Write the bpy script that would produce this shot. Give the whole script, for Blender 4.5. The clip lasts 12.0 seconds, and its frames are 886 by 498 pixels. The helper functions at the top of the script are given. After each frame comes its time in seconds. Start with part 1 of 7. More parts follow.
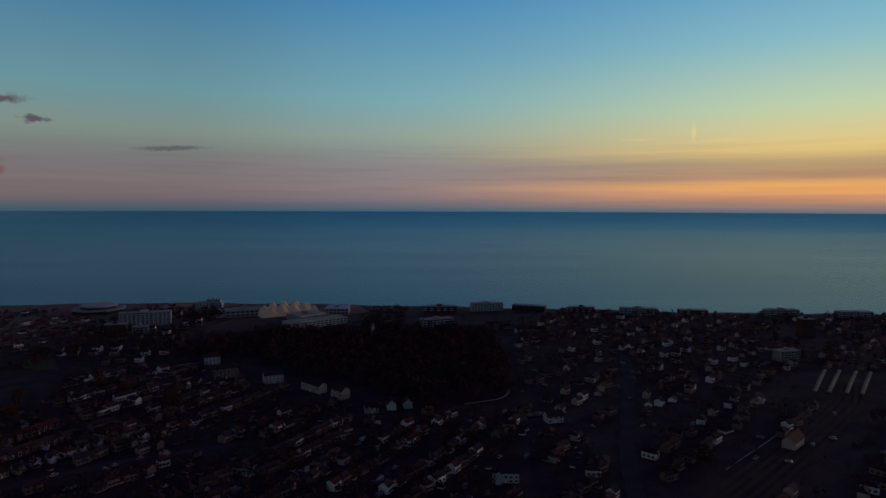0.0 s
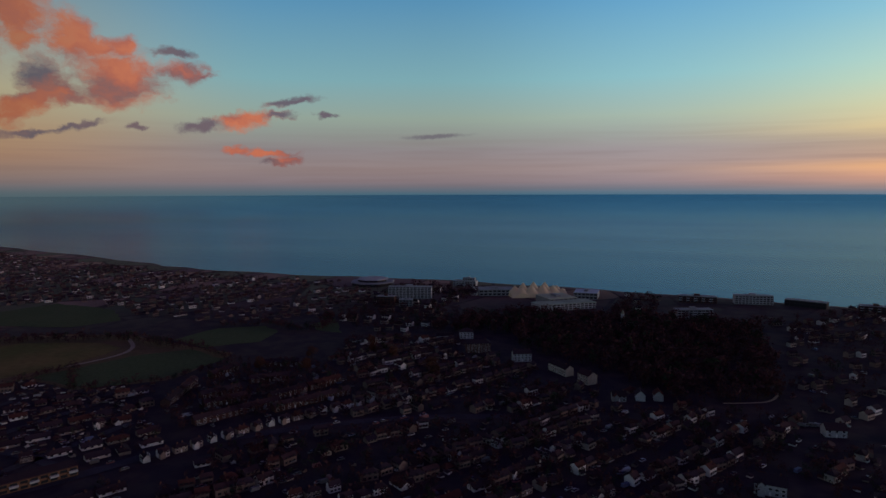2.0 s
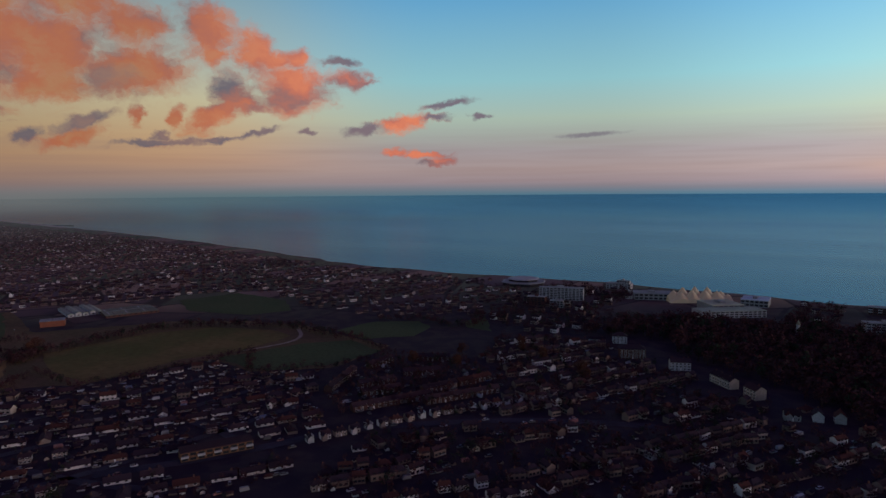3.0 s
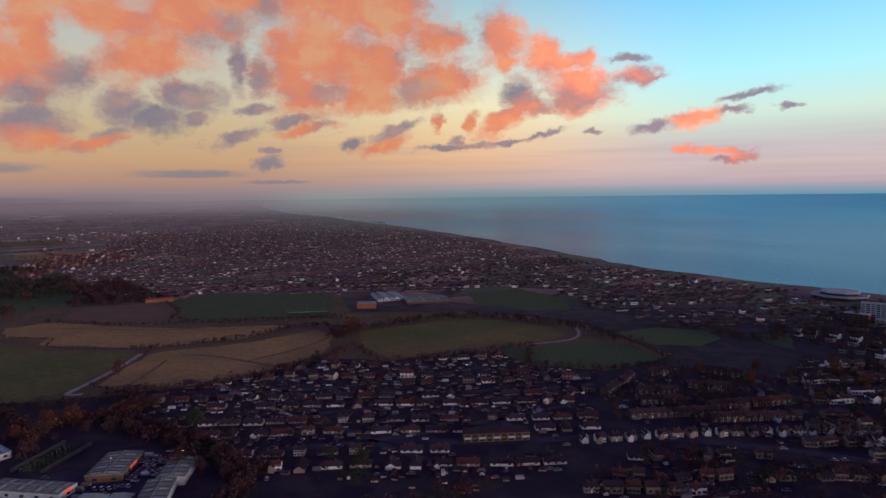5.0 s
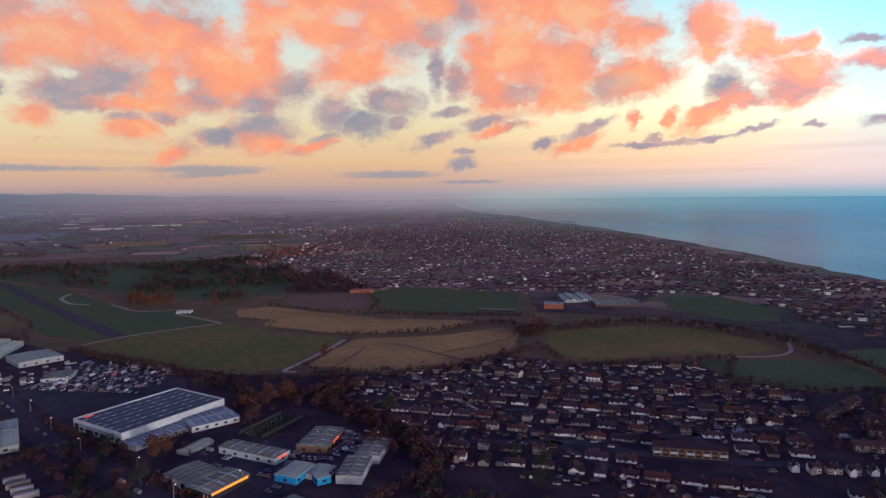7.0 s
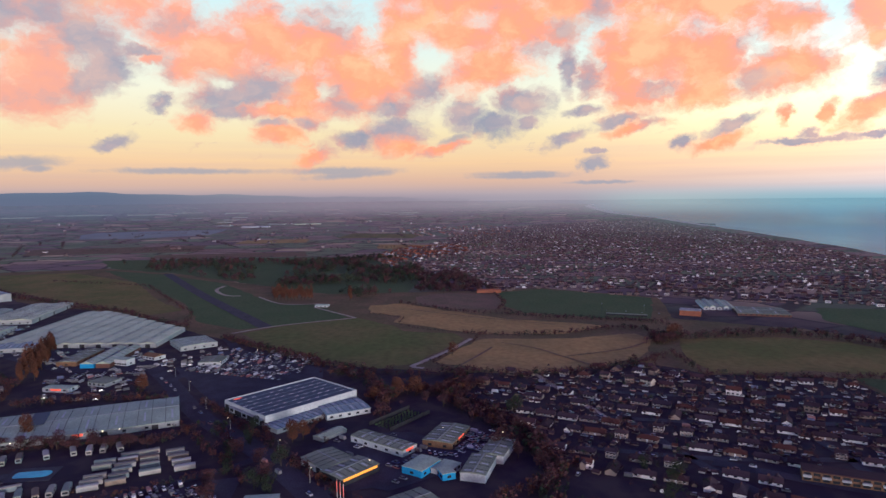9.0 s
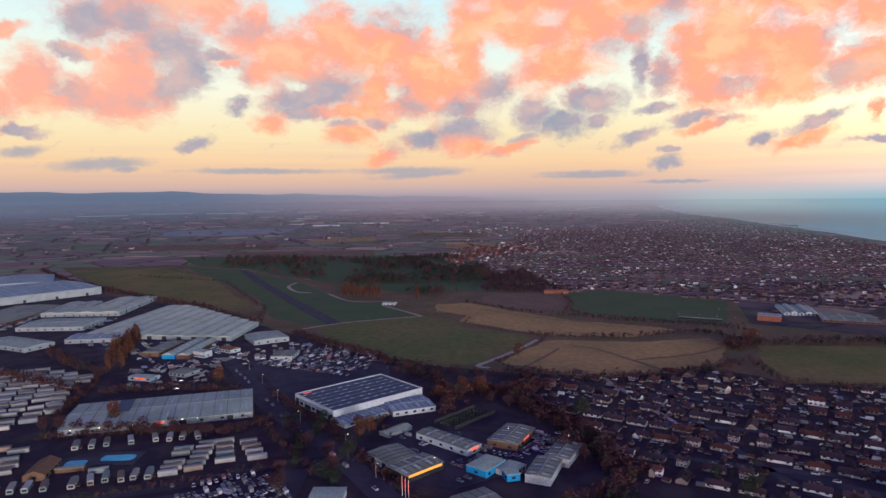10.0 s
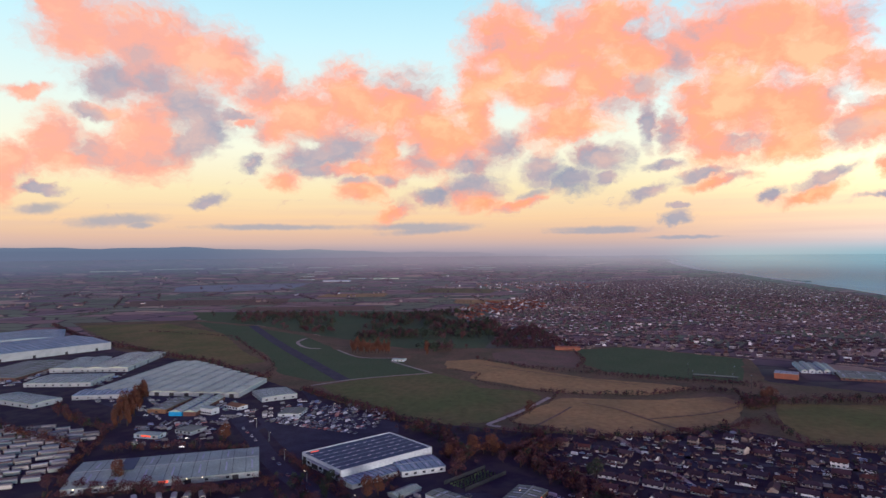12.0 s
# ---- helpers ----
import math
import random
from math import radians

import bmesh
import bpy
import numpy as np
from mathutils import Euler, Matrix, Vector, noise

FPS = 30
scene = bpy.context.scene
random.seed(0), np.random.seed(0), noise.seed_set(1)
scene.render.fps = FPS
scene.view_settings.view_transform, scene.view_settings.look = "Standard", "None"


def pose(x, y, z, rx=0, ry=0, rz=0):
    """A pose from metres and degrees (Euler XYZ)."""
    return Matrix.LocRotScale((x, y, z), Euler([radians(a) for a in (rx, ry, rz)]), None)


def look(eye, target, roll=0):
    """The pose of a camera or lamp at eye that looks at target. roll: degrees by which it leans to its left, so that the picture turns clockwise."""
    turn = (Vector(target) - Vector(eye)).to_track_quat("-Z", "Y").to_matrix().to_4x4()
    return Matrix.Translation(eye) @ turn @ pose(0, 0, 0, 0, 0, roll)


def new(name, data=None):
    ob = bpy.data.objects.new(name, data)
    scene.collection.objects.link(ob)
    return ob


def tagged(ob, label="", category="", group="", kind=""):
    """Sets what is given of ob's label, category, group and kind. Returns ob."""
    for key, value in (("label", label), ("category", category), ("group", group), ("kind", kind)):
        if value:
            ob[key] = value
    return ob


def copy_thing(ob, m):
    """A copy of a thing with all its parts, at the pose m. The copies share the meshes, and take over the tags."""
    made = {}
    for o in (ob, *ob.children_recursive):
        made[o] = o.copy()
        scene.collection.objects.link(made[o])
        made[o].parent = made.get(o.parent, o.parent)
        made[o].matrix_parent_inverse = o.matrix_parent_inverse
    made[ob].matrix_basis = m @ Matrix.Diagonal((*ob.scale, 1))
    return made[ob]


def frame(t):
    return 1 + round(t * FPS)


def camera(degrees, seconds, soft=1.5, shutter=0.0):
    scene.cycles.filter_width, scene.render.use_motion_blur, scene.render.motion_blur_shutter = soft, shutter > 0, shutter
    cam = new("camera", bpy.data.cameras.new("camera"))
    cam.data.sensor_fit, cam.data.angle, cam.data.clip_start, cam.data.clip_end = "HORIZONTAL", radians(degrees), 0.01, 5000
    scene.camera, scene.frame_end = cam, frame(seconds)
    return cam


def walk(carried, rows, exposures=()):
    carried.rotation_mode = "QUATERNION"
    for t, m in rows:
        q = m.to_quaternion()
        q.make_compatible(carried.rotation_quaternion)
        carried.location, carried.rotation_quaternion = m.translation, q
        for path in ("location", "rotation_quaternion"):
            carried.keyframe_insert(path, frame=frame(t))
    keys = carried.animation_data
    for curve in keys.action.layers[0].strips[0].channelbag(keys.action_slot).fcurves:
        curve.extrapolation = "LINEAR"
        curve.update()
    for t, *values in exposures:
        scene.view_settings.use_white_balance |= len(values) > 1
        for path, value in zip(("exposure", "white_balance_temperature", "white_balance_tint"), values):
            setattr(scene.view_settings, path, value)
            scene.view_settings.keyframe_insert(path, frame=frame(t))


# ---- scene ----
cam = camera(69.13, 12.0)
PATH = [
    (0.0, pose(0, 0, 150, 86.261, -0.191, 0.000)),
    (0.5, pose(0, 0, 150, 85.837, -0.179, 4.397)),
    (1.0, pose(0, 0, 150, 85.358, -0.071, 10.038)),
    (1.5, pose(0, 0, 150, 84.902, 0.046, 15.833)),
    (2.0, pose(0, 0, 150, 84.777, 0.170, 22.028)),
    (2.5, pose(0, 0, 150, 84.749, 0.321, 28.583)),
    (3.0, pose(0, 0, 150, 84.818, 0.413, 35.470)),
    (5.0, pose(0, 0, 150, 85.036, 0.688, 60.189)),
    (5.5, pose(0, 0, 150, 85.098, 0.640, 65.695)),
    (6.0, pose(0, 0, 150, 85.117, 0.578, 68.884)),
    (6.5, pose(0, 0, 150, 85.130, 0.560, 72.655)),
    (7.0, pose(0, 0, 150, 85.176, 0.582, 76.937)),
    (9.0, pose(0, 0, 150, 85.339, 0.583, 88.316)),
    (9.5, pose(0, 0, 150, 85.354, 0.527, 91.740)),
    (10.0, pose(0, 0, 150, 85.354, 0.526, 94.263)),
    (10.5, pose(0, 0, 150, 85.333, 0.556, 95.201)),
    (11.0, pose(0, 0, 150, 85.302, 0.500, 95.636)),
    (11.1, pose(0, 0, 150, 85.327, 0.500, 95.635)),
    (11.2, pose(0, 0, 150, 85.739, 0.499, 95.610)),
    (11.3, pose(0, 0, 150, 88.164, 0.489, 95.462)),
    (11.4, pose(0, 0, 150, 89.764, 0.482, 95.364)),
    (11.5, pose(0, 0, 150, 90.395, 0.479, 95.326)),
    (12.0, pose(0, 0, 150, 90.306, 0.509, 95.160)),
]
EXPOSURES = [(0.0, -2.45, 6200, 11), (0.5, -2.4, 6200, 11), (1.5, -2.15, 6300, 12), (2.5, -1.82, 6450, 13), (3.2, -1.5, 6450, 12), (4.8, -0.85, 6350, 12),
             (5.5, -0.68, 6250, 11), (6.5, -0.38, 6050, 8), (7.2, -0.22, 5950, 6), (9.0, 0.0, 5800, 3), (12.0, 0.04, 5800, 3)]
walk(cam, PATH, EXPOSURES)


# ---- colour and node helpers ----
def lin(r, g, b, stops=0.0):
    """Display colour 0..255 to scene-linear, undoing an exposure of so many stops."""
    out = []
    for c in (r, g, b):
        c /= 255
        out.append((c / 12.92 if c <= 0.04045 else ((c + 0.055) / 1.055) ** 2.4) / 2 ** stops)
    return (*out, 1)


class Nodes:
    def __init__(self, tree):
        self.tree = tree

    def add(self, kind, **props):
        n = self.tree.nodes.new(kind)
        for key, value in props.items():
            setattr(n, key, value)
        return n

    def put(self, socket, value):
        if hasattr(value, "is_linked"):
            self.tree.links.new(value, socket)
        else:
            socket.default_value = value

    def math(self, op, a, b=0.0, c=0.0, clamp=False):
        n = self.add("ShaderNodeMath", operation=op, use_clamp=clamp)
        for i, v in enumerate((a, b, c)):
            self.put(n.inputs[i], v)
        return n.outputs[0]

    def vec(self, op, a, b=(0, 0, 0), c=(0, 0, 0)):
        n = self.add("ShaderNodeVectorMath", operation=op)
        self.put(n.inputs[0], a)
        self.put(n.inputs[1], b)
        if op == "MULTIPLY_ADD":
            self.put(n.inputs[2], c)
        return n.outputs["Value"] if op in ("LENGTH", "DOT_PRODUCT") else n.outputs[0]

    def mix(self, f, a, b, blend="MIX"):
        n = self.add("ShaderNodeMix", data_type="RGBA", blend_type=blend)
        self.put(n.inputs[0], f)
        self.put(n.inputs[6], a)
        self.put(n.inputs[7], b)
        return n.outputs[2]

    def ramp(self, f, stops, kind="LINEAR"):
        n = self.add("ShaderNodeValToRGB")
        el = n.color_ramp.elements
        n.color_ramp.interpolation = kind
        while len(el) < len(stops):
            el.new(0.5)
        for e, (p, col) in zip(el, stops):
            e.position, e.color = p, col
        self.put(n.inputs[0], f)
        return n.outputs[0]

    def step(self, f, lo, hi):
        n = self.add("ShaderNodeMapRange", interpolation_type="SMOOTHSTEP")
        self.put(n.inputs[0], f)
        self.put(n.inputs[1], lo)
        self.put(n.inputs[2], hi)
        return n.outputs[0]

    def noise(self, vector, scale, detail=3.0, rough=0.55, colour=False):
        n = self.add("ShaderNodeTexNoise")
        if vector is not None:
            self.put(n.inputs["Vector"], vector)
        n.inputs["Scale"].default_value = scale
        n.inputs["Detail"].default_value = detail
        n.inputs["Roughness"].default_value = rough
        return n.outputs["Color" if colour else 0]


# ---- dusk sky: afterglow in the west, pink cloud field in the east ----
SUN_AZ, SUN_EL = -64.0, 5.0


def build_sky():
    world = bpy.data.worlds.new("dusk_sky")
    scene.world = world
    world.use_nodes = True
    k = Nodes(world.node_tree)
    bg = world.node_tree.nodes["Background"]
    way = k.add("ShaderNodeTexCoord").outputs["Generated"]
    xyz = k.add("ShaderNodeSeparateXYZ")
    k.put(xyz.inputs[0], way)
    az = k.math("DEGREES", k.math("ARCTAN2", k.math("MULTIPLY", xyz.outputs[0], -1.0), xyz.outputs[1]))
    el = k.math("DEGREES", k.math("ARCSINE", xyz.outputs[2]))
    up = k.math("DIVIDE", k.math("ADD", el, 1.0), 41.0, clamp=True)

    def height(e):
        return (e + 1) / 41

    west = k.ramp(up, [(height(-0.6), lin(70, 100, 120, -2.5)), (height(0.1), lin(165, 130, 110, -2.5)), (height(0.9), lin(215, 150, 105, -2.5)), (height(1.7), lin(250, 178, 95, -2.5)),
                       (height(2.4), lin(185, 142, 105, -2.5)), (height(3.6), lin(185, 155, 112, -2.5)), (height(4.6), lin(228, 195, 120, -2.5)),
                       (height(8.0), lin(190, 205, 165, -2.5)), (height(13), lin(135, 182, 190, -2.5)), (height(18), lin(100, 156, 188, -2.5)), (height(26), lin(102, 68, 160)), (1, lin(102, 68, 160))])
    south = k.ramp(up, [(height(-0.5), lin(60, 108, 126, -2.2)), (height(0.0), lin(108, 114, 124, -2.2)), (height(0.7), lin(140, 126, 130, -2.2)), (height(1.8), lin(155, 138, 136, -2.2)),
                        (height(3.4), lin(150, 142, 143, -2.2)), (height(4.6), lin(150, 154, 148, -2.2)), (height(6.2), lin(156, 174, 160, -2.2)), (height(9.4), lin(132, 180, 186, -2.2)),
                        (height(17), lin(84, 148, 190, -2.2)), (height(27), lin(102, 68, 160)), (1, lin(102, 68, 160))])
    coast = k.ramp(up, [(height(-0.5), lin(110, 140, 148, -1.25)), (height(0.2), lin(148, 144, 148, -1.25)), (height(1.2), lin(176, 154, 144, -1.25)), (height(2.6), lin(206, 164, 134, -1.25)),
                        (height(4.5), lin(222, 184, 140, -1.25)), (height(7.5), lin(222, 212, 170, -1.25)), (height(11), lin(206, 218, 204, -1.0)),
                        (height(16), lin(168, 210, 222, -0.75)), (height(21), lin(125, 182, 210, -0.6)), (1, lin(102, 68, 160))])
    east = k.ramp(up, [(height(-0.6), lin(158, 152, 164)), (height(0.2), lin(190, 166, 168)), (height(1.4), lin(230, 184, 158)),
                       (height(3.0), lin(250, 202, 154, -0.08)), (height(5.5), lin(252, 223, 174, -0.08)), (height(9), lin(252, 240, 210, -0.08)),
                       (height(13), lin(240, 245, 232)), (height(18), lin(215, 240, 242)), (height(24), lin(180, 222, 236)), (1, lin(102, 68, 160))])
    glow_west = k.ramp(up, [(height(-0.6), lin(120, 90, 95, -1)), (height(1), lin(255, 150, 90, -1.6)), (height(5), lin(250, 175, 130, -1.4)), (height(12), lin(200, 150, 160, -1.2)), (height(26), lin(125, 95, 135, -0.5)), (1, lin(102, 68, 160))])
    sky = k.mix(k.step(az, -34.0, 8.0), west, south)
    sky = k.mix(k.step(az, -36.0, -52.0), sky, glow_west)
    dusky = k.vec("SCALE", sky)
    dusky.node.inputs["Scale"].default_value = 0.76
    sky = k.mix(k.step(az, 2.0, 24.0), sky, dusky)
    sky = k.mix(k.step(az, 36.0, 60.0), sky, coast)
    sky = k.mix(k.step(az, 44.0, 84.0), sky, east)
    sky = k.mix(k.step(az, 140.0, 178.0), sky, south)
    sky = k.mix(k.step(az, -80.0, -178.0), sky, south)

    place = k.add("ShaderNodeCombineXYZ")
    k.put(place.inputs[0], az)
    k.put(place.inputs[1], el)
    flat = place.outputs[0]
    streak = k.noise(k.vec("MULTIPLY", flat, (0.035, 0.9, 1)), 1.0, 3.0)
    band = k.math("MULTIPLY", k.math("SUBTRACT", streak, 0.5), k.math("SUBTRACT", 1.0, k.step(el, 2.5, 7.0)))
    sky = k.mix(k.math("MULTIPLY", k.math("ABSOLUTE", band), 1.3, clamp=True), sky, lin(175, 145, 140, -0.7))

    # clouds: ovals in degrees (bearing, height, half width, half height, lean), broken up by turbulence
    PINK_INLAND = [(124.2, 17.0, 2.89, 2.42, 0), (125.7, 18.7, 1.8, 1.25, 0), (120.2, 16.7, 3.72, 2.1, -20), (117.2, 16.4, 4.54, 2.5, -25), (113.9, 15.8, 2.62, 2.22, 0), (120.0, 10.1, 2.41, 2.57, 0), (120.5, 7.8, 3.09, 1.52, 0), (122.5, 8.2, 2.39, 1.32, 0), (126.1, 8.9, 1.85, 1.86, 0), (128.7, 7.3, 1.68, 1.24, 0), (125.4, 7.5, 2.82, 0.86, 0), (129.6, 5.9, 0.82, 1.85, 0), (128.1, 12.4, 1.35, 0.49, 0), (122.5, 11.2, 1.19, 0.6, 0), (112.1, 11.1, 0.92, 0.46, 0)]
    PINK_MIDDLE = [(110.4, 13.4, 1.97, 2.31, 0), (107.2, 11.8, 3.37, 2.36, 0), (103.2, 13.2, 2.86, 2.75, 0), (99.0, 12.8, 3.76, 2.49, 0), (96.0, 10.6, 3.02, 2.83, 0), (109.8, 10.6, 1.51, 1.18, 0), (99.8, 9.0, 2.5, 2.35, 0), (101.8, 7.4, 2.98, 0.64, 0), (109.1, 6.4, 1.33, 0.68, 0), (102.3, 5.5, 1.78, 0.89, 0), (99.4, 3.7, 1.6, 0.65, 25), (92.1, 4.4, 2.01, 0.75, 0), (88.3, 4.2, 2.08, 0.45, 20), (94.3, 9.9, 3.52, 1.66, 0)]
    PINK_LARGE = [(89.2, 17.8, 3.29, 3.0, 0), (90.8, 15.5, 2.6, 1.96, 0), (84.2, 16.6, 5.43, 3.18, 0), (80.6, 18.7, 4.01, 2.63, 0), (81.9, 14.2, 4.77, 2.4, 0), (86.5, 13.7, 4.67, 1.69, 0), (91.9, 12.2, 1.91, 2.89, 0), (84.3, 10.9, 3.5, 1.62, 8), (77.9, 15.9, 2.85, 2.23, 0)]
    PINK_SOUTH = [(68.5, 16.7, 5.84, 3.31, 0), (72.7, 16.9, 2.67, 2.22, 0), (64.7, 15.7, 3.44, 3.38, 0), (70.6, 11.9, 3.84, 3.16, 0), (66.6, 10.9, 3.42, 2.99, 0), (73.4, 11.0, 1.83, 3.07, 0), (71.7, 8.6, 2.63, 1.54, 0), (66.6, 8.4, 2.8, 1.21, 0), (61.8, 9.4, 1.76, 1.72, 0), (61.2, 13.0, 1.46, 0.95, 0), (71.8, 5.7, 2.33, 0.46, 12), (65.2, 4.4, 1.96, 0.52, 18), (60.8, 13.1, 2.54, 1.18, 0), (59.6, 9.8, 2.73, 1.69, 0)]
    PINK_COAST = [(55.1, 12.9, 1.8, 2.06, 0), (54.5, 11.0, 1.23, 0.64, 0), (51.6, 11.4, 1.48, 1.71, 0), (49.8, 10.9, 2.01, 0.76, 0), (48.1, 8.7, 2.6, 1.81, 0), (49.0, 7.6, 1.82, 1.01, 0), (54.4, 6.6, 2.96, 0.76, 32), (51.9, 7.4, 1.68, 0.65, 0), (43.4, 9.4, 1.52, 0.74, 0), (38.9, 6.0, 2.06, 0.69, 10), (39.4, 3.4, 1.28, 0.31, 0), (37.0, 3.1, 1.84, 0.26, 0), (35.5, 2.6, 0.89, 0.34, 0), (60.5, 6.1, 0.39, 0.82, 0), (57.8, 6.2, 0.58, 0.77, -30), (47.9, 11.0, 0.8, 0.8, 0)]
    GREY_NORTH = [(122.3, 13.7, 2.32, 1.44, 0), (119.4, 14.5, 2.6, 2.07, 0), (116.8, 12.1, 2.7, 2.33, 0), (115.5, 10.0, 2.21, 1.56, 25), (117.4, 8.8, 2.37, 1.28, 20), (123.8, 11.0, 1.24, 0.51, 0), (112.8, 11.7, 1.65, 0.46, 0), (111.7, 7.9, 0.93, 0.66, 0), (115.3, 4.5, 1.33, 0.52, 20), (127.6, 5.2, 1.58, 0.38, 0), (104.3, 9.4, 3.68, 2.13, 0), (106.7, 8.4, 2.42, 1.35, 0), (105.8, 7.2, 2.92, 0.59, 0), (102.8, 6.3, 1.19, 0.59, 0), (97.1, 8.3, 2.51, 1.18, 0), (95.6, 5.1, 1.71, 0.75, 0), (99.8, 6.6, 1.5, 0.59, 0)]
    GREY_SOUTH = [(90.2, 9.5, 2.5, 1.27, 0), (92.8, 8.0, 2.51, 1.19, 0), (92.5, 5.6, 2.51, 1.4, 0), (86.3, 7.2, 1.48, 1.32, 0), (83.8, 6.2, 1.94, 0.88, 0), (81.4, 8.0, 2.28, 1.15, 0), (80.8, 6.2, 0.95, 0.43, 0), (77.5, 5.0, 1.92, 0.48, 20), (76.1, 7.1, 1.35, 0.38, 0), (77.4, 10.9, 0.69, 1.85, 0), (75.5, 9.9, 0.98, 1.66, 0), (78.1, 13.8, 1.66, 1.27, 0), (75.3, 2.6, 1.16, 0.38, 15), (75.0, 3.7, 0.67, 0.24, 0), (75.1, 15.9, 1.6, 1.75, 0), (73.0, 6.3, 2.16, 0.55, 15), (64.4, 5.5, 2.31, 0.51, 22), (67.9, 4.3, 0.8, 0.49, 35)]
    GREY_COAST = [(62.3, 9.0, 1.97, 1.42, 0), (53.5, 8.4, 1.23, 1.16, 0), (51.5, 7.2, 1.68, 0.51, 0), (44.1, 11.0, 1.36, 0.39, 0), (42.0, 9.2, 0.74, 0.26, 0), (42.2, 5.5, 1.75, 0.4, 10), (36.0, 6.4, 1.35, 0.29, 0), (34.9, 7.6, 1.9, 0.29, 8), (32.0, 6.5, 0.89, 0.24, 0), (58.4, 4.1, 3.04, 0.29, 6), (54.8, 4.4, 1.92, 0.24, 0), (51.2, 5.0, 1.49, 0.24, 15), (47.3, 5.0, 0.63, 0.28, 0), (35.9, 2.4, 1.13, 0.21, 0), (58.9, 4.7, 0.59, 0.39, 0)]
    THIN = [(127.4, 3.6, 1.51, 0.38, 8), (122.1, 2.8, 3.12, 0.45, 4), (120.5, 2.4, 0.82, 0.23, 0), (109.6, 2.3, 5.42, 0.24, 0), (96.1, 2.0, 3.62, 0.3, 4), (81.5, 1.7, 3.8, 0.2, 0), (81.5, 1.9, 3.7, 0.24, 0), (97.2, 2.3, 4.36, 0.34, 0), (87.2, 5.0, 1.72, 0.36, 18), (75.3, 3.0, 1.07, 0.39, 12), (22.6, 4.7, 2.4, 0.19, 3), (74.4, 1.1, 2.64, 0.14, 0)]
    HOLES = [(84.8, 14.8, 1.17, 0.7, 0), (89.6, 12.1, 1.4, 1.25, 0), (98.6, 9.0, 0.7, 0.59, 0), (78.7, 18.6, 0.65, 0.52, 0), (90.9, 15.8, 0.9, 0.56, 0), (106.9, 9.3, 0.68, 0.38, 0)]
    swirl = k.vec("SUBTRACT", k.noise(k.vec("MULTIPLY", flat, (1, 1.2, 1)), 0.30, 3.0, 0.55, True), (0.5, 0.5, 0.5))
    curl = k.vec("SUBTRACT", k.noise(k.vec("MULTIPLY", flat, (1, 1.2, 1)), 1.1, 4.0, 0.6, True), (0.5, 0.5, 0.5))
    bent = k.vec("ADD", k.vec("ADD", flat, k.vec("MULTIPLY", swirl, (2.4, 1.7, 0))), k.vec("MULTIPLY", curl, (1.5, 1.0, 0)))
    calm = k.vec("ADD", flat, k.vec("MULTIPLY", curl, (1.2, 0.35, 0)))

    def field(ovals, space, grow=1.18):
        """How far out of the nearest oval, 1 at its rim."""
        best = None
        for a, e, w, h, lean in ovals:
            w, h = w * grow, h * grow
            spot = k.vec("SUBTRACT", space, (a, e, 0))
            if lean:
                turn = k.add("ShaderNodeVectorRotate", rotation_type="Z_AXIS")
                k.put(turn.inputs["Vector"], spot)
                turn.inputs["Angle"].default_value = radians(lean)
                spot = turn.outputs[0]
            d = k.vec("LENGTH", k.vec("MULTIPLY", spot, (1 / w, 1 / h, 0)))
            best = d if best is None else k.math("SMOOTH_MIN", best, d, 0.3)
        return best

    lumps = k.math("SUBTRACT", k.noise(k.vec("MULTIPLY", bent, (1, 1.3, 1)), 0.5, 6.0, 0.58), 0.5)
    fluff = k.math("SUBTRACT", k.noise(k.vec("MULTIPLY", bent, (1, 1.5, 1)), 2.1, 4.0, 0.62), 0.5)
    ragged = k.math("ADD", k.math("MULTIPLY", lumps, 1.3), k.math("MULTIPLY", fluff, 0.4))
    billow = k.noise(k.vec("MULTIPLY", bent, (1, 1.4, 1)), 0.22, 4.0, 0.5)
    lit_d = field(PINK_INLAND + PINK_MIDDLE + PINK_LARGE + PINK_SOUTH + PINK_COAST, bent)
    dull_d = field(GREY_NORTH + GREY_SOUTH + GREY_COAST, bent)
    thin_d = field(THIN, calm, 1.2)
    body_d = k.math("SMOOTH_MIN", lit_d, dull_d, 0.2)
    gap = k.math("SUBTRACT", 1.0, k.step(k.math("ADD", field(HOLES, bent, 1.3), ragged), 0.2, 1.6))
    rim = k.math("ADD", k.math("ADD", body_d, ragged), k.math("MULTIPLY", gap, 0.5))
    cover = k.math("SUBTRACT", 1.0, k.step(rim, 0.42, 1.42))
    wisp = k.math("SUBTRACT", 1.0, k.step(k.math("ADD", thin_d, k.math("MULTIPLY", ragged, 0.8)), 0.35, 1.3))
    cover = k.math("MAXIMUM", cover, k.math("MULTIPLY", wisp, 0.75))
    # loose shreds between the larger clouds
    slant = k.add("ShaderNodeVectorRotate", rotation_type="Z_AXIS")
    k.put(slant.inputs["Vector"], bent)
    slant.inputs["Angle"].default_value = radians(14)
    shred = k.step(k.noise(k.vec("MULTIPLY", slant.outputs[0], (0.42, 1.25, 1)), 0.85, 5.0, 0.6), 0.60, 0.76)
    zone = k.math("MULTIPLY", k.math("MULTIPLY", k.step(el, 2.0, 4.0), k.step(el, 15.0, 8.0)), k.step(az, 52.0, 70.0))
    shred = k.math("MULTIPLY", k.math("MULTIPLY", shred, zone), 0.55)
    cover = k.math("MAXIMUM", cover, shred)
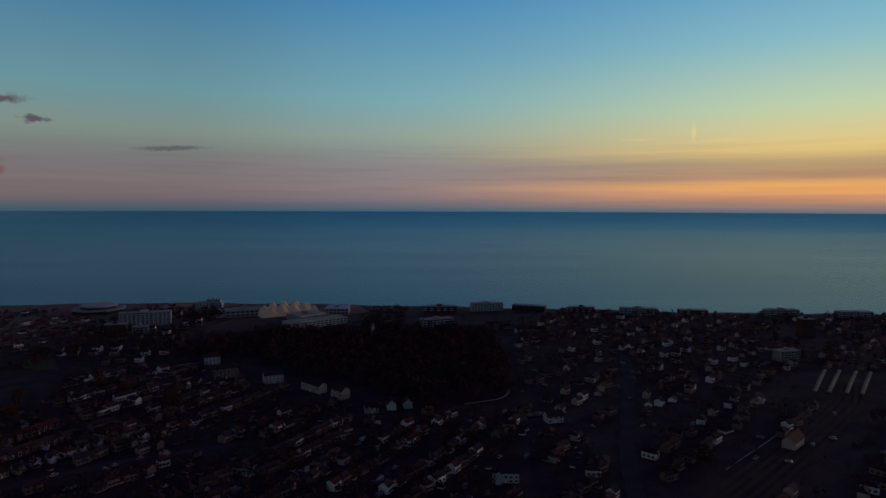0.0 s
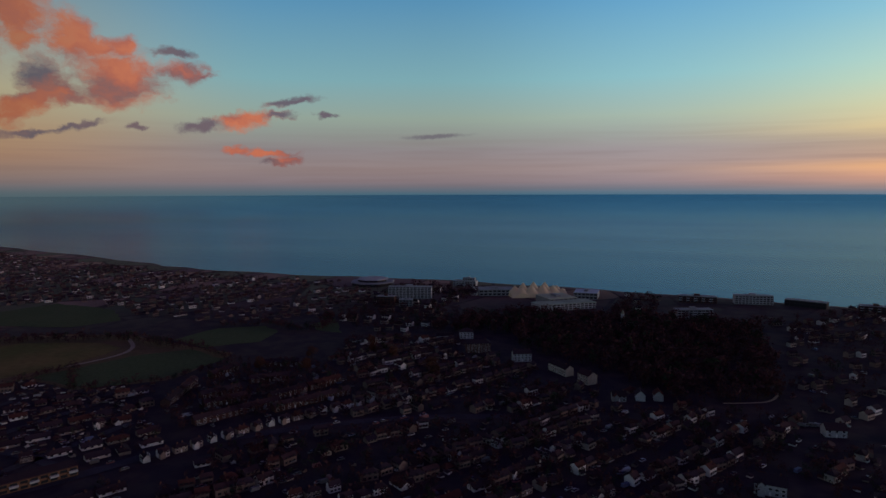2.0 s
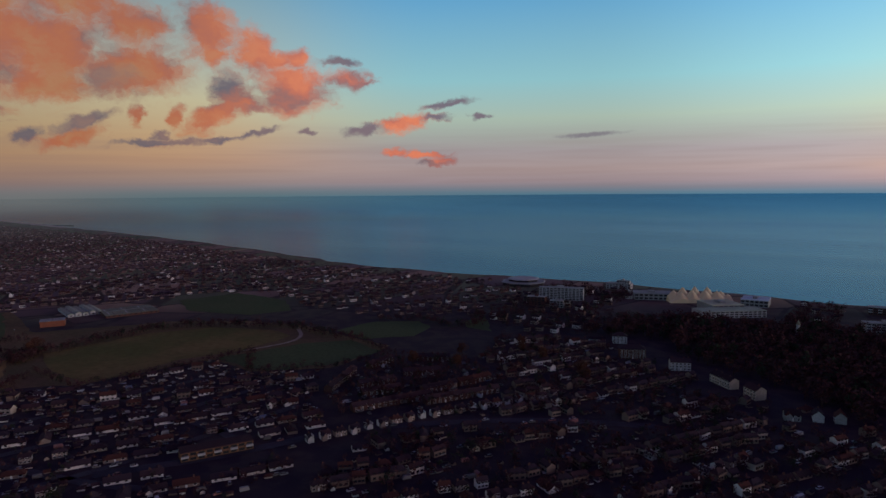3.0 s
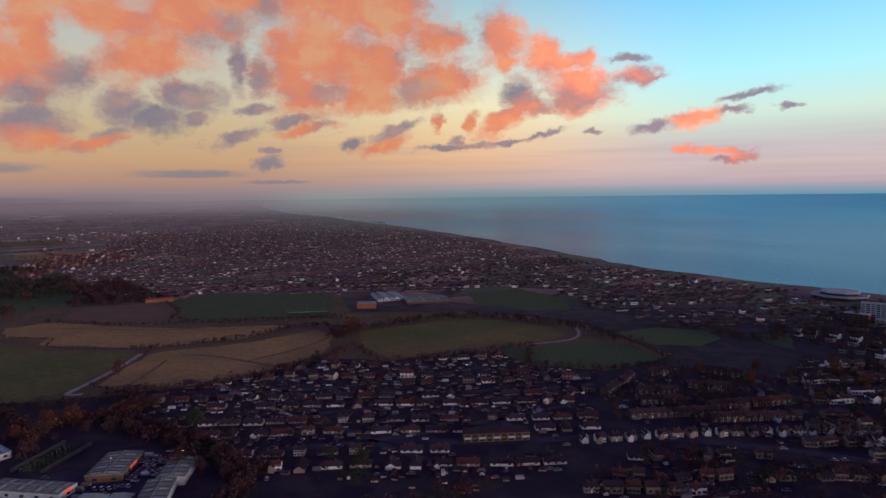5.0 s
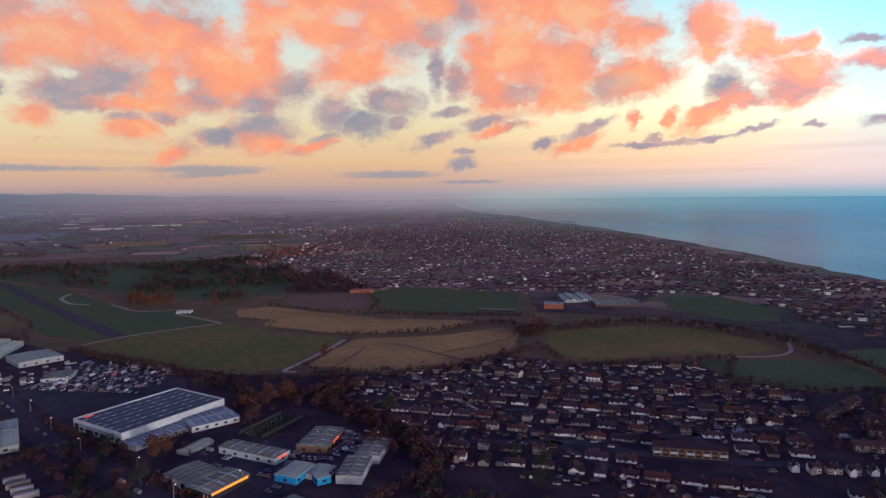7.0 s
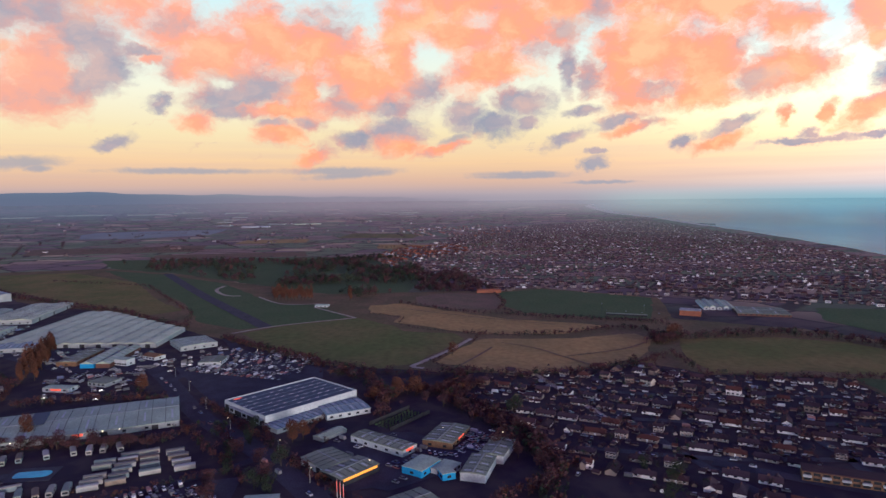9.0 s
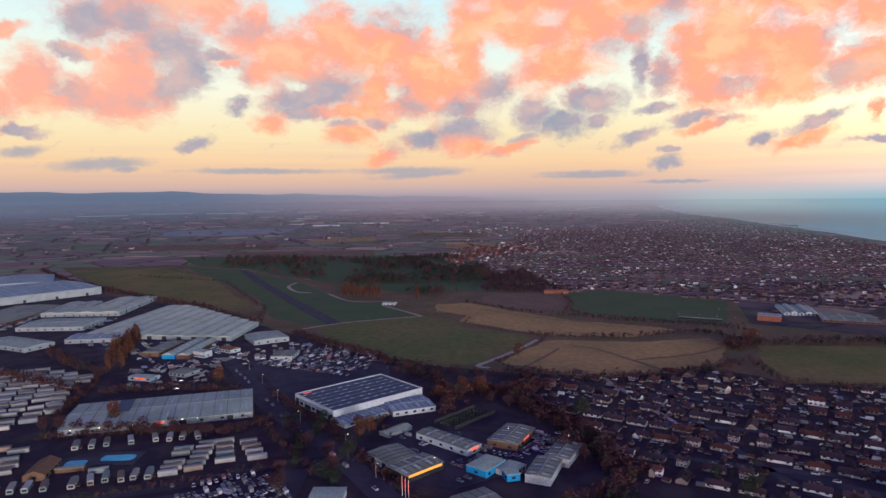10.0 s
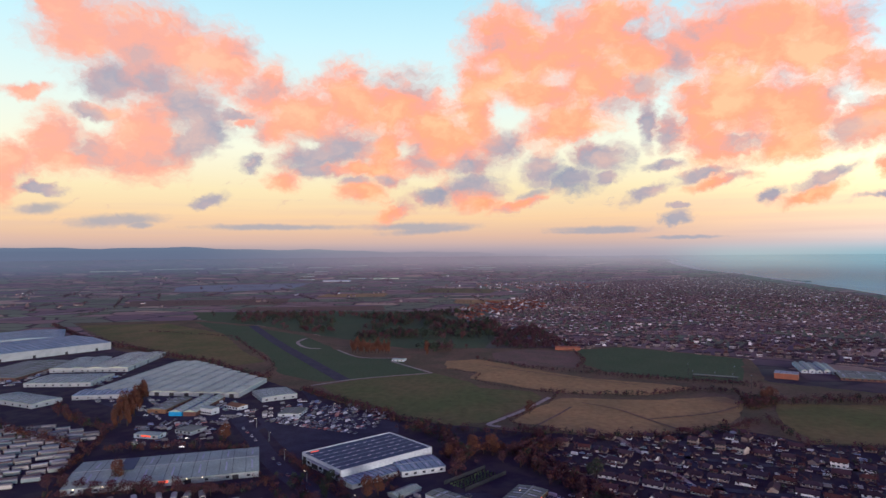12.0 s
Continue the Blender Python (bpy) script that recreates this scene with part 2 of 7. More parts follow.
    # the thin rims take the sky's colour, the undersides of the bellies go mauve
    dull = k.math("ADD", k.math("SUBTRACT", lit_d, k.math("MINIMUM", dull_d, thin_d)), k.math("MULTIPLY", k.math("SUBTRACT", billow, 0.5), 3.0))
    dull = k.math("ADD", dull, k.math("MULTIPLY", lumps, 0.9))
    dull = k.math("MULTIPLY", k.step(dull, -0.5, 1.0), 0.95)
    tone = k.math("ADD", k.math("ADD", billow, k.math("MULTIPLY", fluff, 0.14)), k.math("MULTIPLY", k.math("SUBTRACT", 0.55, rim), 0.10))
    lit = k.ramp(tone, [(0.32, lin(206, 156, 150, -0.2)), (0.43, lin(244, 150, 122, -0.3)), (0.54, lin(252, 152, 110, -0.35)), (0.68, lin(253, 178, 130, -0.3))])
    shade = k.ramp(tone, [(0.34, lin(142, 146, 164, -0.12)), (0.5, lin(168, 158, 168, -0.12)), (0.66, lin(208, 172, 166, -0.12))])
    lit = k.mix(k.math("MULTIPLY", k.step(az, 96.0, 122.0), 0.35), lit, lin(226, 180, 170))
    lit = k.mix(k.step(az, 62.0, 42.0), lit, k.ramp(tone, [(0.34, lin(176, 120, 118, -1.15)), (0.46, lin(222, 126, 104, -1.2)), (0.6, lin(250, 142, 102, -1.25))]))
    shade = k.mix(k.step(az, 66.0, 34.0), shade, lin(124, 118, 134, -1.2))
    low = k.math("SUBTRACT", 1.0, k.step(el, 2.6, 4.2))
    shade = k.mix(k.math("MULTIPLY", low, 0.7), shade, lin(150, 158, 172, -0.1))
    sky = k.mix(k.math("MULTIPLY", cover, 0.95), sky, k.mix(dull, lit, shade))
    # short vapour trail in the afterglow
    for a, e, w, h, f in ((-21.1, 6.1, 0.2, 0.8, 0.45), (-16.8, 5.7, 1.2, 0.16, 0.2), (-23.5, 5.5, 2.4, 0.16, 0.2)):
        d = k.vec("LENGTH", k.vec("MULTIPLY_ADD", flat, (1 / w, 1 / h, 0), (-a / w, -e / h, 0)))
        sky = k.mix(k.math("MULTIPLY", k.math("SUBTRACT", 1.0, k.step(k.math("ADD", d, ragged), 0.0, 1.5)), f), sky, lin(250, 215, 140, -2.4))

    clear = k.add("ShaderNodeTexSky", sky_type="NISHITA", sun_disc=False, sun_elevation=radians(1.0), sun_rotation=radians(-SUN_AZ))
    dim = k.vec("SCALE", clear.outputs[0])
    dim.node.inputs["Scale"].default_value = 0.01
    sky = k.mix(1.0, sky, dim, "ADD")
    k.put(bg.inputs[0], sky)
    bg.inputs[1].default_value = SKY


SKY = 1.0
build_sky()
sun = new("sun", bpy.data.lights.new("sun", "SUN"))
sun.data.energy, sun.data.angle, sun.data.color = 3.7, radians(12), (1.0, 0.82, 0.80)
_a, _e = radians(SUN_AZ), radians(SUN_EL)
sun.matrix_world = look((-math.sin(_a) * math.cos(_e), math.cos(_a) * math.cos(_e), math.sin(_e)), (0, 0, 0))


# ---- materials ----
def paint(name, a, b, scale=0.5, rough=0.8, metal=0.0, bump=0.0, fine=None, spread=None, isle=False, spec=0.03):
    """A surface that varies between two colours at two scales; spread: colours picked at random per object (or per piece)."""
    m = bpy.data.materials.new(name)
    m.use_nodes = True
    k = Nodes(m.node_tree)
    bsdf = m.node_tree.nodes["Principled BSDF"]
    where = k.add("ShaderNodeTexCoord").outputs["Object"] if not isle else k.add("ShaderNodeNewGeometry").outputs["Position"]
    big = k.noise(where, scale, 4.0)
    small = k.noise(where, fine or scale * 9, 3.0)
    col = k.mix(k.step(big, 0.3, 0.7), (*a, 1), (*b, 1))
    if spread:
        pick = k.add("ShaderNodeNewGeometry").outputs["Random Per Island"] if isle else k.add("ShaderNodeObjectInfo").outputs["Random"]
        n = len(spread)
        tone = k.ramp(pick, [(i / n, (*c, 1)) for i, c in enumerate(spread)], "CONSTANT")
        col = k.mix(0.82, col, tone)
    col = k.mix(k.math("MULTIPLY", k.math("SUBTRACT", small, 0.35, clamp=True), 1.2), col, (a[0] * 0.35, a[1] * 0.35, a[2] * 0.35, 1))
    k.put(bsdf.inputs["Base Color"], col)
    k.put(bsdf.inputs["Roughness"], k.math("ADD", rough - 0.08, k.math("MULTIPLY", big, 0.16), clamp=True))
    bsdf.inputs["Metallic"].default_value = metal
    bsdf.inputs["Specular IOR Level"].default_value = spec
    if bump:
        bp = k.add("ShaderNodeBump")
        bp.inputs["Strength"].default_value = bump
        bp.inputs["Distance"].default_value = 0.3
        k.put(bp.inputs["Height"], small)
        k.put(bsdf.inputs["Normal"], bp.outputs[0])
    return m


def glow(name, col, strength):
    m = bpy.data.materials.new(name)
    m.use_nodes = True
    b = m.node_tree.nodes["Principled BSDF"]
    b.inputs["Base Color"].default_value = (*col, 1)
    b.inputs["Emission Color"].default_value = (*col, 1)
    b.inputs["Emission Strength"].default_value = strength
    return m


WALLS = [(0.82, 0.81, 0.80), (0.62, 0.58, 0.53), (0.13, 0.075, 0.06), (0.74, 0.72, 0.7), (0.17, 0.1, 0.08), (0.24, 0.17, 0.14), (0.78, 0.77, 0.76), (0.11, 0.065, 0.055), (0.16, 0.11, 0.09)]
ROOFS = [(0.058, 0.031, 0.042), (0.040, 0.029, 0.047), (0.090, 0.036, 0.032), (0.064, 0.040, 0.052), (0.034, 0.022, 0.034), (0.052, 0.036, 0.052)]
M_WALL = paint("house_render", (0.66, 0.63, 0.58), (0.55, 0.5, 0.45), 0.4, 0.85, spread=WALLS)
M_ROOF = paint("roof_tile", (0.045, 0.03, 0.028), (0.03, 0.024, 0.026), 0.5, 0.75, bump=0.3, spread=ROOFS)
FAR_WALLS = [(0.72, 0.7, 0.68), (0.14, 0.08, 0.065), (0.2, 0.13, 0.11), (0.11, 0.07, 0.06), (0.4, 0.35, 0.3), (0.15, 0.09, 0.075), (0.8, 0.79, 0.78), (0.1, 0.065, 0.06), (0.18, 0.13, 0.11)]
M_WALLS_FAR = paint("far_house_render", (0.4, 0.36, 0.32), (0.3, 0.26, 0.24), 0.02, 0.85, spread=FAR_WALLS, isle=True)
M_WALLS_SUBURB = paint("suburb_render", (0.3, 0.24, 0.22), (0.22, 0.17, 0.16), 0.02, 0.85, spread=[(0.78, 0.77, 0.78), (0.12, 0.08, 0.08), (0.16, 0.11, 0.105), (0.10, 0.07, 0.07), (0.34, 0.31, 0.31), (0.13, 0.09, 0.085), (0.11, 0.08, 0.08), (0.10, 0.07, 0.07), (0.55, 0.53, 0.54), (0.12, 0.09, 0.085), (0.2, 0.15, 0.14)], isle=True)
# Low-contrast palette: muted farm walls, and haze put into the far suburb's walls.
M_WALLS_FARM_HAZED = paint("farm_and_hazed_walls", (0.2, 0.15, 0.14), (0.15, 0.11, 0.11), 0.02, 0.85, spread=[(0.2, 0.14, 0.13), (0.14, 0.1, 0.1), (0.3, 0.25, 0.25), (0.12, 0.09, 0.09), (0.55, 0.52, 0.53), (0.16, 0.12, 0.12)], isle=True)
M_ROOFS_FAR = paint("far_roof_tile", (0.045, 0.03, 0.028), (0.03, 0.024, 0.026), 0.02, 0.75, spread=ROOFS, isle=True)
# Roof colours lifted towards mauve, standing in for haze over distance.
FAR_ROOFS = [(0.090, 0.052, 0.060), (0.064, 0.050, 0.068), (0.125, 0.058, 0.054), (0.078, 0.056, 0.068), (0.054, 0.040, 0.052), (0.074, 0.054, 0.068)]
M_ROOFS_HAZED = paint("hazed_roof_tile", (0.1, 0.07, 0.066), (0.08, 0.06, 0.062), 0.02, 0.75, spread=FAR_ROOFS, isle=True)
M_ROOFS_RED = paint("red_roof_tile", (0.26, 0.085, 0.045), (0.16, 0.06, 0.04), 0.02, 0.75, spread=[(0.28, 0.085, 0.045), (0.2, 0.07, 0.04), (0.13, 0.06, 0.045)], isle=True)
M_BRICK = paint("brown_brick", (0.120, 0.064, 0.054), (0.085, 0.050, 0.045), 0.6, 0.85, bump=0.3)
M_GLASS = paint("window_glass", (0.02, 0.025, 0.03), (0.035, 0.04, 0.05), 0.3, 0.08, spec=0.6)
M_FRAME = paint("white_frame", (0.75, 0.75, 0.74), (0.65, 0.65, 0.64), 0.5, 0.5)
M_DARK = paint("dark_trim", (0.03, 0.03, 0.033), (0.045, 0.045, 0.05), 0.5, 0.6)
M_ASPHALT = paint("asphalt", (0.048, 0.044, 0.058), (0.068, 0.063, 0.084), 0.06, 0.9, fine=1.5)
M_STREET = paint("worn_street_asphalt", (0.080, 0.076, 0.088), (0.060, 0.056, 0.068), 0.1, 0.85, fine=1.2)
M_PATH = paint("pale_gravel", (0.42, 0.36, 0.28), (0.3, 0.25, 0.2), 0.1, 0.9)
M_GRASS = paint("winter_grass", (0.112, 0.132, 0.046), (0.168, 0.142, 0.060), 0.012, 0.9, fine=0.12)
M_GRASS_DARK = paint("sports_turf", (0.077, 0.112, 0.050), (0.095, 0.123, 0.059), 0.02, 0.9, fine=0.3)
M_ROUGH = paint("rough_grass", (0.184, 0.125, 0.074), (0.113, 0.100, 0.054), 0.02, 0.95, fine=0.2)
M_POOLROOF = paint("pale_blue_sheet_roof", (0.52, 0.64, 0.74), (0.42, 0.54, 0.64), 0.06, 0.6)
M_TAN = paint("dry_meadow", (0.389, 0.245, 0.100), (0.276, 0.194, 0.085), 0.016, 0.9, fine=0.15)
M_BROWN = paint("rough_scrub", (0.199, 0.126, 0.092), (0.143, 0.115, 0.073), 0.03, 0.95, fine=0.3)
M_OLIVE = paint("olive_pasture", (0.207, 0.156, 0.064), (0.121, 0.132, 0.045), 0.014, 0.9, fine=0.15)
M_SAND = paint("pale_sand", (0.58, 0.52, 0.45), (0.44, 0.39, 0.34), 0.02, 0.9)
M_BEACH = paint("shingle_beach", (0.2, 0.16, 0.13), (0.13, 0.105, 0.09), 0.05, 0.9)
M_TWIG = paint("bare_twigs", (0.059, 0.032, 0.029), (0.038, 0.023, 0.023), 0.02, 0.95, isle=True, spread=[(0.09, 0.042, 0.052), (0.066, 0.034, 0.046), (0.056, 0.036, 0.040), (0.11, 0.046, 0.044)])
# Paler copy of the twig colours, haze put in for distant trees.
M_TWIG_HAZED = paint("hazed_bare_twigs", (0.10, 0.05, 0.065), (0.07, 0.038, 0.052), 0.02, 0.95, isle=True, spread=[(0.10, 0.048, 0.062), (0.07, 0.040, 0.058), (0.06, 0.042, 0.048), (0.13, 0.052, 0.055)])
M_EVERGREEN = paint("evergreen_leaf", (0.040, 0.050, 0.032), (0.026, 0.036, 0.026), 0.02, 0.9, isle=True)
M_RUST = paint("autumn_leaf", (0.13, 0.056, 0.036), (0.085, 0.042, 0.030), 0.05, 0.9, isle=True)
M_BARK = paint("bark", (0.06, 0.045, 0.035), (0.04, 0.03, 0.025), 1.0, 0.95)
M_ROOFPALE = paint("pale_sheet_roof", (0.358, 0.431, 0.337), (0.274, 0.336, 0.261), 0.05, 0.6, fine=0.8)
M_ROOFGREY = paint("grey_sheet_roof", (0.232, 0.257, 0.192), (0.158, 0.182, 0.134), 0.06, 0.65, fine=0.8)
M_ROOFBLUE = paint("blue_grey_roof", (0.25, 0.335, 0.36), (0.19, 0.255, 0.285), 0.05, 0.55, fine=0.7)
M_CREAM = paint("cream_sheet_roof", (0.506, 0.561, 0.399), (0.380, 0.424, 0.304), 0.05, 0.65, fine=0.6)
M_CLAD = paint("white_cladding", (0.45, 0.48, 0.49), (0.36, 0.385, 0.40), 0.1, 0.6)
M_CLADGREY = paint("grey_cladding", (0.306, 0.330, 0.330), (0.234, 0.252, 0.262), 0.1, 0.6)
M_BLUE = paint("bright_blue_cladding", (0.03, 0.24, 0.46), (0.025, 0.19, 0.38), 0.2, 0.5)
M_SOLAR = paint("solar_panel", (0.045, 0.066, 0.11), (0.06, 0.085, 0.13), 0.2, 0.55, spec=0.05)
M_WATER = paint("lake_water", (0.10, 0.12, 0.17), (0.08, 0.10, 0.15), 0.01, 0.5, spec=0.1)
M_POOL = paint("pool_water", (0.06, 0.42, 0.55), (0.08, 0.5, 0.62), 0.2, 0.15)
M_CAR = paint("car_paint", (0.4, 0.4, 0.4), (0.36, 0.36, 0.37), 0.5, 0.35, spread=[(0.65, 0.65, 0.65), (0.03, 0.03, 0.035), (0.3, 0.31, 0.33), (0.02, 0.05, 0.16), (0.7, 0.7, 0.7), (0.22, 0.02, 0.02), (0.1, 0.1, 0.11)])
CARS_SPREAD = [(0.42, 0.42, 0.43), (0.03, 0.03, 0.033), (0.16, 0.17, 0.19), (0.03, 0.03, 0.035), (0.25, 0.26, 0.29), (0.02, 0.05, 0.18), (0.04, 0.045, 0.05), (0.2, 0.02, 0.02), (0.1, 0.1, 0.11), (0.42, 0.43, 0.46), (0.06, 0.06, 0.07)]
M_CARS_FAR = paint("far_car_paint", (0.5, 0.5, 0.5), (0.4, 0.4, 0.42), 0.02, 0.35, spread=CARS_SPREAD, isle=True)
M_RUBBER = paint("rubber", (0.015, 0.015, 0.015), (0.02, 0.02, 0.02), 2.0, 0.9)
M_VAN = paint("caravan_panel", (0.4, 0.38, 0.32), (0.33, 0.32, 0.28), 0.3, 0.6, spread=[(0.359, 0.335, 0.281), (0.328, 0.328, 0.320), (0.218, 0.265, 0.226), (0.390, 0.374, 0.343), (0.234, 0.164, 0.117), (0.156, 0.226, 0.242)])
M_VANROOF = paint("caravan_roof", (0.36, 0.34, 0.30), (0.26, 0.25, 0.23), 0.3, 0.6, spread=[(0.173, 0.173, 0.151), (0.094, 0.094, 0.094), (0.094, 0.054, 0.043), (0.122, 0.173, 0.166), (0.245, 0.238, 0.209), (0.324, 0.324, 0.317)])
M_ORANGE = glow("lit_amber_sign", (0.9, 0.33, 0.04), 0.55)
M_REDSIGN = glow("lit_red_sign", (0.85, 0.10, 0.05), 0.6)
M_LAMP = glow("warm_lamp", (1.0, 0.75, 0.45), 3.0)
M_VILLA = paint("aged_cream_stucco", (0.46, 0.41, 0.34), (0.34, 0.30, 0.26), 0.15, 0.85)
M_TENT = glow("lit_tent_fabric", (0.50, 0.41, 0.26), 0.15)
M_TERRACOTTA = paint("orange_clay_wall", (0.27, 0.105, 0.065), (0.21, 0.09, 0.06), 0.2, 0.8)
M_WOOD = paint("brown_timber", (0.18, 0.105, 0.065), (0.13, 0.08, 0.052), 0.5, 0.8)
M_RAIL = paint("rusty_ballast", (0.085, 0.065, 0.055), (0.06, 0.05, 0.045), 0.08, 0.9)


def land_material():
    """Far farmland, haze put into its lightened crop colours, and town ground: a patchwork of fields with dark hedge
    lines.
    """
    m = bpy.data.materials.new("patchwork_land")
    m.use_nodes = True
    k = Nodes(m.node_tree)
    bsdf = m.node_tree.nodes["Principled BSDF"]
    pos = k.add("ShaderNodeNewGeometry").outputs["Position"]
    cells = k.add("ShaderNodeTexVoronoi", feature="F1")
    k.put(cells.inputs["Vector"], k.vec("MULTIPLY", pos, (0.0027, 0.0018, 0)))
    edge = k.add("ShaderNodeTexVoronoi", feature="DISTANCE_TO_EDGE")
    k.put(edge.inputs["Vector"], k.vec("MULTIPLY", pos, (0.0027, 0.0018, 0)))
    tint = k.add("ShaderNodeSeparateColor")
    k.put(tint.inputs[0], cells.outputs["Color"])
    crop = k.ramp(tint.outputs[0], [(0, (0.15, 0.165, 0.10, 1)), (0.22, (0.23, 0.15, 0.125, 1)), (0.4, (0.17, 0.19, 0.11, 1)), (0.58, (0.28, 0.19, 0.15, 1)),
                                    (0.7, (0.17, 0.115, 0.115, 1)), (0.84, (0.13, 0.15, 0.085, 1)), (0.94, (0.40, 0.29, 0.19, 1))], "CONSTANT")
    rough_patch = k.noise(pos, 0.02, 5.0, 0.6)
    crop = k.mix(k.step(rough_patch, 0.52, 0.8), crop, (0.11, 0.08, 0.08, 1))
    crop = k.mix(k.step(edge.outputs[0], 0.04, 0.018), crop, (0.06, 0.046, 0.040, 1))
    town = k.mix(k.step(k.noise(pos, 0.05, 4.0), 0.4, 0.62), (0.030, 0.020, 0.034, 1), (0.052, 0.038, 0.042, 1))
    plain = k.step(k.vec("LENGTH", k.vec("SUBTRACT", pos, (300, -350, 0))), 1180.0, 1550.0)
    crop = k.mix(plain, town, crop)
    k.put(bsdf.inputs["Base Color"], crop)
    bsdf.inputs["Roughness"].default_value = 0.95
    bsdf.inputs["Specular IOR Level"].default_value = 0.1
    return m


def sea_material():
    m = bpy.data.materials.new("open_sea")
    m.use_nodes = True
    k = Nodes(m.node_tree)
    bsdf = m.node_tree.nodes["Principled BSDF"]
    pos = k.add("ShaderNodeNewGeometry").outputs["Position"]
    drift = k.noise(k.vec("MULTIPLY", pos, (0.25, 1.0, 1)), 0.0028, 4.0, 0.55)
    nodes = m.node_tree.nodes
    body = k.add("ShaderNodeBsdfDiffuse")
    k.put(body.inputs["Color"], k.mix(k.step(drift, 0.3, 0.7), (0.03, 0.12, 0.16, 1), (0.045, 0.15, 0.19, 1)))
    shine = k.add("ShaderNodeBsdfGlossy")
    streaks = k.noise(k.vec("MULTIPLY", pos, (0.12, 1.0, 1)), 0.012, 3.0, 0.55)
    k.put(shine.inputs["Roughness"], k.math("MULTIPLY_ADD", streaks, 0.12, 0.17))
    k.put(shine.inputs["Color"], k.mix(k.step(k.math("ADD", k.math("MULTIPLY", drift, 0.6), k.math("MULTIPLY", streaks, 0.4)), 0.35, 0.65), (0.37, 0.51, 0.66, 1), (0.43, 0.57, 0.70, 1)))
    both = k.add("ShaderNodeMixShader")
    facing = k.add("ShaderNodeFresnel")
    facing.inputs["IOR"].default_value = 1.33
    k.put(both.inputs[0], k.math("MULTIPLY", facing.outputs[0], 0.95))
    k.put(both.inputs[1], body.outputs[0])
    k.put(both.inputs[2], shine.outputs[0])
    nodes.remove(bsdf)
    k.put(nodes["Material Output"].inputs[0], both.outputs[0])
    return m


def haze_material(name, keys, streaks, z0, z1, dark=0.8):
    """Distance with the haze of miles of air painted in as a faint glow. keys: bearing, low colour, high colour."""
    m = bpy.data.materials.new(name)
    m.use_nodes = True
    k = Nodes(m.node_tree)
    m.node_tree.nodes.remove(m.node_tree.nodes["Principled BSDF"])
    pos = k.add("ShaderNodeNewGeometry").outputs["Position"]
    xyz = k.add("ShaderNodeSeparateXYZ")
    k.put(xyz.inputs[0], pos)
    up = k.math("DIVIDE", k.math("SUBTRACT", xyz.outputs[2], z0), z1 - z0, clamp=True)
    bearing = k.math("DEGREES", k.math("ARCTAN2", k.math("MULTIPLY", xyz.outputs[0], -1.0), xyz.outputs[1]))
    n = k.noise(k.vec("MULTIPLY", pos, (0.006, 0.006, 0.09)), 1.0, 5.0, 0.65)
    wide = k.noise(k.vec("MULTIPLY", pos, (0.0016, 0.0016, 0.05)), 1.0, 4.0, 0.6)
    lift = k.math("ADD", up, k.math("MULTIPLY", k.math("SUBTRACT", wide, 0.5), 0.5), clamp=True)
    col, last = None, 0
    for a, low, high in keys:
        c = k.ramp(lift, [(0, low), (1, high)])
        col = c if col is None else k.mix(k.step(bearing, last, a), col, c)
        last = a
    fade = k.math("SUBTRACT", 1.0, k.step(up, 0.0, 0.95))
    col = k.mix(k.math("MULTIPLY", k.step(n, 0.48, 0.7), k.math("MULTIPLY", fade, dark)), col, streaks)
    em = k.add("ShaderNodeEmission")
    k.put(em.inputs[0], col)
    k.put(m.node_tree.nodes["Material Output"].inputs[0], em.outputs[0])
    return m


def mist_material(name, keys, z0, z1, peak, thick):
    """Haze painted as a see-through glow, thickest along the horizon. keys: bearing, colour."""
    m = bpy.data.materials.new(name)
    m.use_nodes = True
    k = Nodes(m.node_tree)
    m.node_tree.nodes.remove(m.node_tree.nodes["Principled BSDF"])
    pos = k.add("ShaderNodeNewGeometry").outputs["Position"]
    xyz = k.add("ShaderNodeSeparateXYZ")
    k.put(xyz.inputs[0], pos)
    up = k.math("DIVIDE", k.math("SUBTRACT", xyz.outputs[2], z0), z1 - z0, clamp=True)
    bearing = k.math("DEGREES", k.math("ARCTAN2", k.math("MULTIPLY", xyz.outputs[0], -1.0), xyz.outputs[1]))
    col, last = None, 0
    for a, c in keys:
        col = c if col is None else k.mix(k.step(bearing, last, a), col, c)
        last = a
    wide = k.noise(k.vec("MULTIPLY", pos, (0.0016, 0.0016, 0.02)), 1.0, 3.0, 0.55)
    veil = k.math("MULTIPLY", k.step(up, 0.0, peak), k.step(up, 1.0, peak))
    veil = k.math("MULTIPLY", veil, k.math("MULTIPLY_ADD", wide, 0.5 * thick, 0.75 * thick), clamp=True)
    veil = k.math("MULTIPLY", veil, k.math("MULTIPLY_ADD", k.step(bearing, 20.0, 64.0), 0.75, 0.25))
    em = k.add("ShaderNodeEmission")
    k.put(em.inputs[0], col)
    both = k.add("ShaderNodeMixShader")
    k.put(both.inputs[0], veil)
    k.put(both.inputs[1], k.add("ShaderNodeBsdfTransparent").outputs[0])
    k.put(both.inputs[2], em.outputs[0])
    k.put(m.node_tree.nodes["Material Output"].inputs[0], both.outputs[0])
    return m


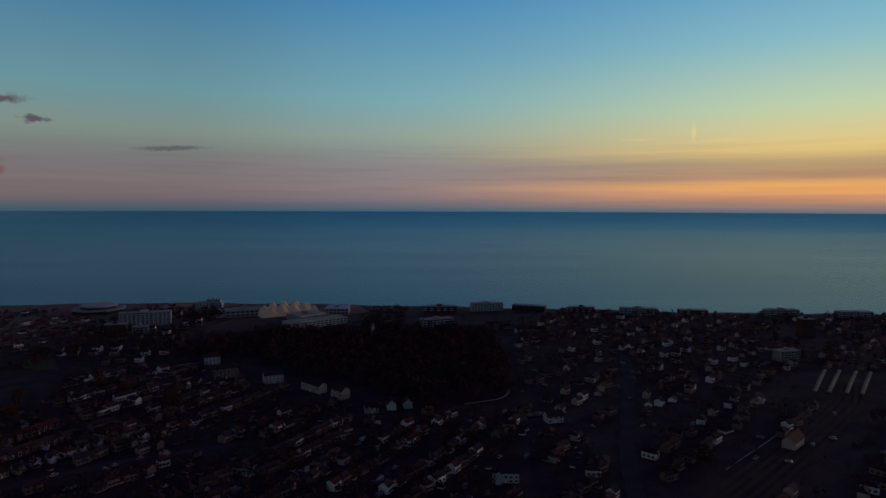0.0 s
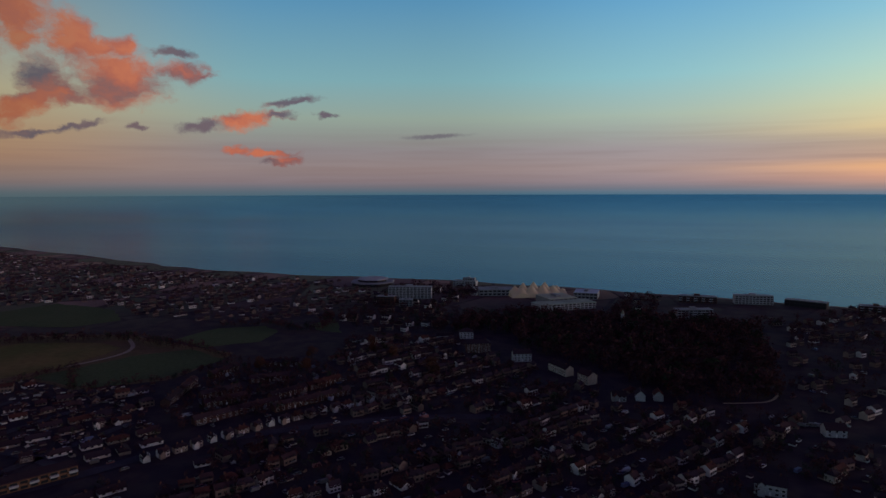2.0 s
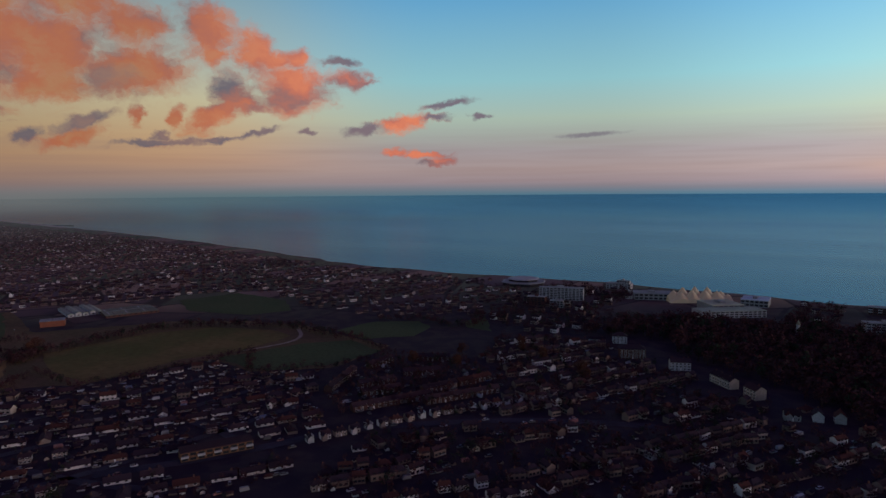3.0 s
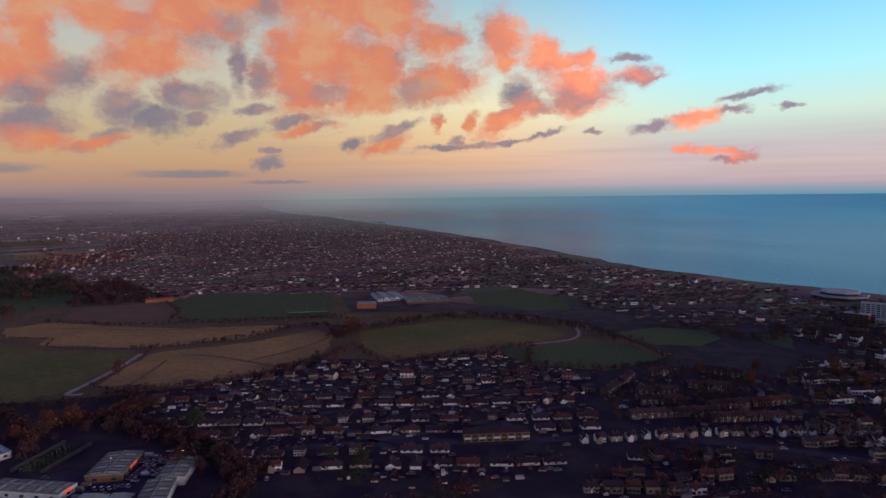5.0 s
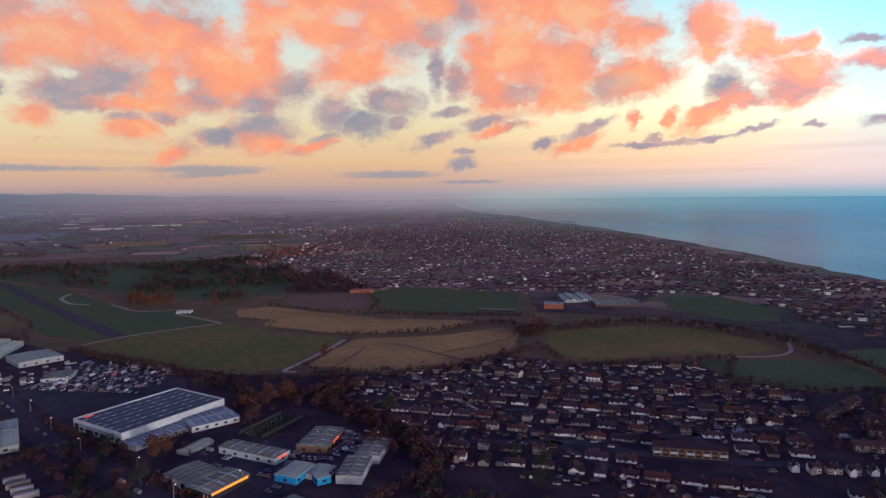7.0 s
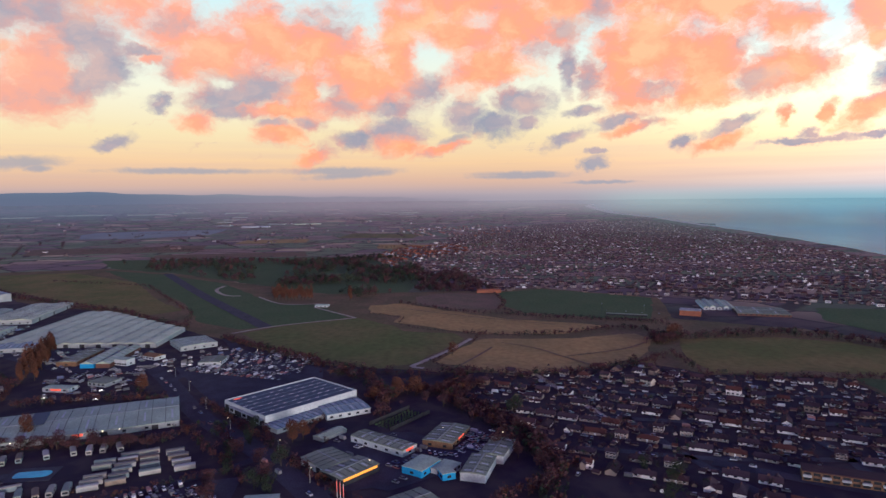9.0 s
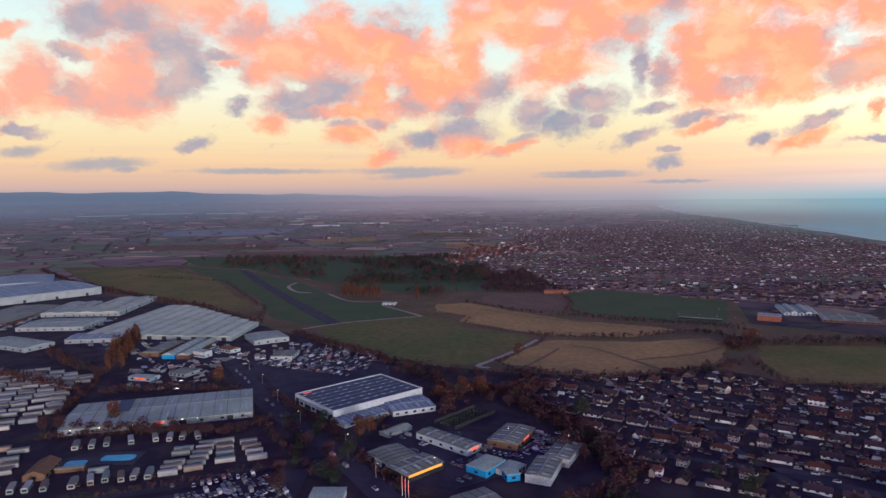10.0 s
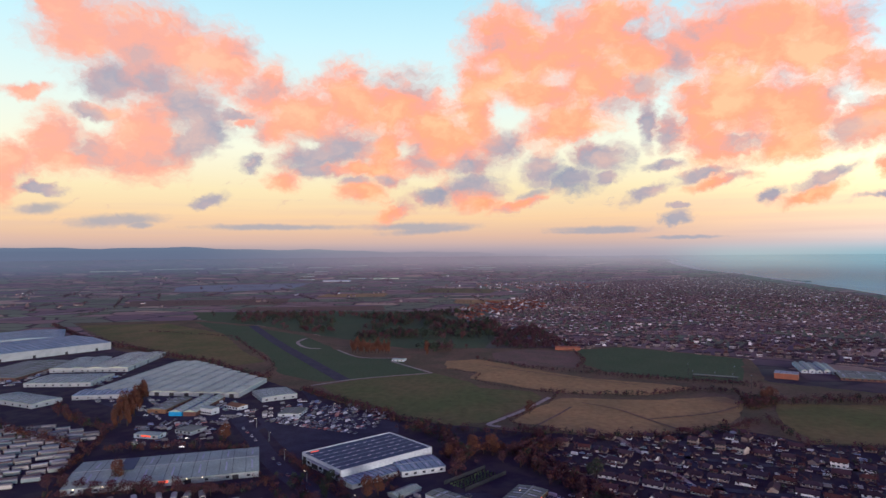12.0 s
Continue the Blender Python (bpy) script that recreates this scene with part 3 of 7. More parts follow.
# ---- mesh helpers ----
def box(bm, x0, x1, y0, y1, z0, z1, mi=0):
    v = [bm.verts.new(p) for p in ((x0, y0, z0), (x1, y0, z0), (x1, y1, z0), (x0, y1, z0), (x0, y0, z1), (x1, y0, z1), (x1, y1, z1), (x0, y1, z1))]
    for q in ((3, 2, 1, 0), (4, 5, 6, 7), (0, 1, 5, 4), (1, 2, 6, 5), (2, 3, 7, 6), (3, 0, 4, 7)):
        bm.faces.new([v[i] for i in q]).material_index = mi
    return v


def prism(bm, pts, z0, z1):
    """An upright block over a ground outline."""
    lo = [bm.verts.new((x, y, z0)) for x, y in pts]
    hi = [bm.verts.new((x, y, z1)) for x, y in pts]
    n = len(pts)
    bm.faces.new(hi)
    bm.faces.new(lo[::-1])
    for i in range(n):
        bm.faces.new((lo[i], lo[(i + 1) % n], hi[(i + 1) % n], hi[i]))


def bar(bm, a, b, w, h):
    """A beam from a to b, w wide and h deep, its top along the line."""
    a, b = Vector(a), Vector(b)
    side = (b - a).cross(Vector((0, 0, 1)))
    if side.length < 1e-6:
        side = Vector((1, 0, 0))
    side = side.normalized() * w / 2
    drop = side.cross(b - a).normalized() * h
    if drop.z > 0:
        drop = -drop
    v = [bm.verts.new(p) for p in (a - side, a + side, b + side, b - side, a - side + drop, a + side + drop, b + side + drop, b - side + drop)]
    for q in ((0, 1, 2, 3), (7, 6, 5, 4), (0, 4, 5, 1), (1, 5, 6, 2), (2, 6, 7, 3), (3, 7, 4, 0)):
        bm.faces.new([v[i] for i in q])


def tube(bm, x, y, z0, z1, r0, r1=None, n=8):
    r1 = r0 if r1 is None else r1
    lo = [bm.verts.new((x + r0 * math.cos(2 * math.pi * i / n), y + r0 * math.sin(2 * math.pi * i / n), z0)) for i in range(n)]
    hi = [bm.verts.new((x + r1 * math.cos(2 * math.pi * i / n), y + r1 * math.sin(2 * math.pi * i / n), z1)) for i in range(n)]
    bm.faces.new(hi)
    for i in range(n):
        bm.faces.new((lo[i], lo[(i + 1) % n], hi[(i + 1) % n], hi[i]))


def as_mesh(name, bm, material):
    bmesh.ops.recalc_face_normals(bm, faces=bm.faces[:])
    me = bpy.data.meshes.new(name)
    bm.to_mesh(me)
    bm.free()
    for m in (material if isinstance(material, (list, tuple)) else [material]):
        me.materials.append(m)
    return me


def part(name, bm, material, parent, label=""):
    me = bm if isinstance(bm, bpy.types.Mesh) else as_mesh(name, bm, material)
    ob = new(name, me)
    ob.parent = parent
    return tagged(ob, label)


def thing(name, label, category, group="", kind=""):
    return tagged(new(name), label, category, group, kind)


def setting(name, bm, material, label, category):
    return tagged(new(name, as_mesh(name, bm, material)), label, category, kind="structure")


def inside(x, y, poly):
    hit, j = False, len(poly) - 1
    for i in range(len(poly)):
        (xi, yi), (xj, yj) = poly[i], poly[j]
        if (yi > y) != (yj > y) and x < (xj - xi) * (y - yi) / (yj - yi) + xi:
            hit = not hit
        j = i
    return hit


def smooth(pts, steps=6, closed=False):
    """A rounded line through the given ground points."""
    n, out = len(pts), []
    for i in range(n if closed else n - 1):
        p = [Vector((*pts[(i + k) % n if closed else min(max(i + k, 0), n - 1)], 0)) for k in (-1, 0, 1, 2)]
        for s in range(steps):
            t = s / steps
            q = 0.5 * (2 * p[1] + (p[2] - p[0]) * t + (2 * p[0] - 5 * p[1] + 4 * p[2] - p[3]) * t * t + (3 * p[1] - p[0] - 3 * p[2] + p[3]) * t ** 3)
            out.append((q.x, q.y))
    if not closed:
        out.append(pts[-1])
    return out


def ragged_edge(pts, gap, sway):
    """An outline with straight sides that wander a little, as hedged fields have."""
    out = []
    for (ax, ay), (bx, by) in zip(pts, pts[1:] + pts[:1]):
        n = max(1, int(math.hypot(bx - ax, by - ay) / gap))
        for i in range(n):
            x, y = ax + (bx - ax) * i / n, ay + (by - ay) * i / n
            out.append((x + sway * noise.noise((x * 0.06, y * 0.06, 1)), y + sway * noise.noise((x * 0.06, y * 0.06, 7))))
    return out


def sheet(name, pts, z, material, label, category, gap=12, sway=5.0):
    bm = bmesh.new()
    f = bm.faces.new([bm.verts.new((x, y, z)) for x, y in ragged_edge(pts, gap, sway)])
    bmesh.ops.triangulate(bm, faces=[f])
    ob = setting(name, bm, material, label, category)
    if sum(p.normal.z for p in ob.data.polygons) < 0:
        ob.data.flip_normals()
    return ob


def strip(name, pts, width, z, material, label, category="road", steps=6, thick=0.0):
    line = smooth(pts, steps)
    bm, rows = bmesh.new(), []
    for i, (x, y) in enumerate(line):
        a, b = line[max(i - 1, 0)], line[min(i + 1, len(line) - 1)]
        d = Vector((b[0] - a[0], b[1] - a[1], 0)).normalized()
        n = Vector((-d.y, d.x, 0)) * width / 2
        rows.append((bm.verts.new((x + n.x, y + n.y, z)), bm.verts.new((x - n.x, y - n.y, z))))
    for (a, b), (c, d) in zip(rows, rows[1:]):
        bm.faces.new((a, b, d, c))
    return setting(name, bm, material, label, category)


# ---- the setting: land, sea, distance ----
FAR, FLAT = 4880.0, 3300.0
COAST = [(4700, 620), (2500, 780), (1200, 860), (625, 898), (414, 906), (98, 946), (-158, 972), (-425, 984), (-680, 955), (-955, 965),
         (-1131, 1012), (-1614, 1122), (-2115, 1212), (-2750, 1290), (-3020, 1328)]
FAR_COAST = [(3300, 66.3), (3420, 66.9), (3900, 70.2), (4150, 73.6), (4400, 75.2), (4560, 75.9), (4650, 75.4), (4700, 77.0), (4740, 80.0), (4800, 84.0), (4890, 88.0)]   # distance, bearing
SHORE = smooth(COAST, 5)


def lift(x, y):
    """The height of land and sea: flat, then rising slowly to the rim of what can be seen, where the horizon lies."""
    return 117.5 * max(0.0, (math.hypot(x, y) - FLAT) / (FAR - FLAT)) ** 2


def shore_bearing(r):
    for (r0, a0), (r1, a1) in zip(FAR_COAST, FAR_COAST[1:]):
        if r <= r1:
            return a0 + (a1 - a0) * max(0.0, r - r0) / (r1 - r0) + 0.25 * noise.noise((r * 0.02, 3, 0))
    return FAR_COAST[-1][1]


def rings(first, last, steps, az0, az1, cuts, drop=0.0):
    """A sheet between two distances, from bearing az0(r) to az1(r), that follows the rise."""
    bm, rows = bmesh.new(), []
    for i in range(steps + 1):
        r = first + (last - first) * i / steps
        a0, a1 = az0(r), az1(r)
        row = []
        for j in range(cuts + 1):
            a = radians(a0 + (a1 - a0) * j / cuts)
            x, y = -r * math.sin(a), r * math.cos(a)
            row.append(bm.verts.new((x, y, lift(x, y) - drop)))
        rows.append(row)
    for p, q in zip(rows, rows[1:]):
        for j in range(cuts):
            bm.faces.new((p[j], p[j + 1], q[j + 1], q[j]))
    return bm


def land():
    bm = rings(FLAT - 2, FAR, 40, shore_bearing, lambda r: 277.5, 180)
    a0, a1 = math.atan2(COAST[-1][1], COAST[-1][0]), math.atan2(COAST[0][1], COAST[0][0]) + 2 * math.pi
    ring = [(FLAT * math.cos(a0 + (a1 - a0) * i / 90), FLAT * math.sin(a0 + (a1 - a0) * i / 90)) for i in range(91)]
    inner = [p for p in SHORE if math.hypot(*p) < FLAT]
    f = bm.faces.new([bm.verts.new((x, y, 0)) for x, y in inner + ring])
    bmesh.ops.triangulate(bm, faces=[f])
    ob = setting("ground", bm, land_material(), "dark winter farmland and town ground", "ground")
    if sum(p.normal.z for p in ob.data.polygons) < 0:
        ob.data.flip_normals()
    bm = bmesh.new()
    rows = []
    for i, (x, y) in enumerate(SHORE):
        w = 22 + 8 * math.sin(i * 1.7) + (14 if x < -2300 else 0)
        rows.append((bm.verts.new((x, y - 3, 0.02)), bm.verts.new((x, y + w * 0.4, -0.6)), bm.verts.new((x, y + w, -2.3))))
    for r, s in zip(rows, rows[1:]):
        for j in (0, 1):
            bm.faces.new((r[j], r[j + 1], s[j + 1], s[j]))
    setting("beach", bm, M_BEACH, "narrow shingle beach sloping to the sea", "beach")
    setting("beach", rings(FLAT, 4660, 30, lambda r: shore_bearing(r) - 0.35 - 0.3 * abs(math.sin(r * 0.004)), lambda r: shore_bearing(r) + 0.05, 2, -0.3), M_SAND, "pale sand shore running along the far bay", "beach")
    bm = rings(FLAT, FAR, 40, lambda r: -90.0, lambda r: 95.0, 120, 2.0)
    bm.faces.new([bm.verts.new((FLAT * math.cos(i * math.pi / 120), FLAT * math.sin(i * math.pi / 120), -2.0)) for i in range(240)])
    sea = setting("sea", bm, sea_material(), "calm dark blue-green sea at dusk", "sea")
    for p in sea.data.polygons:
        if p.normal.z < 0:
            p.flip()
    for p in sea.data.polygons:
        p.use_smooth = len(p.vertices) == 4


def ring_wall(name, az0, az1, radius, top, material, label, steps=90, foot=-3.0):
    """A far band of distance, from below the ground to the height top(bearing)."""
    bm, rows = bmesh.new(), []
    for i in range(steps + 1):
        a = az0 + (az1 - az0) * i / steps
        x, y = -radius * math.sin(radians(a)), radius * math.cos(radians(a))
        rows.append((bm.verts.new((x, y, foot)), bm.verts.new((x, y, top(a)))))
    for (a, b), (c, d) in zip(rows, rows[1:]):
        bm.faces.new((a, c, d, b))
    return setting(name, bm, material, label, "backdrop")


def level(el):
    return 150 + FAR * math.tan(radians(el))


def hill(a):
    e = -0.36 + 0.95 * max(0, min(1, (a - 80) / 38))
    return level(e + 0.05 * math.sin(a * 0.55) + 0.04 * math.sin(a * 1.3 + 1) + 0.05 * noise.noise((a * 0.6, 0, 0)))


land()
# Hill colours by bearing, haze painted into low and high tones.
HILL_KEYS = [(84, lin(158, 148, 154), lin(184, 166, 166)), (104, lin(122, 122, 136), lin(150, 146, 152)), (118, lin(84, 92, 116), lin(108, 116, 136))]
# Haze colours by bearing, painted as glow; they also brighten the far sea.
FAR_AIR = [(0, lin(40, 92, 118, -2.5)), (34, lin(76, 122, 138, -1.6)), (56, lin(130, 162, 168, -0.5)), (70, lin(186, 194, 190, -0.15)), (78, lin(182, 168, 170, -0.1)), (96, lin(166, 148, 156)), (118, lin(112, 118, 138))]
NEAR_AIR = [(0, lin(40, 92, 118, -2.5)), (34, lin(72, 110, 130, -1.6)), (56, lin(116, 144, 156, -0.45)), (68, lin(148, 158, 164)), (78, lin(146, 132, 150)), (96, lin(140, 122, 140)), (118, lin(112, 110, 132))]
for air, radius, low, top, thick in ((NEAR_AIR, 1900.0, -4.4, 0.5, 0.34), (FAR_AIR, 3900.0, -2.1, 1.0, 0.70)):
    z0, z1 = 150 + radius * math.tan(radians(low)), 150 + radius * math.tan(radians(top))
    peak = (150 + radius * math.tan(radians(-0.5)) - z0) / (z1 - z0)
    ring_wall("backdrop_haze", -60, 210, radius, lambda a: z1, mist_material("distant_haze", air, z0, z1, peak, thick), "see-through glowing ring painted as evening haze", 135, z0)
ring_wall("backdrop_hills", 86, 285, FAR + 5, hill, haze_material("hill_haze", HILL_KEYS, lin(98, 108, 130), level(-0.4), level(0.5)), "low blue hills with haze painted in as a glow", 160)

# fields
FIELDS = {
    "runway_meadow": (M_OLIVE, "olive winter pasture with worn brown patches", [(-1300, -900), (-1345, -728), (-1171, -522), (-955, -395), (-871, -328), (-833, -365), (-917, -472), (-1080, -690)]),
    "airfield_grass": (M_GRASS_DARK, "mown green airfield grass", [(-1391, -690), (-1290, -520), (-1149, -361), (-979, -254), (-905, -202), (-901, -152), (-800, -95), (-755, -176), (-735, -215), (-787, -280), (-921, -342), (-1071, -448)]),
    "green_meadow": (M_GRASS, "green meadow beside the gravel path", [(-713, -205), (-757, -160), (-795, -84), (-743, -39), (-712, -24), (-697, 30), (-667, 42), (-598, 4), (-570, -9), (-556, -44), (-586, -92), (-640, -155)]),
    "tan_meadow": (M_TAN, "dry tan meadow with trodden tracks", [(-667, 58), (-661, 150), (-681, 225), (-651, 234), (-588, 208), (-557, 164), (-534, 116), (-533, 75), (-571, 8), (-641, 42)]),
    "upper_tan_meadow": (M_TAN, "pale brown rough grazing", [(-889, -78), (-900, -31), (-831, 35), (-770, 101), (-737, 190), (-720, 205), (-684, 150), (-690, 67), (-705, 38), (-744, -8), (-765, -39), (-805, -31), (-830, -72)]),
    "scrub_patch": (M_BROWN, "brown scrubby rough ground", [(-957, -15), (-998, 36), (-961, 106), (-886, 112), (-840, 92), (-852, 31), (-891, -7)]),
    "playing_field": (M_GRASS_DARK, "dark green school playing field", [(-989, 112), (-1020, 187), (-917, 330), (-760, 273), (-775, 205), (-815, 128), (-855, 110)]),
    "long_meadow": (M_OLIVE, "olive green meadow between houses and brook", [(-650, 262), (-650, 367), (-620, 425), (-554, 453), (-512, 446), (-505, 374), (-523, 324), (-518, 261), (-526, 240), (-590, 243)]),
    "dark_pasture": (M_GRASS_DARK, "dark green paddock behind the houses", [(-500, 345), (-478, 427), (-448, 465), (-392, 448), (-400, 385), (-426, 348), (-456, 340)]),
    "brook_pasture": (M_GRASS_DARK, "dark green park grass by the brook", [(-495, 490), (-488, 549), (-449, 580), (-416, 560), (-408, 516), (-440, 477)]),
    "felpham_green": (M_GRASS_DARK, "dark green recreation ground among houses", [(-816, 509), (-800, 595), (-690, 590), (-625, 545), (-645, 494), (-729, 468)]),
    "corner_green": (M_GRASS_DARK, "small dark green open space", [(-405, 605), (-397, 645), (-352, 580), (-382, 580)]),
}
sheet("common", [(-1350, -950), (-1420, -690), (-1290, -480), (-1150, -330), (-1000, -150), (-1010, 40), (-1030, 190), (-920, 340), (-760, 300), (-690, 420), (-620, 470), (-545, 490), (-480, 480), (-400, 470),
                 (-390, 380), (-440, 335), (-500, 340), (-520, 240), (-560, 190), (-530, 110), (-540, 20), (-570, -90), (-690, -225), (-760, -300), (-860, -420), (-960, -600)], 0.06, M_ROUGH, "rough brown winter grass between the fields", "field")
for i, (key, (mat, label, pts)) in enumerate(FIELDS.items()):
    sheet("field", pts, 0.10 + 0.02 * i, mat, label, "field")
sheet("golf_course", [(-1610, -800), (-1640, -300), (-1600, -60), (-1200, 0), (-990, -30), (-960, -100), (-1010, -170), (-1150, -325), (-1290, -480), (-1420, -690)], 0.05, M_GRASS_DARK, "dark green golf course among woods", "field", 30, 10)
sheet("lake", [(-2814, -1480), (-2961, -1490), (-3051, -1351), (-3090, -1194), (-3240, -966), (-2719, -900), (-2495, -1106), (-2510, -1328)], 0.1, M_WATER, "flat grey-blue reservoir in farmland", "lake")
# far fields that stand out on the plain
for pts, mat in (([(-2330, -640), (-2380, -420), (-2180, -400), (-2150, -630)], M_TAN), ([(-2050, -150), (-2000, 60), (-1850, 60), (-1880, -140)], M_TAN),
                 ([(-1750, -720), (-1800, -330), (-1660, -300), (-1640, -700)], M_BROWN), ([(-2000, -1200), (-2100, -700), (-1850, -650), (-1780, -1100)], M_BROWN),
                 ([(-2700, -300), (-2600, 0), (-2350, -40), (-2400, -330)], M_OLIVE)):
    sheet("field", pts, 0.08, mat, "distant flat farm field", "field", 40, 10)
RUNWAY = [(-1303, -518), (-1030, -362), (-745, -186)]
strip("runway", RUNWAY, 17, 0.45, M_STREET, "old grey grass-edged airstrip", "runway")
for pts, w in (([(-713, -216), (-755, -169), (-795, -87)], 4), ([(-795, -87), (-877, -152)], 4), ([(-667, 48), (-621, 25), (-577, -2), (-560, -12), (-553, -2)], 5),
               ([(-979, -254), (-910, -203), (-906, -150)], 4), ([(-1110, -344), (-1059, -343), (-1001, -311), (-990, -284)], 6), ([(-502, 377), (-493, 422), (-505, 451), (-541, 478)], 4),
               ([(-420, 120), (-460, 110), (-533, 90)], 5), ([(17, 481), (46, 496), (56, 521)], 2)):
    strip("gravel_path", pts, w, 0.5, M_PATH, "pale gravel footpath across grass", "path")
for pts in ([(-646, 78), (-620, 108), (-585, 128), (-545, 152)], [(-585, 128), (-610, 190), (-640, 226)], [(-560, 30), (-600, 52), (-628, 66)], [(-850, -20), (-790, 60), (-735, 150)]):
    strip("track", pts, 2.2, 0.5, M_BROWN, "dark trodden track through dry grass", "path")
strip("far_road", [(-1280, -1330), (-1429, -1197), (-1554, -1144), (-1649, -1050), (-1690, -940)], 14, 0.4, M_PATH, "pale concrete bypass road", "road")
MAIN = [(-230, 0), (-307, -53), (-371, -98), (-441, -158), (-527, -213), (-564, -238), (-660, -300)]
strip("road", MAIN, 15, 0.3, M_ASPHALT, "dark asphalt main road with verges", "road")
strip("road", [(-527, -213), (-566, -201), (-623, -186), (-690, -215)], 10, 0.32, M_ASPHALT, "dark asphalt access road", "road")
strip("road", [(-270, -262), (-295, -213), (-312, -168), (-345, -118), (-362, -100)], 7, 0.31, M_ASPHALT, "dark asphalt lane beside caravans", "road")
strip("road", [(-318, -60), (-330, -20), (-345, 8), (-352, 30)], 9, 0.33, M_ASPHALT, "dark retail park access road", "road")
strip("road", [(97, 300), (112, 380), (135, 460), (165, 560), (183, 640)], 10, 0.3, M_ASPHALT, "dark residential avenue", "road")
for pts in ([(-505, 60), (-480, 130), (-462, 200), (-455, 300)], [(-430, 75), (-418, 130), (-405, 200), (-396, 300), (-390, 350)], [(-372, 90), (-352, 150), (-345, 215), (-340, 300)],
            [(-520, 140), (-440, 132), (-350, 150), (-290, 175)], [(-495, 240), (-420, 235), (-350, 238), (-300, 230)]):
    strip("street", smooth(pts, 4), 6.5, 0.28, M_STREET, "worn grey estate street with pavements", "road")
strip("road", [(-345, 160), (-310, 215), (-280, 280), (-235, 330), (-180, 372), (-120, 400)], 9, 0.3, M_ASPHALT, "dark residential through road", "road")
for pts, label in (([(-570, -225), (-640, -190), (-560, -90), (-520, -85), (-455, -145), (-468, -158)], "supermarket car park on dark asphalt"), ([(-280, -215), (-306, -160), (-335, -118), (-340, -100), (-300, -98), (-270, -150)], "dark asphalt car park by the lane"),
                   ([(-345, -70), (-400, -60), (-400, -10), (-365, 30), (-345, 20), (-318, -20)], "retail yard of dark asphalt"), ([(-690, -420), (-640, -440), (-560, -320), (-560, -240), (-640, -270)], "worn industrial yard")):
    sheet("car_park", pts, 0.22, M_ASPHALT, label, "car park", 40, 1.0)


# ---- houses ----
def gable_walls(bm, L, W, h, r):
    p = [(-L / 2, -W / 2), (L / 2, -W / 2), (L / 2, W / 2), (-L / 2, W / 2)]
    lo = [bm.verts.new((x, y, 0)) for x, y in p]
    hi = [bm.verts.new((x, y, h)) for x, y in p]
    a, b = bm.verts.new((-L / 2, 0, r - 0.12)), bm.verts.new((L / 2, 0, r - 0.12))
    bm.faces.new((lo[0], lo[1], hi[1], hi[0]))
    bm.faces.new((lo[2], lo[3], hi[3], hi[2]))
    bm.faces.new((lo[1], lo[2], hi[2], b, hi[1]))
    bm.faces.new((lo[3], lo[0], hi[0], a, hi[3]))


def gable_roof(bm, L, W, h, r, over=0.45, t=0.22):
    k = (r - h) / (W / 2)
    for s in (-1, 1):
        y = s * (W / 2 + over)
        v = [bm.verts.new(q) for q in ((-L / 2 - over, 0, r + 0.1), (L / 2 + over, 0, r + 0.1), (L / 2 + over, y, h - k * over + 0.1), (-L / 2 - over, y, h - k * over + 0.1))]
        w = [bm.verts.new(q.co - Vector((0, 0, t))) for q in v]
        bm.faces.new(v)
        bm.faces.new(w[::-1])
        for i in range(4):
            bm.faces.new((v[i], w[i], w[(i + 1) % 4], v[(i + 1) % 4]))


def hip_roof(bm, L, W, h, r, over=0.45, t=0.2):
    x, y, i = L / 2 + over, W / 2 + over, max(L / 2 - W / 2 * 0.9, 0.3)
    c = [bm.verts.new(q) for q in ((-x, -y, h), (x, -y, h), (x, y, h), (-x, y, h))]
    d = [bm.verts.new((q.co.x, q.co.y, h - t)) for q in c]
    a, b = bm.verts.new((-i, 0, r)), bm.verts.new((i, 0, r))
    for f in ((c[0], c[1], b, a), (c[1], c[2], b), (c[2], c[3], a, b), (c[3], c[0], a), d[::-1]):
        bm.faces.new(f)
    for j in range(4):
        bm.faces.new((c[j], d[j], d[(j + 1) % 4], c[(j + 1) % 4]))


def block(fn, *args, **kw):
    bm = bmesh.new()
    fn(bm, *args, **kw)
    return bm


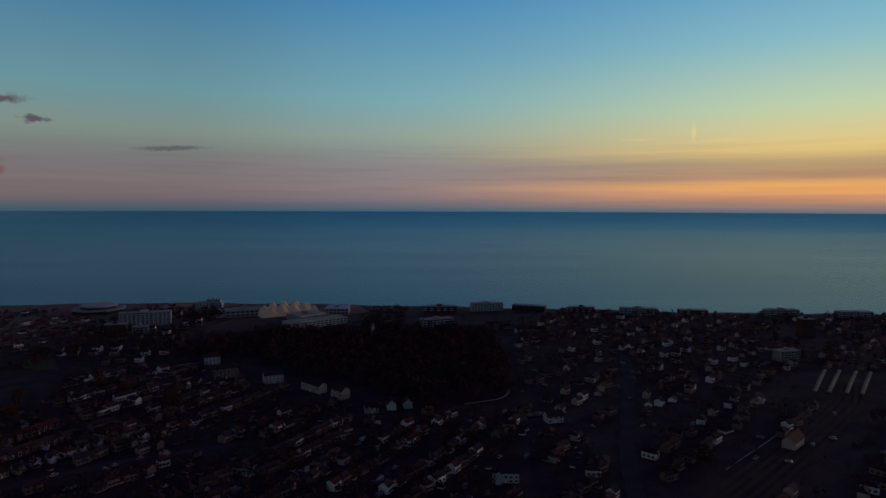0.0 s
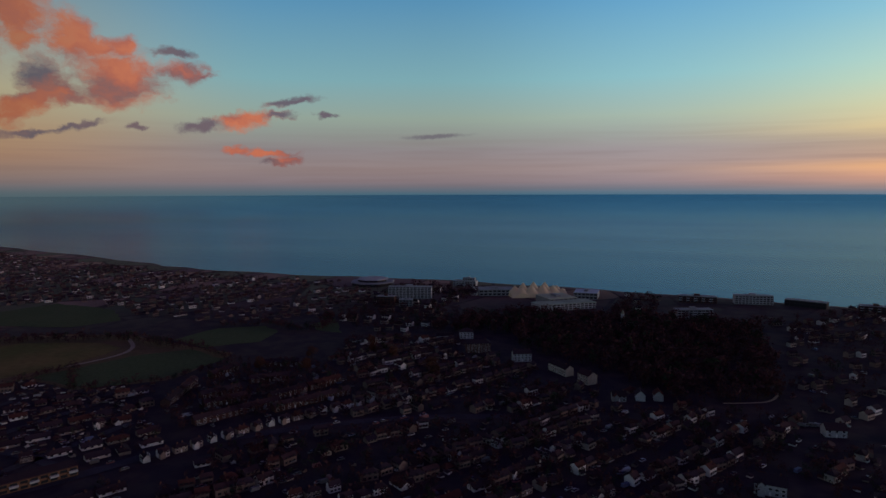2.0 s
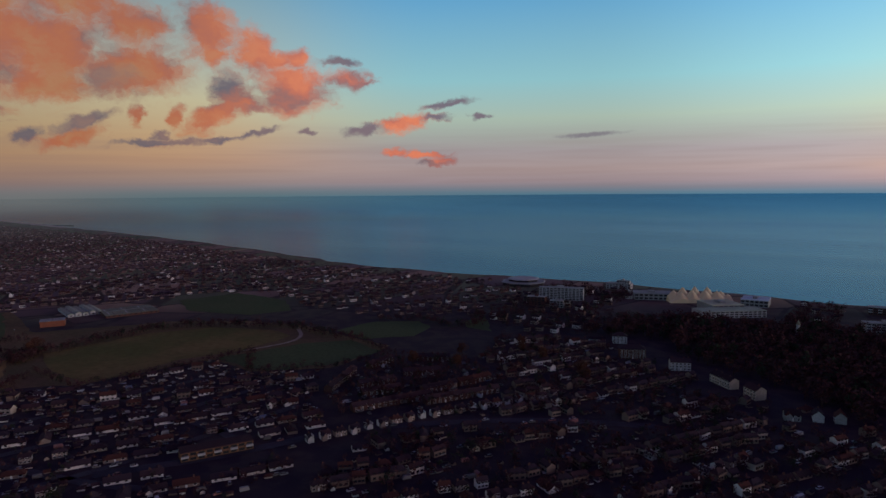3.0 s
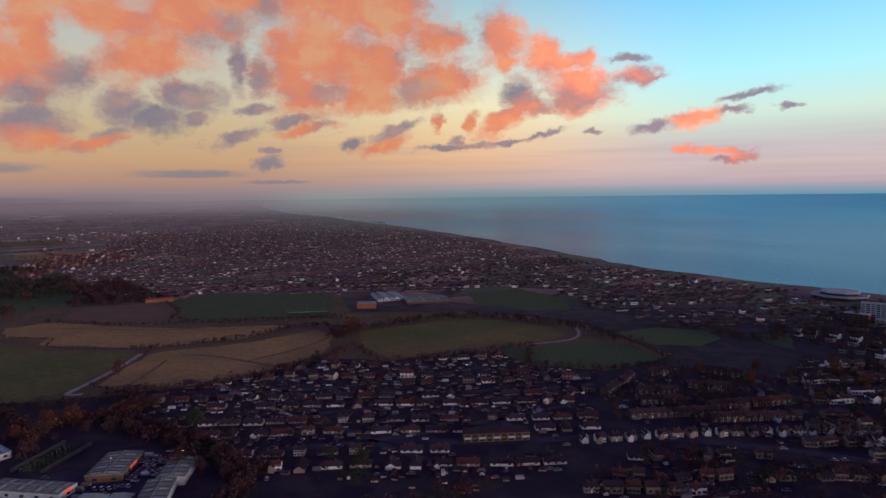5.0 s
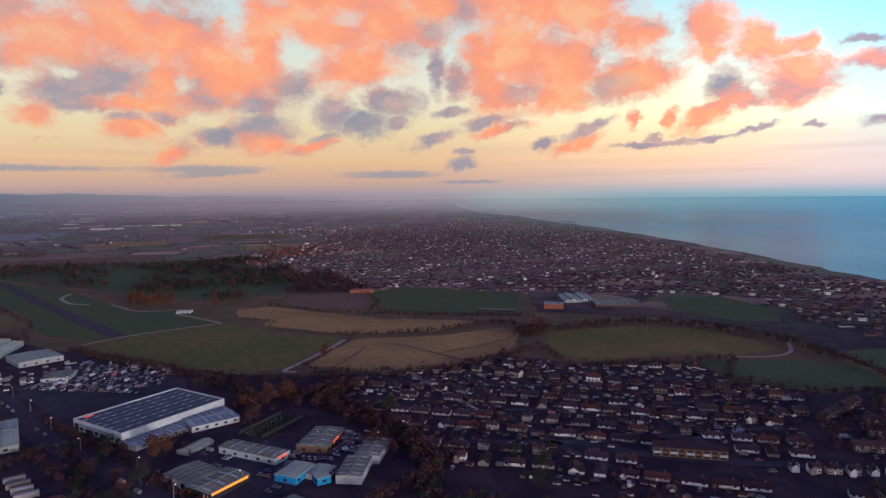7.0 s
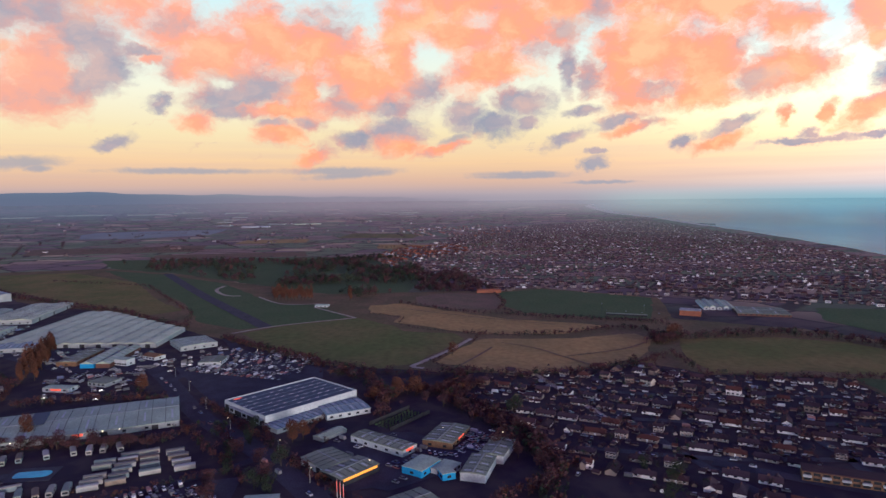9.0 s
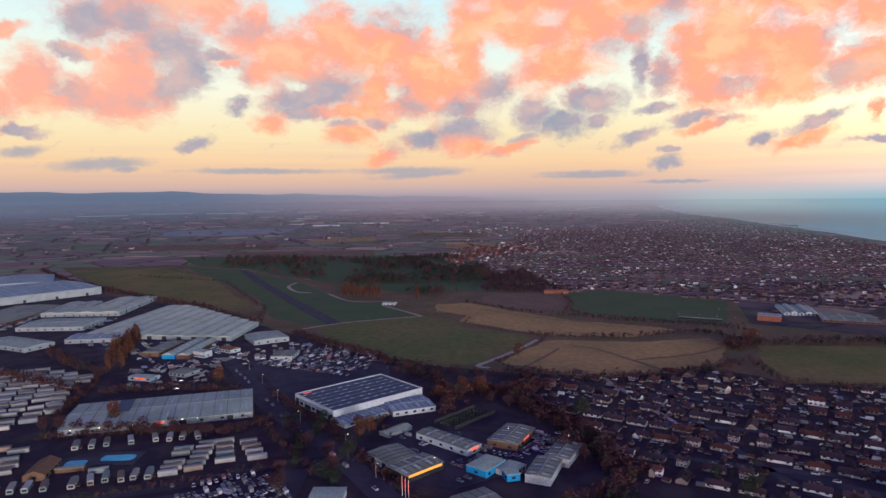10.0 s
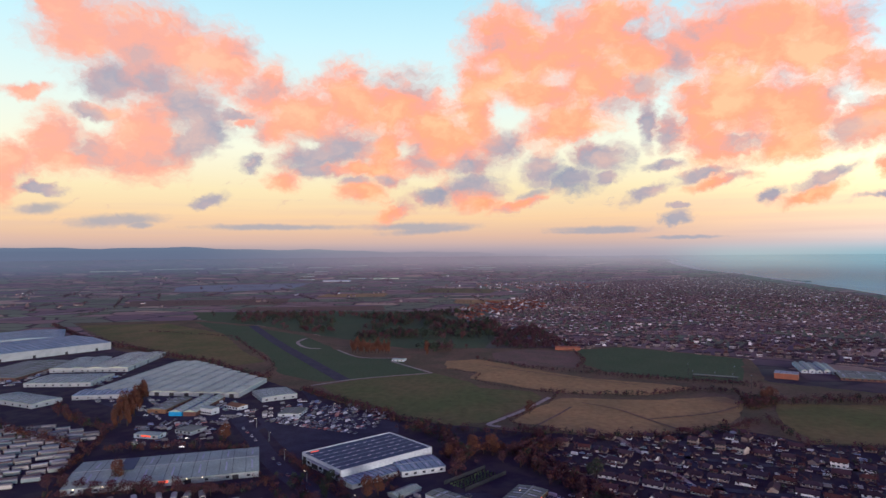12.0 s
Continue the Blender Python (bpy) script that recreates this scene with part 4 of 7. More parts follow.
def make_house(name, label, L, W, h, r, hip=False, wing=0.0, chimneys=(0.3,), wall=None, roof=None, floors=1, bays=3, porch=False):
    """A house at the origin, front to -y, with its parts."""
    ob = thing(name, label, "house", "houses of the estate")
    wall, roof = wall or M_WALL, roof or M_ROOF
    part("wall", block(gable_walls if not hip else (lambda bm, *a: box(bm, -L / 2, L / 2, -W / 2, W / 2, 0, h - 0.02)), L, W, h, r), wall, ob)
    part("roof", block(hip_roof if hip else gable_roof, L, W, h, r), roof, ob)
    for cx in chimneys:
        bm = bmesh.new()
        box(bm, cx * L - 0.45, cx * L + 0.45, -0.3, 0.3, r - 0.8, r + 0.9)
        tube(bm, cx * L - 0.2, 0, r + 0.9, r + 1.25, 0.13, n=6)
        tube(bm, cx * L + 0.2, 0, r + 0.9, r + 1.25, 0.13, n=6)
        part("chimney", bm, M_BRICK, ob)
    bm = bmesh.new()
    outer = [bm.verts.new(q) for q in ((-0.9, -0.09, -0.12), (0.9, -0.09, -0.12), (0.9, -0.09, 1.27), (-0.9, -0.09, 1.27))]
    inner = [bm.verts.new(q) for q in ((-0.76, -0.05, 0.02), (0.76, -0.05, 0.02), (0.76, -0.05, 1.13), (-0.76, -0.05, 1.13))]
    back = [bm.verts.new((q.co.x, 0.02, q.co.z)) for q in outer]
    bm.faces.new(inner)
    for i in range(4):
        j = (i + 1) % 4
        bm.faces.new((outer[i], outer[j], inner[j], inner[i])).material_index = 1
        bm.faces.new((back[i], back[j], outer[j], outer[i])).material_index = 1
    bm.faces.new(back[::-1]).material_index = 1
    pane = as_mesh("window", bm, [M_GLASS, M_FRAME])
    for fl in range(floors):
        for i in range(bays):
            x = (i + 0.5) / bays * L - L / 2
            for side in (0, 180):
                if fl == 0 and side == 0 and i == bays // 2:
                    continue
                w = part("window", pane, None, ob)
                w.matrix_local = pose(-x if side else x, (W / 2 + 0.01) * (1 if side else -1), 0.8 + 2.2 * fl, 0, 0, side)
    d = part("door", block(lambda bm: box(bm, -0.5, 0.5, -W / 2 - 0.08, -W / 2 + 0.02, 0, 2.05)), M_FRAME, ob)
    if porch:
        bm = bmesh.new()
        gable_walls(bm, 3.4, 3.4, h, h + 1.7)
        bm.transform(pose(-L * 0.27, -W / 2 - 0.9, 0, 0, 0, 90))
        part("front_bay", bm, wall, ob)
        bm = bmesh.new()
        gable_roof(bm, 5.0, 3.4, h, h + 1.7, 0.3)
        bm.transform(pose(-L * 0.27, -W / 2 - 0.4, 0, 0, 0, 90))
        part("bay_roof", bm, roof, ob)
    return ob


HOUSES = [
    make_house("bungalow", "rendered bungalow with a dark tiled gable roof", 12.5, 5.8, 2.1, 3.9),
    make_house("bungalow", "pale bungalow with a gabled front bay and tiled roof", 11, 5.8, 2.1, 3.9, porch=True, chimneys=(0.1,)),
    make_house("semi_detached_house", "two-storey rendered house with a hipped tile roof", 8.6, 5.6, 4.2, 6.0, hip=True, floors=2, chimneys=(-0.2, 0.2)),
    make_house("detached_house", "two-storey house with a white gabled bay and dark roof", 7.0, 5.6, 4.1, 6.3, floors=2, porch=True),
    make_house("bungalow", "low bungalow with a hipped tile roof and chimney", 12, 6.0, 2.1, 3.8, hip=True, chimneys=(0.2,)),
]
TERRACE = make_house("terrace", "long brown brick terrace with small white windows", 30, 6.4, 4.2, 6.2, floors=2, bays=7, wall=M_BRICK, chimneys=(-0.3, 0, 0.3))
KEEP_OUT = [f[2] for f in FIELDS.values()]


def free(x, y, extra=()):
    return not any(inside(x, y, p) for p in KEEP_OUT) and not any(inside(x, y, p) for p in extra)


def near_line(x, y, line, d):
    for (ax, ay), (bx, by) in zip(line, line[1:]):
        vx, vy = bx - ax, by - ay
        t = max(0, min(1, ((x - ax) * vx + (y - ay) * vy) / (vx * vx + vy * vy + 1e-9)))
        if math.hypot(x - ax - t * vx, y - ay - t * vy) < d:
            return True
    return False


def plots(poly, angle, row, step, jitter, rng, bend=0.0):
    """Places for houses along back-to-back rows of streets that fill an outline."""
    c, s = math.cos(radians(angle)), math.sin(radians(angle))
    us = [x * c + y * s for x, y in poly]
    vs = [-x * s + y * c for x, y in poly]
    out, v, odd = [], min(vs), 0
    while v < max(vs):
        u = min(us) + rng.random() * step
        while u < max(us):
            if rng.random() > 0.07 and (int(u // 130) * 7 + odd) % 9:
                w = v + bend * math.sin(u / 90.0 + v / 140.0)
                x, y = u * c - w * s, u * s + w * c
                x += rng.uniform(-jitter, jitter)
                y += rng.uniform(-jitter, jitter)
                if inside(x, y, poly):
                    turn = angle + (0 if odd % 2 else 180) + bend * math.degrees(math.cos(u / 90.0 + v / 140.0) / 90.0) + rng.uniform(-4, 4)
                    out.append((x, y, turn + (90 if rng.random() < 0.12 else 0)))
            u += step * rng.uniform(0.9, 1.25)
        v += row * (0.75 if odd % 2 else 1.25)
        odd += 1
    return out


# ---- districts ----
rng = random.Random(7)
ESTATE = [(-525, 50), (-556, 190), (-512, 235), (-495, 345), (-440, 330), (-392, 372), (-345, 318), (-300, 285), (-262, 215), (-262, 165), (-335, 85), (-400, 62), (-470, 30)]
BRICKS = [(-368, 384), (-369, 434), (-311, 467), (-250, 440), (-236, 400), (-262, 345), (-298, 300), (-345, 330)]
OLD_TOWN = [(-240, 215), (-262, 300), (-225, 390), (-250, 445), (-300, 480), (-330, 560), (-262, 600), (-130, 545), (-60, 495), (5, 460), (60, 470), (95, 440), (95, 290), (0, 270), (-120, 210)]
WEST_TOWN = [(130, 300), (100, 440), (62, 500), (88, 765), (60, 850), (100, 925), (420, 890), (640, 880), (900, 860), (900, 500), (600, 300)]
PARK = [(-268, 612), (-233, 729), (-86, 790), (60, 765), (58, 500), (4, 470), (-60, 504), (-127, 559), (-205, 642)]
SEAFRONT_TOWN = [(-330, 600), (-410, 640), (-420, 760), (-440, 950), (60, 935), (90, 770), (-86, 800), (-240, 735), (-270, 615)]
FELPHAM = [(-420, 640), (-520, 570), (-640, 580), (-690, 605), (-800, 612), (-880, 440), (-905, 345), (-1025, 190), (-1000, 115), (-1120, 40), (-1330, -60), (-1480, -40),
           (-1700, 90), (-2050, 60), (-2400, 90), (-2800, 260), (-3300, 640), (-3650, 1240), (-2700, 1190), (-2100, 1135), (-1600, 1050), (-1130, 950), (-900, 905), (-640, 905), (-440, 935), (-430, 760)]
FAR_VILLAGE = [(-3000, -150), (-3300, 300), (-2700, 420), (-2300, 250), (-2500, -100)]
RED_ESTATE = [(-1330, -70), (-1480, -50), (-1720, 130), (-1960, 100), (-1900, -60), (-1600, -130)]
BUILT = []          # outlines of the larger buildings, kept clear of houses and trees
RAIL = [(120, 290), (174, 342), (232, 400), (282, 452), (318, 492), (352, 545)]
STREETS = [MAIN, [(97, 300), (112, 380), (135, 460), (165, 560), (183, 640)], [(-345, 160), (-310, 215), (-280, 280), (-235, 330), (-180, 372), (-120, 400)]]
BUILT += [[(-335, 185), (-335, 245), (-285, 245), (-285, 185)], [(30, 325), (30, 365), (60, 365), (60, 325)], [(60, 420), (60, 460), (100, 460), (100, 420)],
          [(-165, 525), (-165, 560), (-120, 560), (-120, 525)], [(-240, 590), (-240, 625), (-200, 625), (-200, 590)], [(-215, 540), (-215, 575), (-165, 575), (-165, 540)],
          [(-125, 480), (-125, 530), (-50, 530), (-50, 480)], [(-65, 445), (-65, 485), (-15, 485), (-15, 445)], [(270, 480), (330, 590), (420, 590), (340, 480)],
          [(-540, 860), (-540, 940), (-440, 940), (-440, 860)], [(-420, 770), (-420, 830), (-330, 830), (-330, 770)], [(-300, 740), (-300, 960), (-100, 960), (-100, 740)],
          [(-380, 920), (-380, 970), (-300, 970), (-300, 920)], [(-50, 760), (-50, 950), (170, 950), (170, 900), (40, 760)], [(-910, 300), (-910, 440), (-740, 440), (-740, 300)], [(400, 700), (400, 770), (450, 770), (450, 700)]]


def clear(x, y):
    return free(x, y, BUILT) and not any(near_line(x, y, s, 11) for s in STREETS) and not near_line(x, y, RAIL, 16)


NEAR = []


def settle(poly, angle, row, step, bend, weights, limit=10 ** 6):
    for x, y, turn in plots(poly, angle, row, step, 1.0, rng, bend):
        if clear(x, y) and len(NEAR) < limit:
            NEAR.append((x, y, turn, rng.choices(range(5), weights)[0]))


settle(ESTATE, 65, 27, 15, 7, (6, 3, 0.5, 0.6, 4))
n_estate = len(NEAR)
old = [p for p in plots(OLD_TOWN, 60, 22, 9.5, 1.0, rng, 5) if clear(p[0], p[1])]
old.sort(key=lambda p: math.hypot(p[0], p[1]))
for x, y, turn in old[:70]:
    NEAR.append((x, y, turn, rng.choices(range(5), (1, 2, 5, 5, 1))[0]))
NEAR.sort(key=lambda p: math.hypot(p[0], p[1]))
NEAR, REST = NEAR[:142], [p[:3] for p in NEAR[142:]]
first = set()
for x, y, turn, kind in NEAR:
    m = pose(x, y, 0, 0, 0, turn)
    if kind in first:
        h = copy_thing(HOUSES[kind], m)
        if kind in (2, 3):
            h.scale = (0.86, 0.86, 0.86)
    else:
        first.add(kind)
        HOUSES[kind].matrix_basis = m
terraces = []
for (x0, y0), (x1, y1) in (((-345, 334), (-366, 382)), ((-362, 395), (-362, 430)), ((-335, 350), (-318, 385)), ((-330, 395), (-300, 425)), ((-300, 312), (-275, 366)), ((-285, 370), (-262, 430)),
                           ((-268, 352), (-240, 405)), ((-352, 440), (-315, 462)), ((-320, 335), (-300, 372))):
    d, turn = math.hypot(x1 - x0, y1 - y0), math.degrees(math.atan2(y1 - y0, x1 - x0))
    n = max(1, round(d / 31))
    for i in range(n):
        f = (i + 0.5) / n
        terraces.append(pose(x0 + (x1 - x0) * f, y0 + (y1 - y0) * f, 0, 0, 0, turn))
TERRACE.matrix_basis = terraces[0]
for m in terraces[1:]:
    copy_thing(TERRACE, m)


def far_houses(name, label, spots, two, roofmat, windows=False, size=1.0, category="houses", wallmat=None):
    """One mesh of many plain houses: walls, pitched roofs, chimneys and windows."""
    V, F, MI = [], [], []

    def quad(m, pts, f, mi):
        n = len(V)
        V.extend(tuple(m @ Vector(p)) for p in pts)
        for q in f:
            F.append(tuple(n + i for i in q))
            MI.append(mi)

    for x, y, turn in spots:
        turn += rng.gauss(0, 9)
        big = rng.random() < two
        L, W = rng.uniform(8, 13) * size, rng.uniform(6.5, 8) * size
        h = (rng.uniform(4.6, 5.2) if big else rng.uniform(2.3, 2.6)) * min(1, 0.25 + size * 0.8)
        r = h + rng.uniform(2.0, 2.8) * size
        m = pose(x, y, lift(x, y), 0, 0, turn)
        a, b, o = L / 2, W / 2, 0.4
        inset = rng.choice((0, 0, b * 0.8))
        quad(m, [(-a, -b, 0), (a, -b, 0), (a, b, 0), (-a, b, 0), (-a, -b, h), (a, -b, h), (a, b, h), (-a, b, h), (-a + inset, 0, r - 0.15), (a - inset, 0, r - 0.15)],
             [(0, 1, 5, 4), (2, 3, 7, 6), (1, 2, 6, 9, 5), (3, 0, 4, 8, 7)], 0)
        A, B, e = a + o, b + o, h - 0.25
        i2 = inset + (0 if inset else -o)
        quad(m, [(-A, -B, e), (A, -B, e), (A, B, e), (-A, B, e), (-a + i2, 0, r), (a - i2, 0, r)], [(0, 1, 5, 4), (2, 3, 4, 5), (1, 2, 5), (3, 0, 4)] if inset else [(0, 1, 5, 4), (2, 3, 4, 5)], 1)
        if size > 0.6 and rng.random() < 0.6:
            cx = rng.uniform(-0.3, 0.3) * L
            quad(m, [(cx - 0.45, -0.3, r - 0.6), (cx + 0.45, -0.3, r - 0.6), (cx + 0.45, 0.3, r - 0.6), (cx - 0.45, 0.3, r - 0.6), (cx - 0.45, -0.3, r + 1), (cx + 0.45, -0.3, r + 1), (cx + 0.45, 0.3, r + 1), (cx - 0.45, 0.3, r + 1)],
                 [(4, 5, 6, 7), (0, 1, 5, 4), (1, 2, 6, 5), (2, 3, 7, 6), (3, 0, 4, 7)], 2)
        if windows:
            for s in (-1, 1):
                for z in ((1.0, 3.5) if big else (0.9,)):
                    for k in (-0.3, 0.02, 0.32):
                        cx, yy = k * L, s * (b + 0.04)
                        quad(m, [(cx - 0.8, yy, z), (cx + 0.8, yy, z), (cx + 0.8, yy, z + 1.2), (cx - 0.8, yy, z + 1.2)], [(0, 1, 2, 3)], 3)
    me = bpy.data.meshes.new(name)
    me.from_pydata(V, [], F)
    for mt in (wallmat or M_WALLS_FAR, roofmat, M_BRICK, M_GLASS):
        me.materials.append(mt)
    me.polygons.foreach_set("material_index", MI)
    return tagged(new(name, me), label, category, kind="stuff")


mid = [p for p in old[70:]]
mid += [p for p in plots(WEST_TOWN, 45, 26, 14, 4.5, rng, 9) if clear(p[0], p[1])]
mid += [p for p in plots(SEAFRONT_TOWN, 5, 28, 15, 5, rng, 6) if clear(p[0], p[1])]
far_houses("estate_houses", "further bungalows of the estate with dark roofs", REST, 0.15, M_ROOFS_FAR, True, 0.8)
sheds = []
for poly, n in ((ESTATE, 300), (OLD_TOWN, 300), (BRICKS, 60), (WEST_TOWN, 260)):
    xs, ys = [p[0] for p in poly], [p[1] for p in poly]
    for _ in range(n * 3):
        x, y = rng.uniform(min(xs), max(xs)), rng.uniform(min(ys), max(ys))
        if inside(x, y, poly) and clear(x, y) and not any(abs(x - q[0]) + abs(y - q[1]) < 8 for q in NEAR):
            sheds.append((x, y, 62 + rng.choice((0, 90))))
far_houses("garden_sheds", "small pale garages and sheds in gardens", sheds[:800], 0.0, M_ROOFS_FAR, False, 0.34, "sheds")
far_houses("town_houses", "crowded old town houses with slate roofs", mid, 0.85, M_ROOFS_FAR, True, 0.74)
felp = [p for p in plots(FELPHAM, 68, 24, 12.0, 4, rng, 16) if clear(p[0], p[1]) and not inside(p[0], p[1], RED_ESTATE)]
far_houses("suburb_houses", "dense seaside suburb of pale rendered houses", [p for p in felp if p[0] > -1100], 0.3, M_ROOFS_FAR, True, 0.70, wallmat=M_WALLS_SUBURB)
far_houses("suburb_houses", "distant seaside suburb of houses in haze-muted colours", [p for p in felp if p[0] <= -1100], 0.25, M_ROOFS_HAZED, False, 0.6, wallmat=M_WALLS_FARM_HAZED)
far_houses("red_roof_houses", "newer estate of red-roofed brick houses", plots(RED_ESTATE, 30, 26, 14, 2, rng, 8), 0.8, M_ROOFS_RED, wallmat=M_WALLS_FARM_HAZED)
far_houses("village_houses", "distant village houses among fields", plots(FAR_VILLAGE, 15, 60, 34, 6, rng, 10), 0.6, M_ROOFS_RED, wallmat=M_WALLS_FARM_HAZED)
farm = []
for i in range(130):
    x, y = rng.uniform(-4600, -1700), rng.uniform(-1900, 500)
    for j in range(rng.choice((1, 1, 2, 5))):
        farm.append((x + rng.uniform(-40, 40), y + rng.uniform(-40, 40), rng.uniform(0, 180)))
far_houses("farm_buildings", "scattered farms and sheds on the plain", [p for p in farm if not inside(p[0], p[1], FELPHAM) and not (-3300 < p[0] < -2450 and -1550 < p[1] < -850)], 0.5, M_ROOFS_HAZED, wallmat=M_WALLS_FARM_HAZED)


# ---- trees ----
def crown_pieces(V, F, MI, x, y, base, rx, rz, n, size, mi, rnd):
    """Loose clumps of twig and leaf filling an uneven crown."""
    lobes = [(rnd.uniform(-0.55, 0.55) * rx, rnd.uniform(-0.55, 0.55) * rx, rnd.uniform(-0.5, 0.6) * rz, rnd.uniform(0.45, 0.75)) for _ in range(5)]
    for _ in range(n):
        lx, ly, lz, lr = rnd.choice(lobes)
        a, u = rnd.uniform(0, 6.283), rnd.uniform(-1, 1)
        q = math.sqrt(1 - u * u)
        rad = lr * rnd.uniform(0.55, 1.0)
        c = (x + lx + rx * rad * q * math.cos(a), y + ly + rx * rad * q * math.sin(a), base + rz + lz + rz * rad * u)
        k = len(V)
        s = size * rnd.uniform(0.6, 1.4)
        for _j in range(4):
            V.append((c[0] + rnd.uniform(-s, s), c[1] + rnd.uniform(-s, s), c[2] + rnd.uniform(-s, s) * 0.8))
        F.extend(((k, k + 1, k + 2), (k, k + 2, k + 3), (k, k + 3, k + 1)))
        MI.extend((mi,) * 3)


def trunk_pieces(V, F, MI, x, y, z0, z1, r, mi):
    k = len(V)
    for z, q in ((z0, r), (z1, r * 0.5)):
        for i in range(5):
            V.append((x + q * math.cos(i * 1.2566), y + q * math.sin(i * 1.2566), z))
    for i in range(5):
        F.append((k + i, k + (i + 1) % 5, k + 5 + (i + 1) % 5, k + 5 + i))
        MI.append(mi)


def wood(name, label, spots, mats, category="trees", dense=26):
    """Many far trees in one mesh. spots: x, y, height, material index."""
    V, F, MI = [], [], []
    rnd = random.Random(len(spots))
    for x, y, h, mi in spots:
        z = lift(x, y)
        trunk_pieces(V, F, MI, x, y, z, z + h * 0.45, h * 0.025, len(mats))
        crown_pieces(V, F, MI, x, y, z + h * 0.12, h * rnd.uniform(0.36, 0.5), h * 0.42, int(dense * 1.35), h * 0.095, mi, rnd)
    me = bpy.data.meshes.new(name)
    me.from_pydata(V, [], F)
    for m in (*mats, M_BARK):
        me.materials.append(m)
    me.polygons.foreach_set("material_index", MI)
    return tagged(new(name, me), label, category, kind="stuff")


def scatter(poly, n, h0, h1, kinds, test=None):
    xs, ys = [p[0] for p in poly], [p[1] for p in poly]
    out = []
    for _ in range(n * 6):
        x, y = rng.uniform(min(xs), max(xs)), rng.uniform(min(ys), max(ys))
        if inside(x, y, poly) and (test is None or test(x, y)):
            out.append((x, y, rng.uniform(h0, h1), rng.choice(kinds)))
            if len(out) >= n:
                break
    return out


def along(line, gap, wide, h0, h1, kinds):
    out = []
    for (ax, ay), (bx, by) in zip(line, line[1:]):
        n = max(1, int(math.hypot(bx - ax, by - ay) / (gap * 0.55)))
        for i in range(n):
            f = (i + rng.random()) / n
            out.append((ax + (bx - ax) * f + rng.gauss(0, wide * 0.42), ay + (by - ay) * f + rng.gauss(0, wide * 0.42), rng.uniform(h0, h1), rng.choice(kinds)))
    return out


def notbuilt(x, y):
    return free(x, y, BUILT)


WOODS = [(-1596, -786), (-1594, -559), (-1520, -448), (-1590, -266), (-1588, -53), (-1195, 12), (-985, -16), (-965, -110), (-1080, -235), (-1150, -329), (-1391, -593)]
TREEMATS = [M_TWIG, M_EVERGREEN, M_RUST]
park = scatter(PARK, 900, 10, 18, (0, 0, 0, 0, 0, 0, 1), notbuilt)
wood("park_trees", "dense bare winter trees of a town park", park, TREEMATS, dense=46)
spots = scatter(WOODS, 760, 9, 17, (1, 1, 0, 0), lambda x, y: noise.noise((x * 0.008, y * 0.008, 3)) > -0.05)
spots += scatter([(-1000, -20), (-1195, 12), (-1300, 60), (-1020, 110), (-1000, 40)], 380, 6, 11, (0, 0, 0, 0, 1))
wood("golf_course_woods", "dark evergreen and bare woodland beyond the airfield", spots, TREEMATS, dense=46)
spots = []
for line, gap, wide, h0, h1 in (([(-1204, -687), (-1123, -480), (-975, -390), (-849, -308), (-750, -280)], 5, 5, 2, 5), ([(-691, 43), (-680, 89), (-683, 153), (-708, 208), (-703, 242), (-669, 250), (-653, 268)], 3.2, 5, 3, 7),
                                ([(-827, -72), (-790, -27), (-754, -32), (-728, -12), (-703, 26), (-690, 48)], 4, 2, 1.5, 3), ([(-905, -39), (-860, 9), (-831, 34), (-795, 119), (-775, 142), (-750, 250), (-720, 280)], 4, 5, 2, 6),
                                ([(-1300, -959), (-1102, -759), (-970, -574), (-905, -501), (-868, -414), (-785, -330), (-743, -277)], 4, 6, 4, 9), ([(-688, -218), (-613, -142), (-566, -85), (-540, -43), (-531, 5), (-541, 34), (-520, 80), (-545, 180), (-580, 222)], 3, 6, 3, 8),
                                ([(-590, 232), (-520, 230), (-500, 300), (-495, 380), (-440, 335), (-390, 380), (-380, 450), (-440, 470)], 4, 5, 3, 7), ([(-650, 255), (-665, 380), (-620, 440), (-545, 475), (-500, 470), (-440, 470)], 3.5, 9, 5, 11),
                                ([(-1000, 105), (-890, 112), (-840, 96), (-800, 125), (-760, 210), (-740, 285)], 5, 4, 3, 6), ([(-490, 560), (-440, 590), (-400, 570), (-380, 600), (-420, 660)], 4, 8, 5, 10),
                                ([(-660, 240), (-630, 232), (-655, 262)], 1.6, 8, 6, 12)):
    spots += along(line, gap, wide, h0, h1, (0, 0, 0, 0, 1))
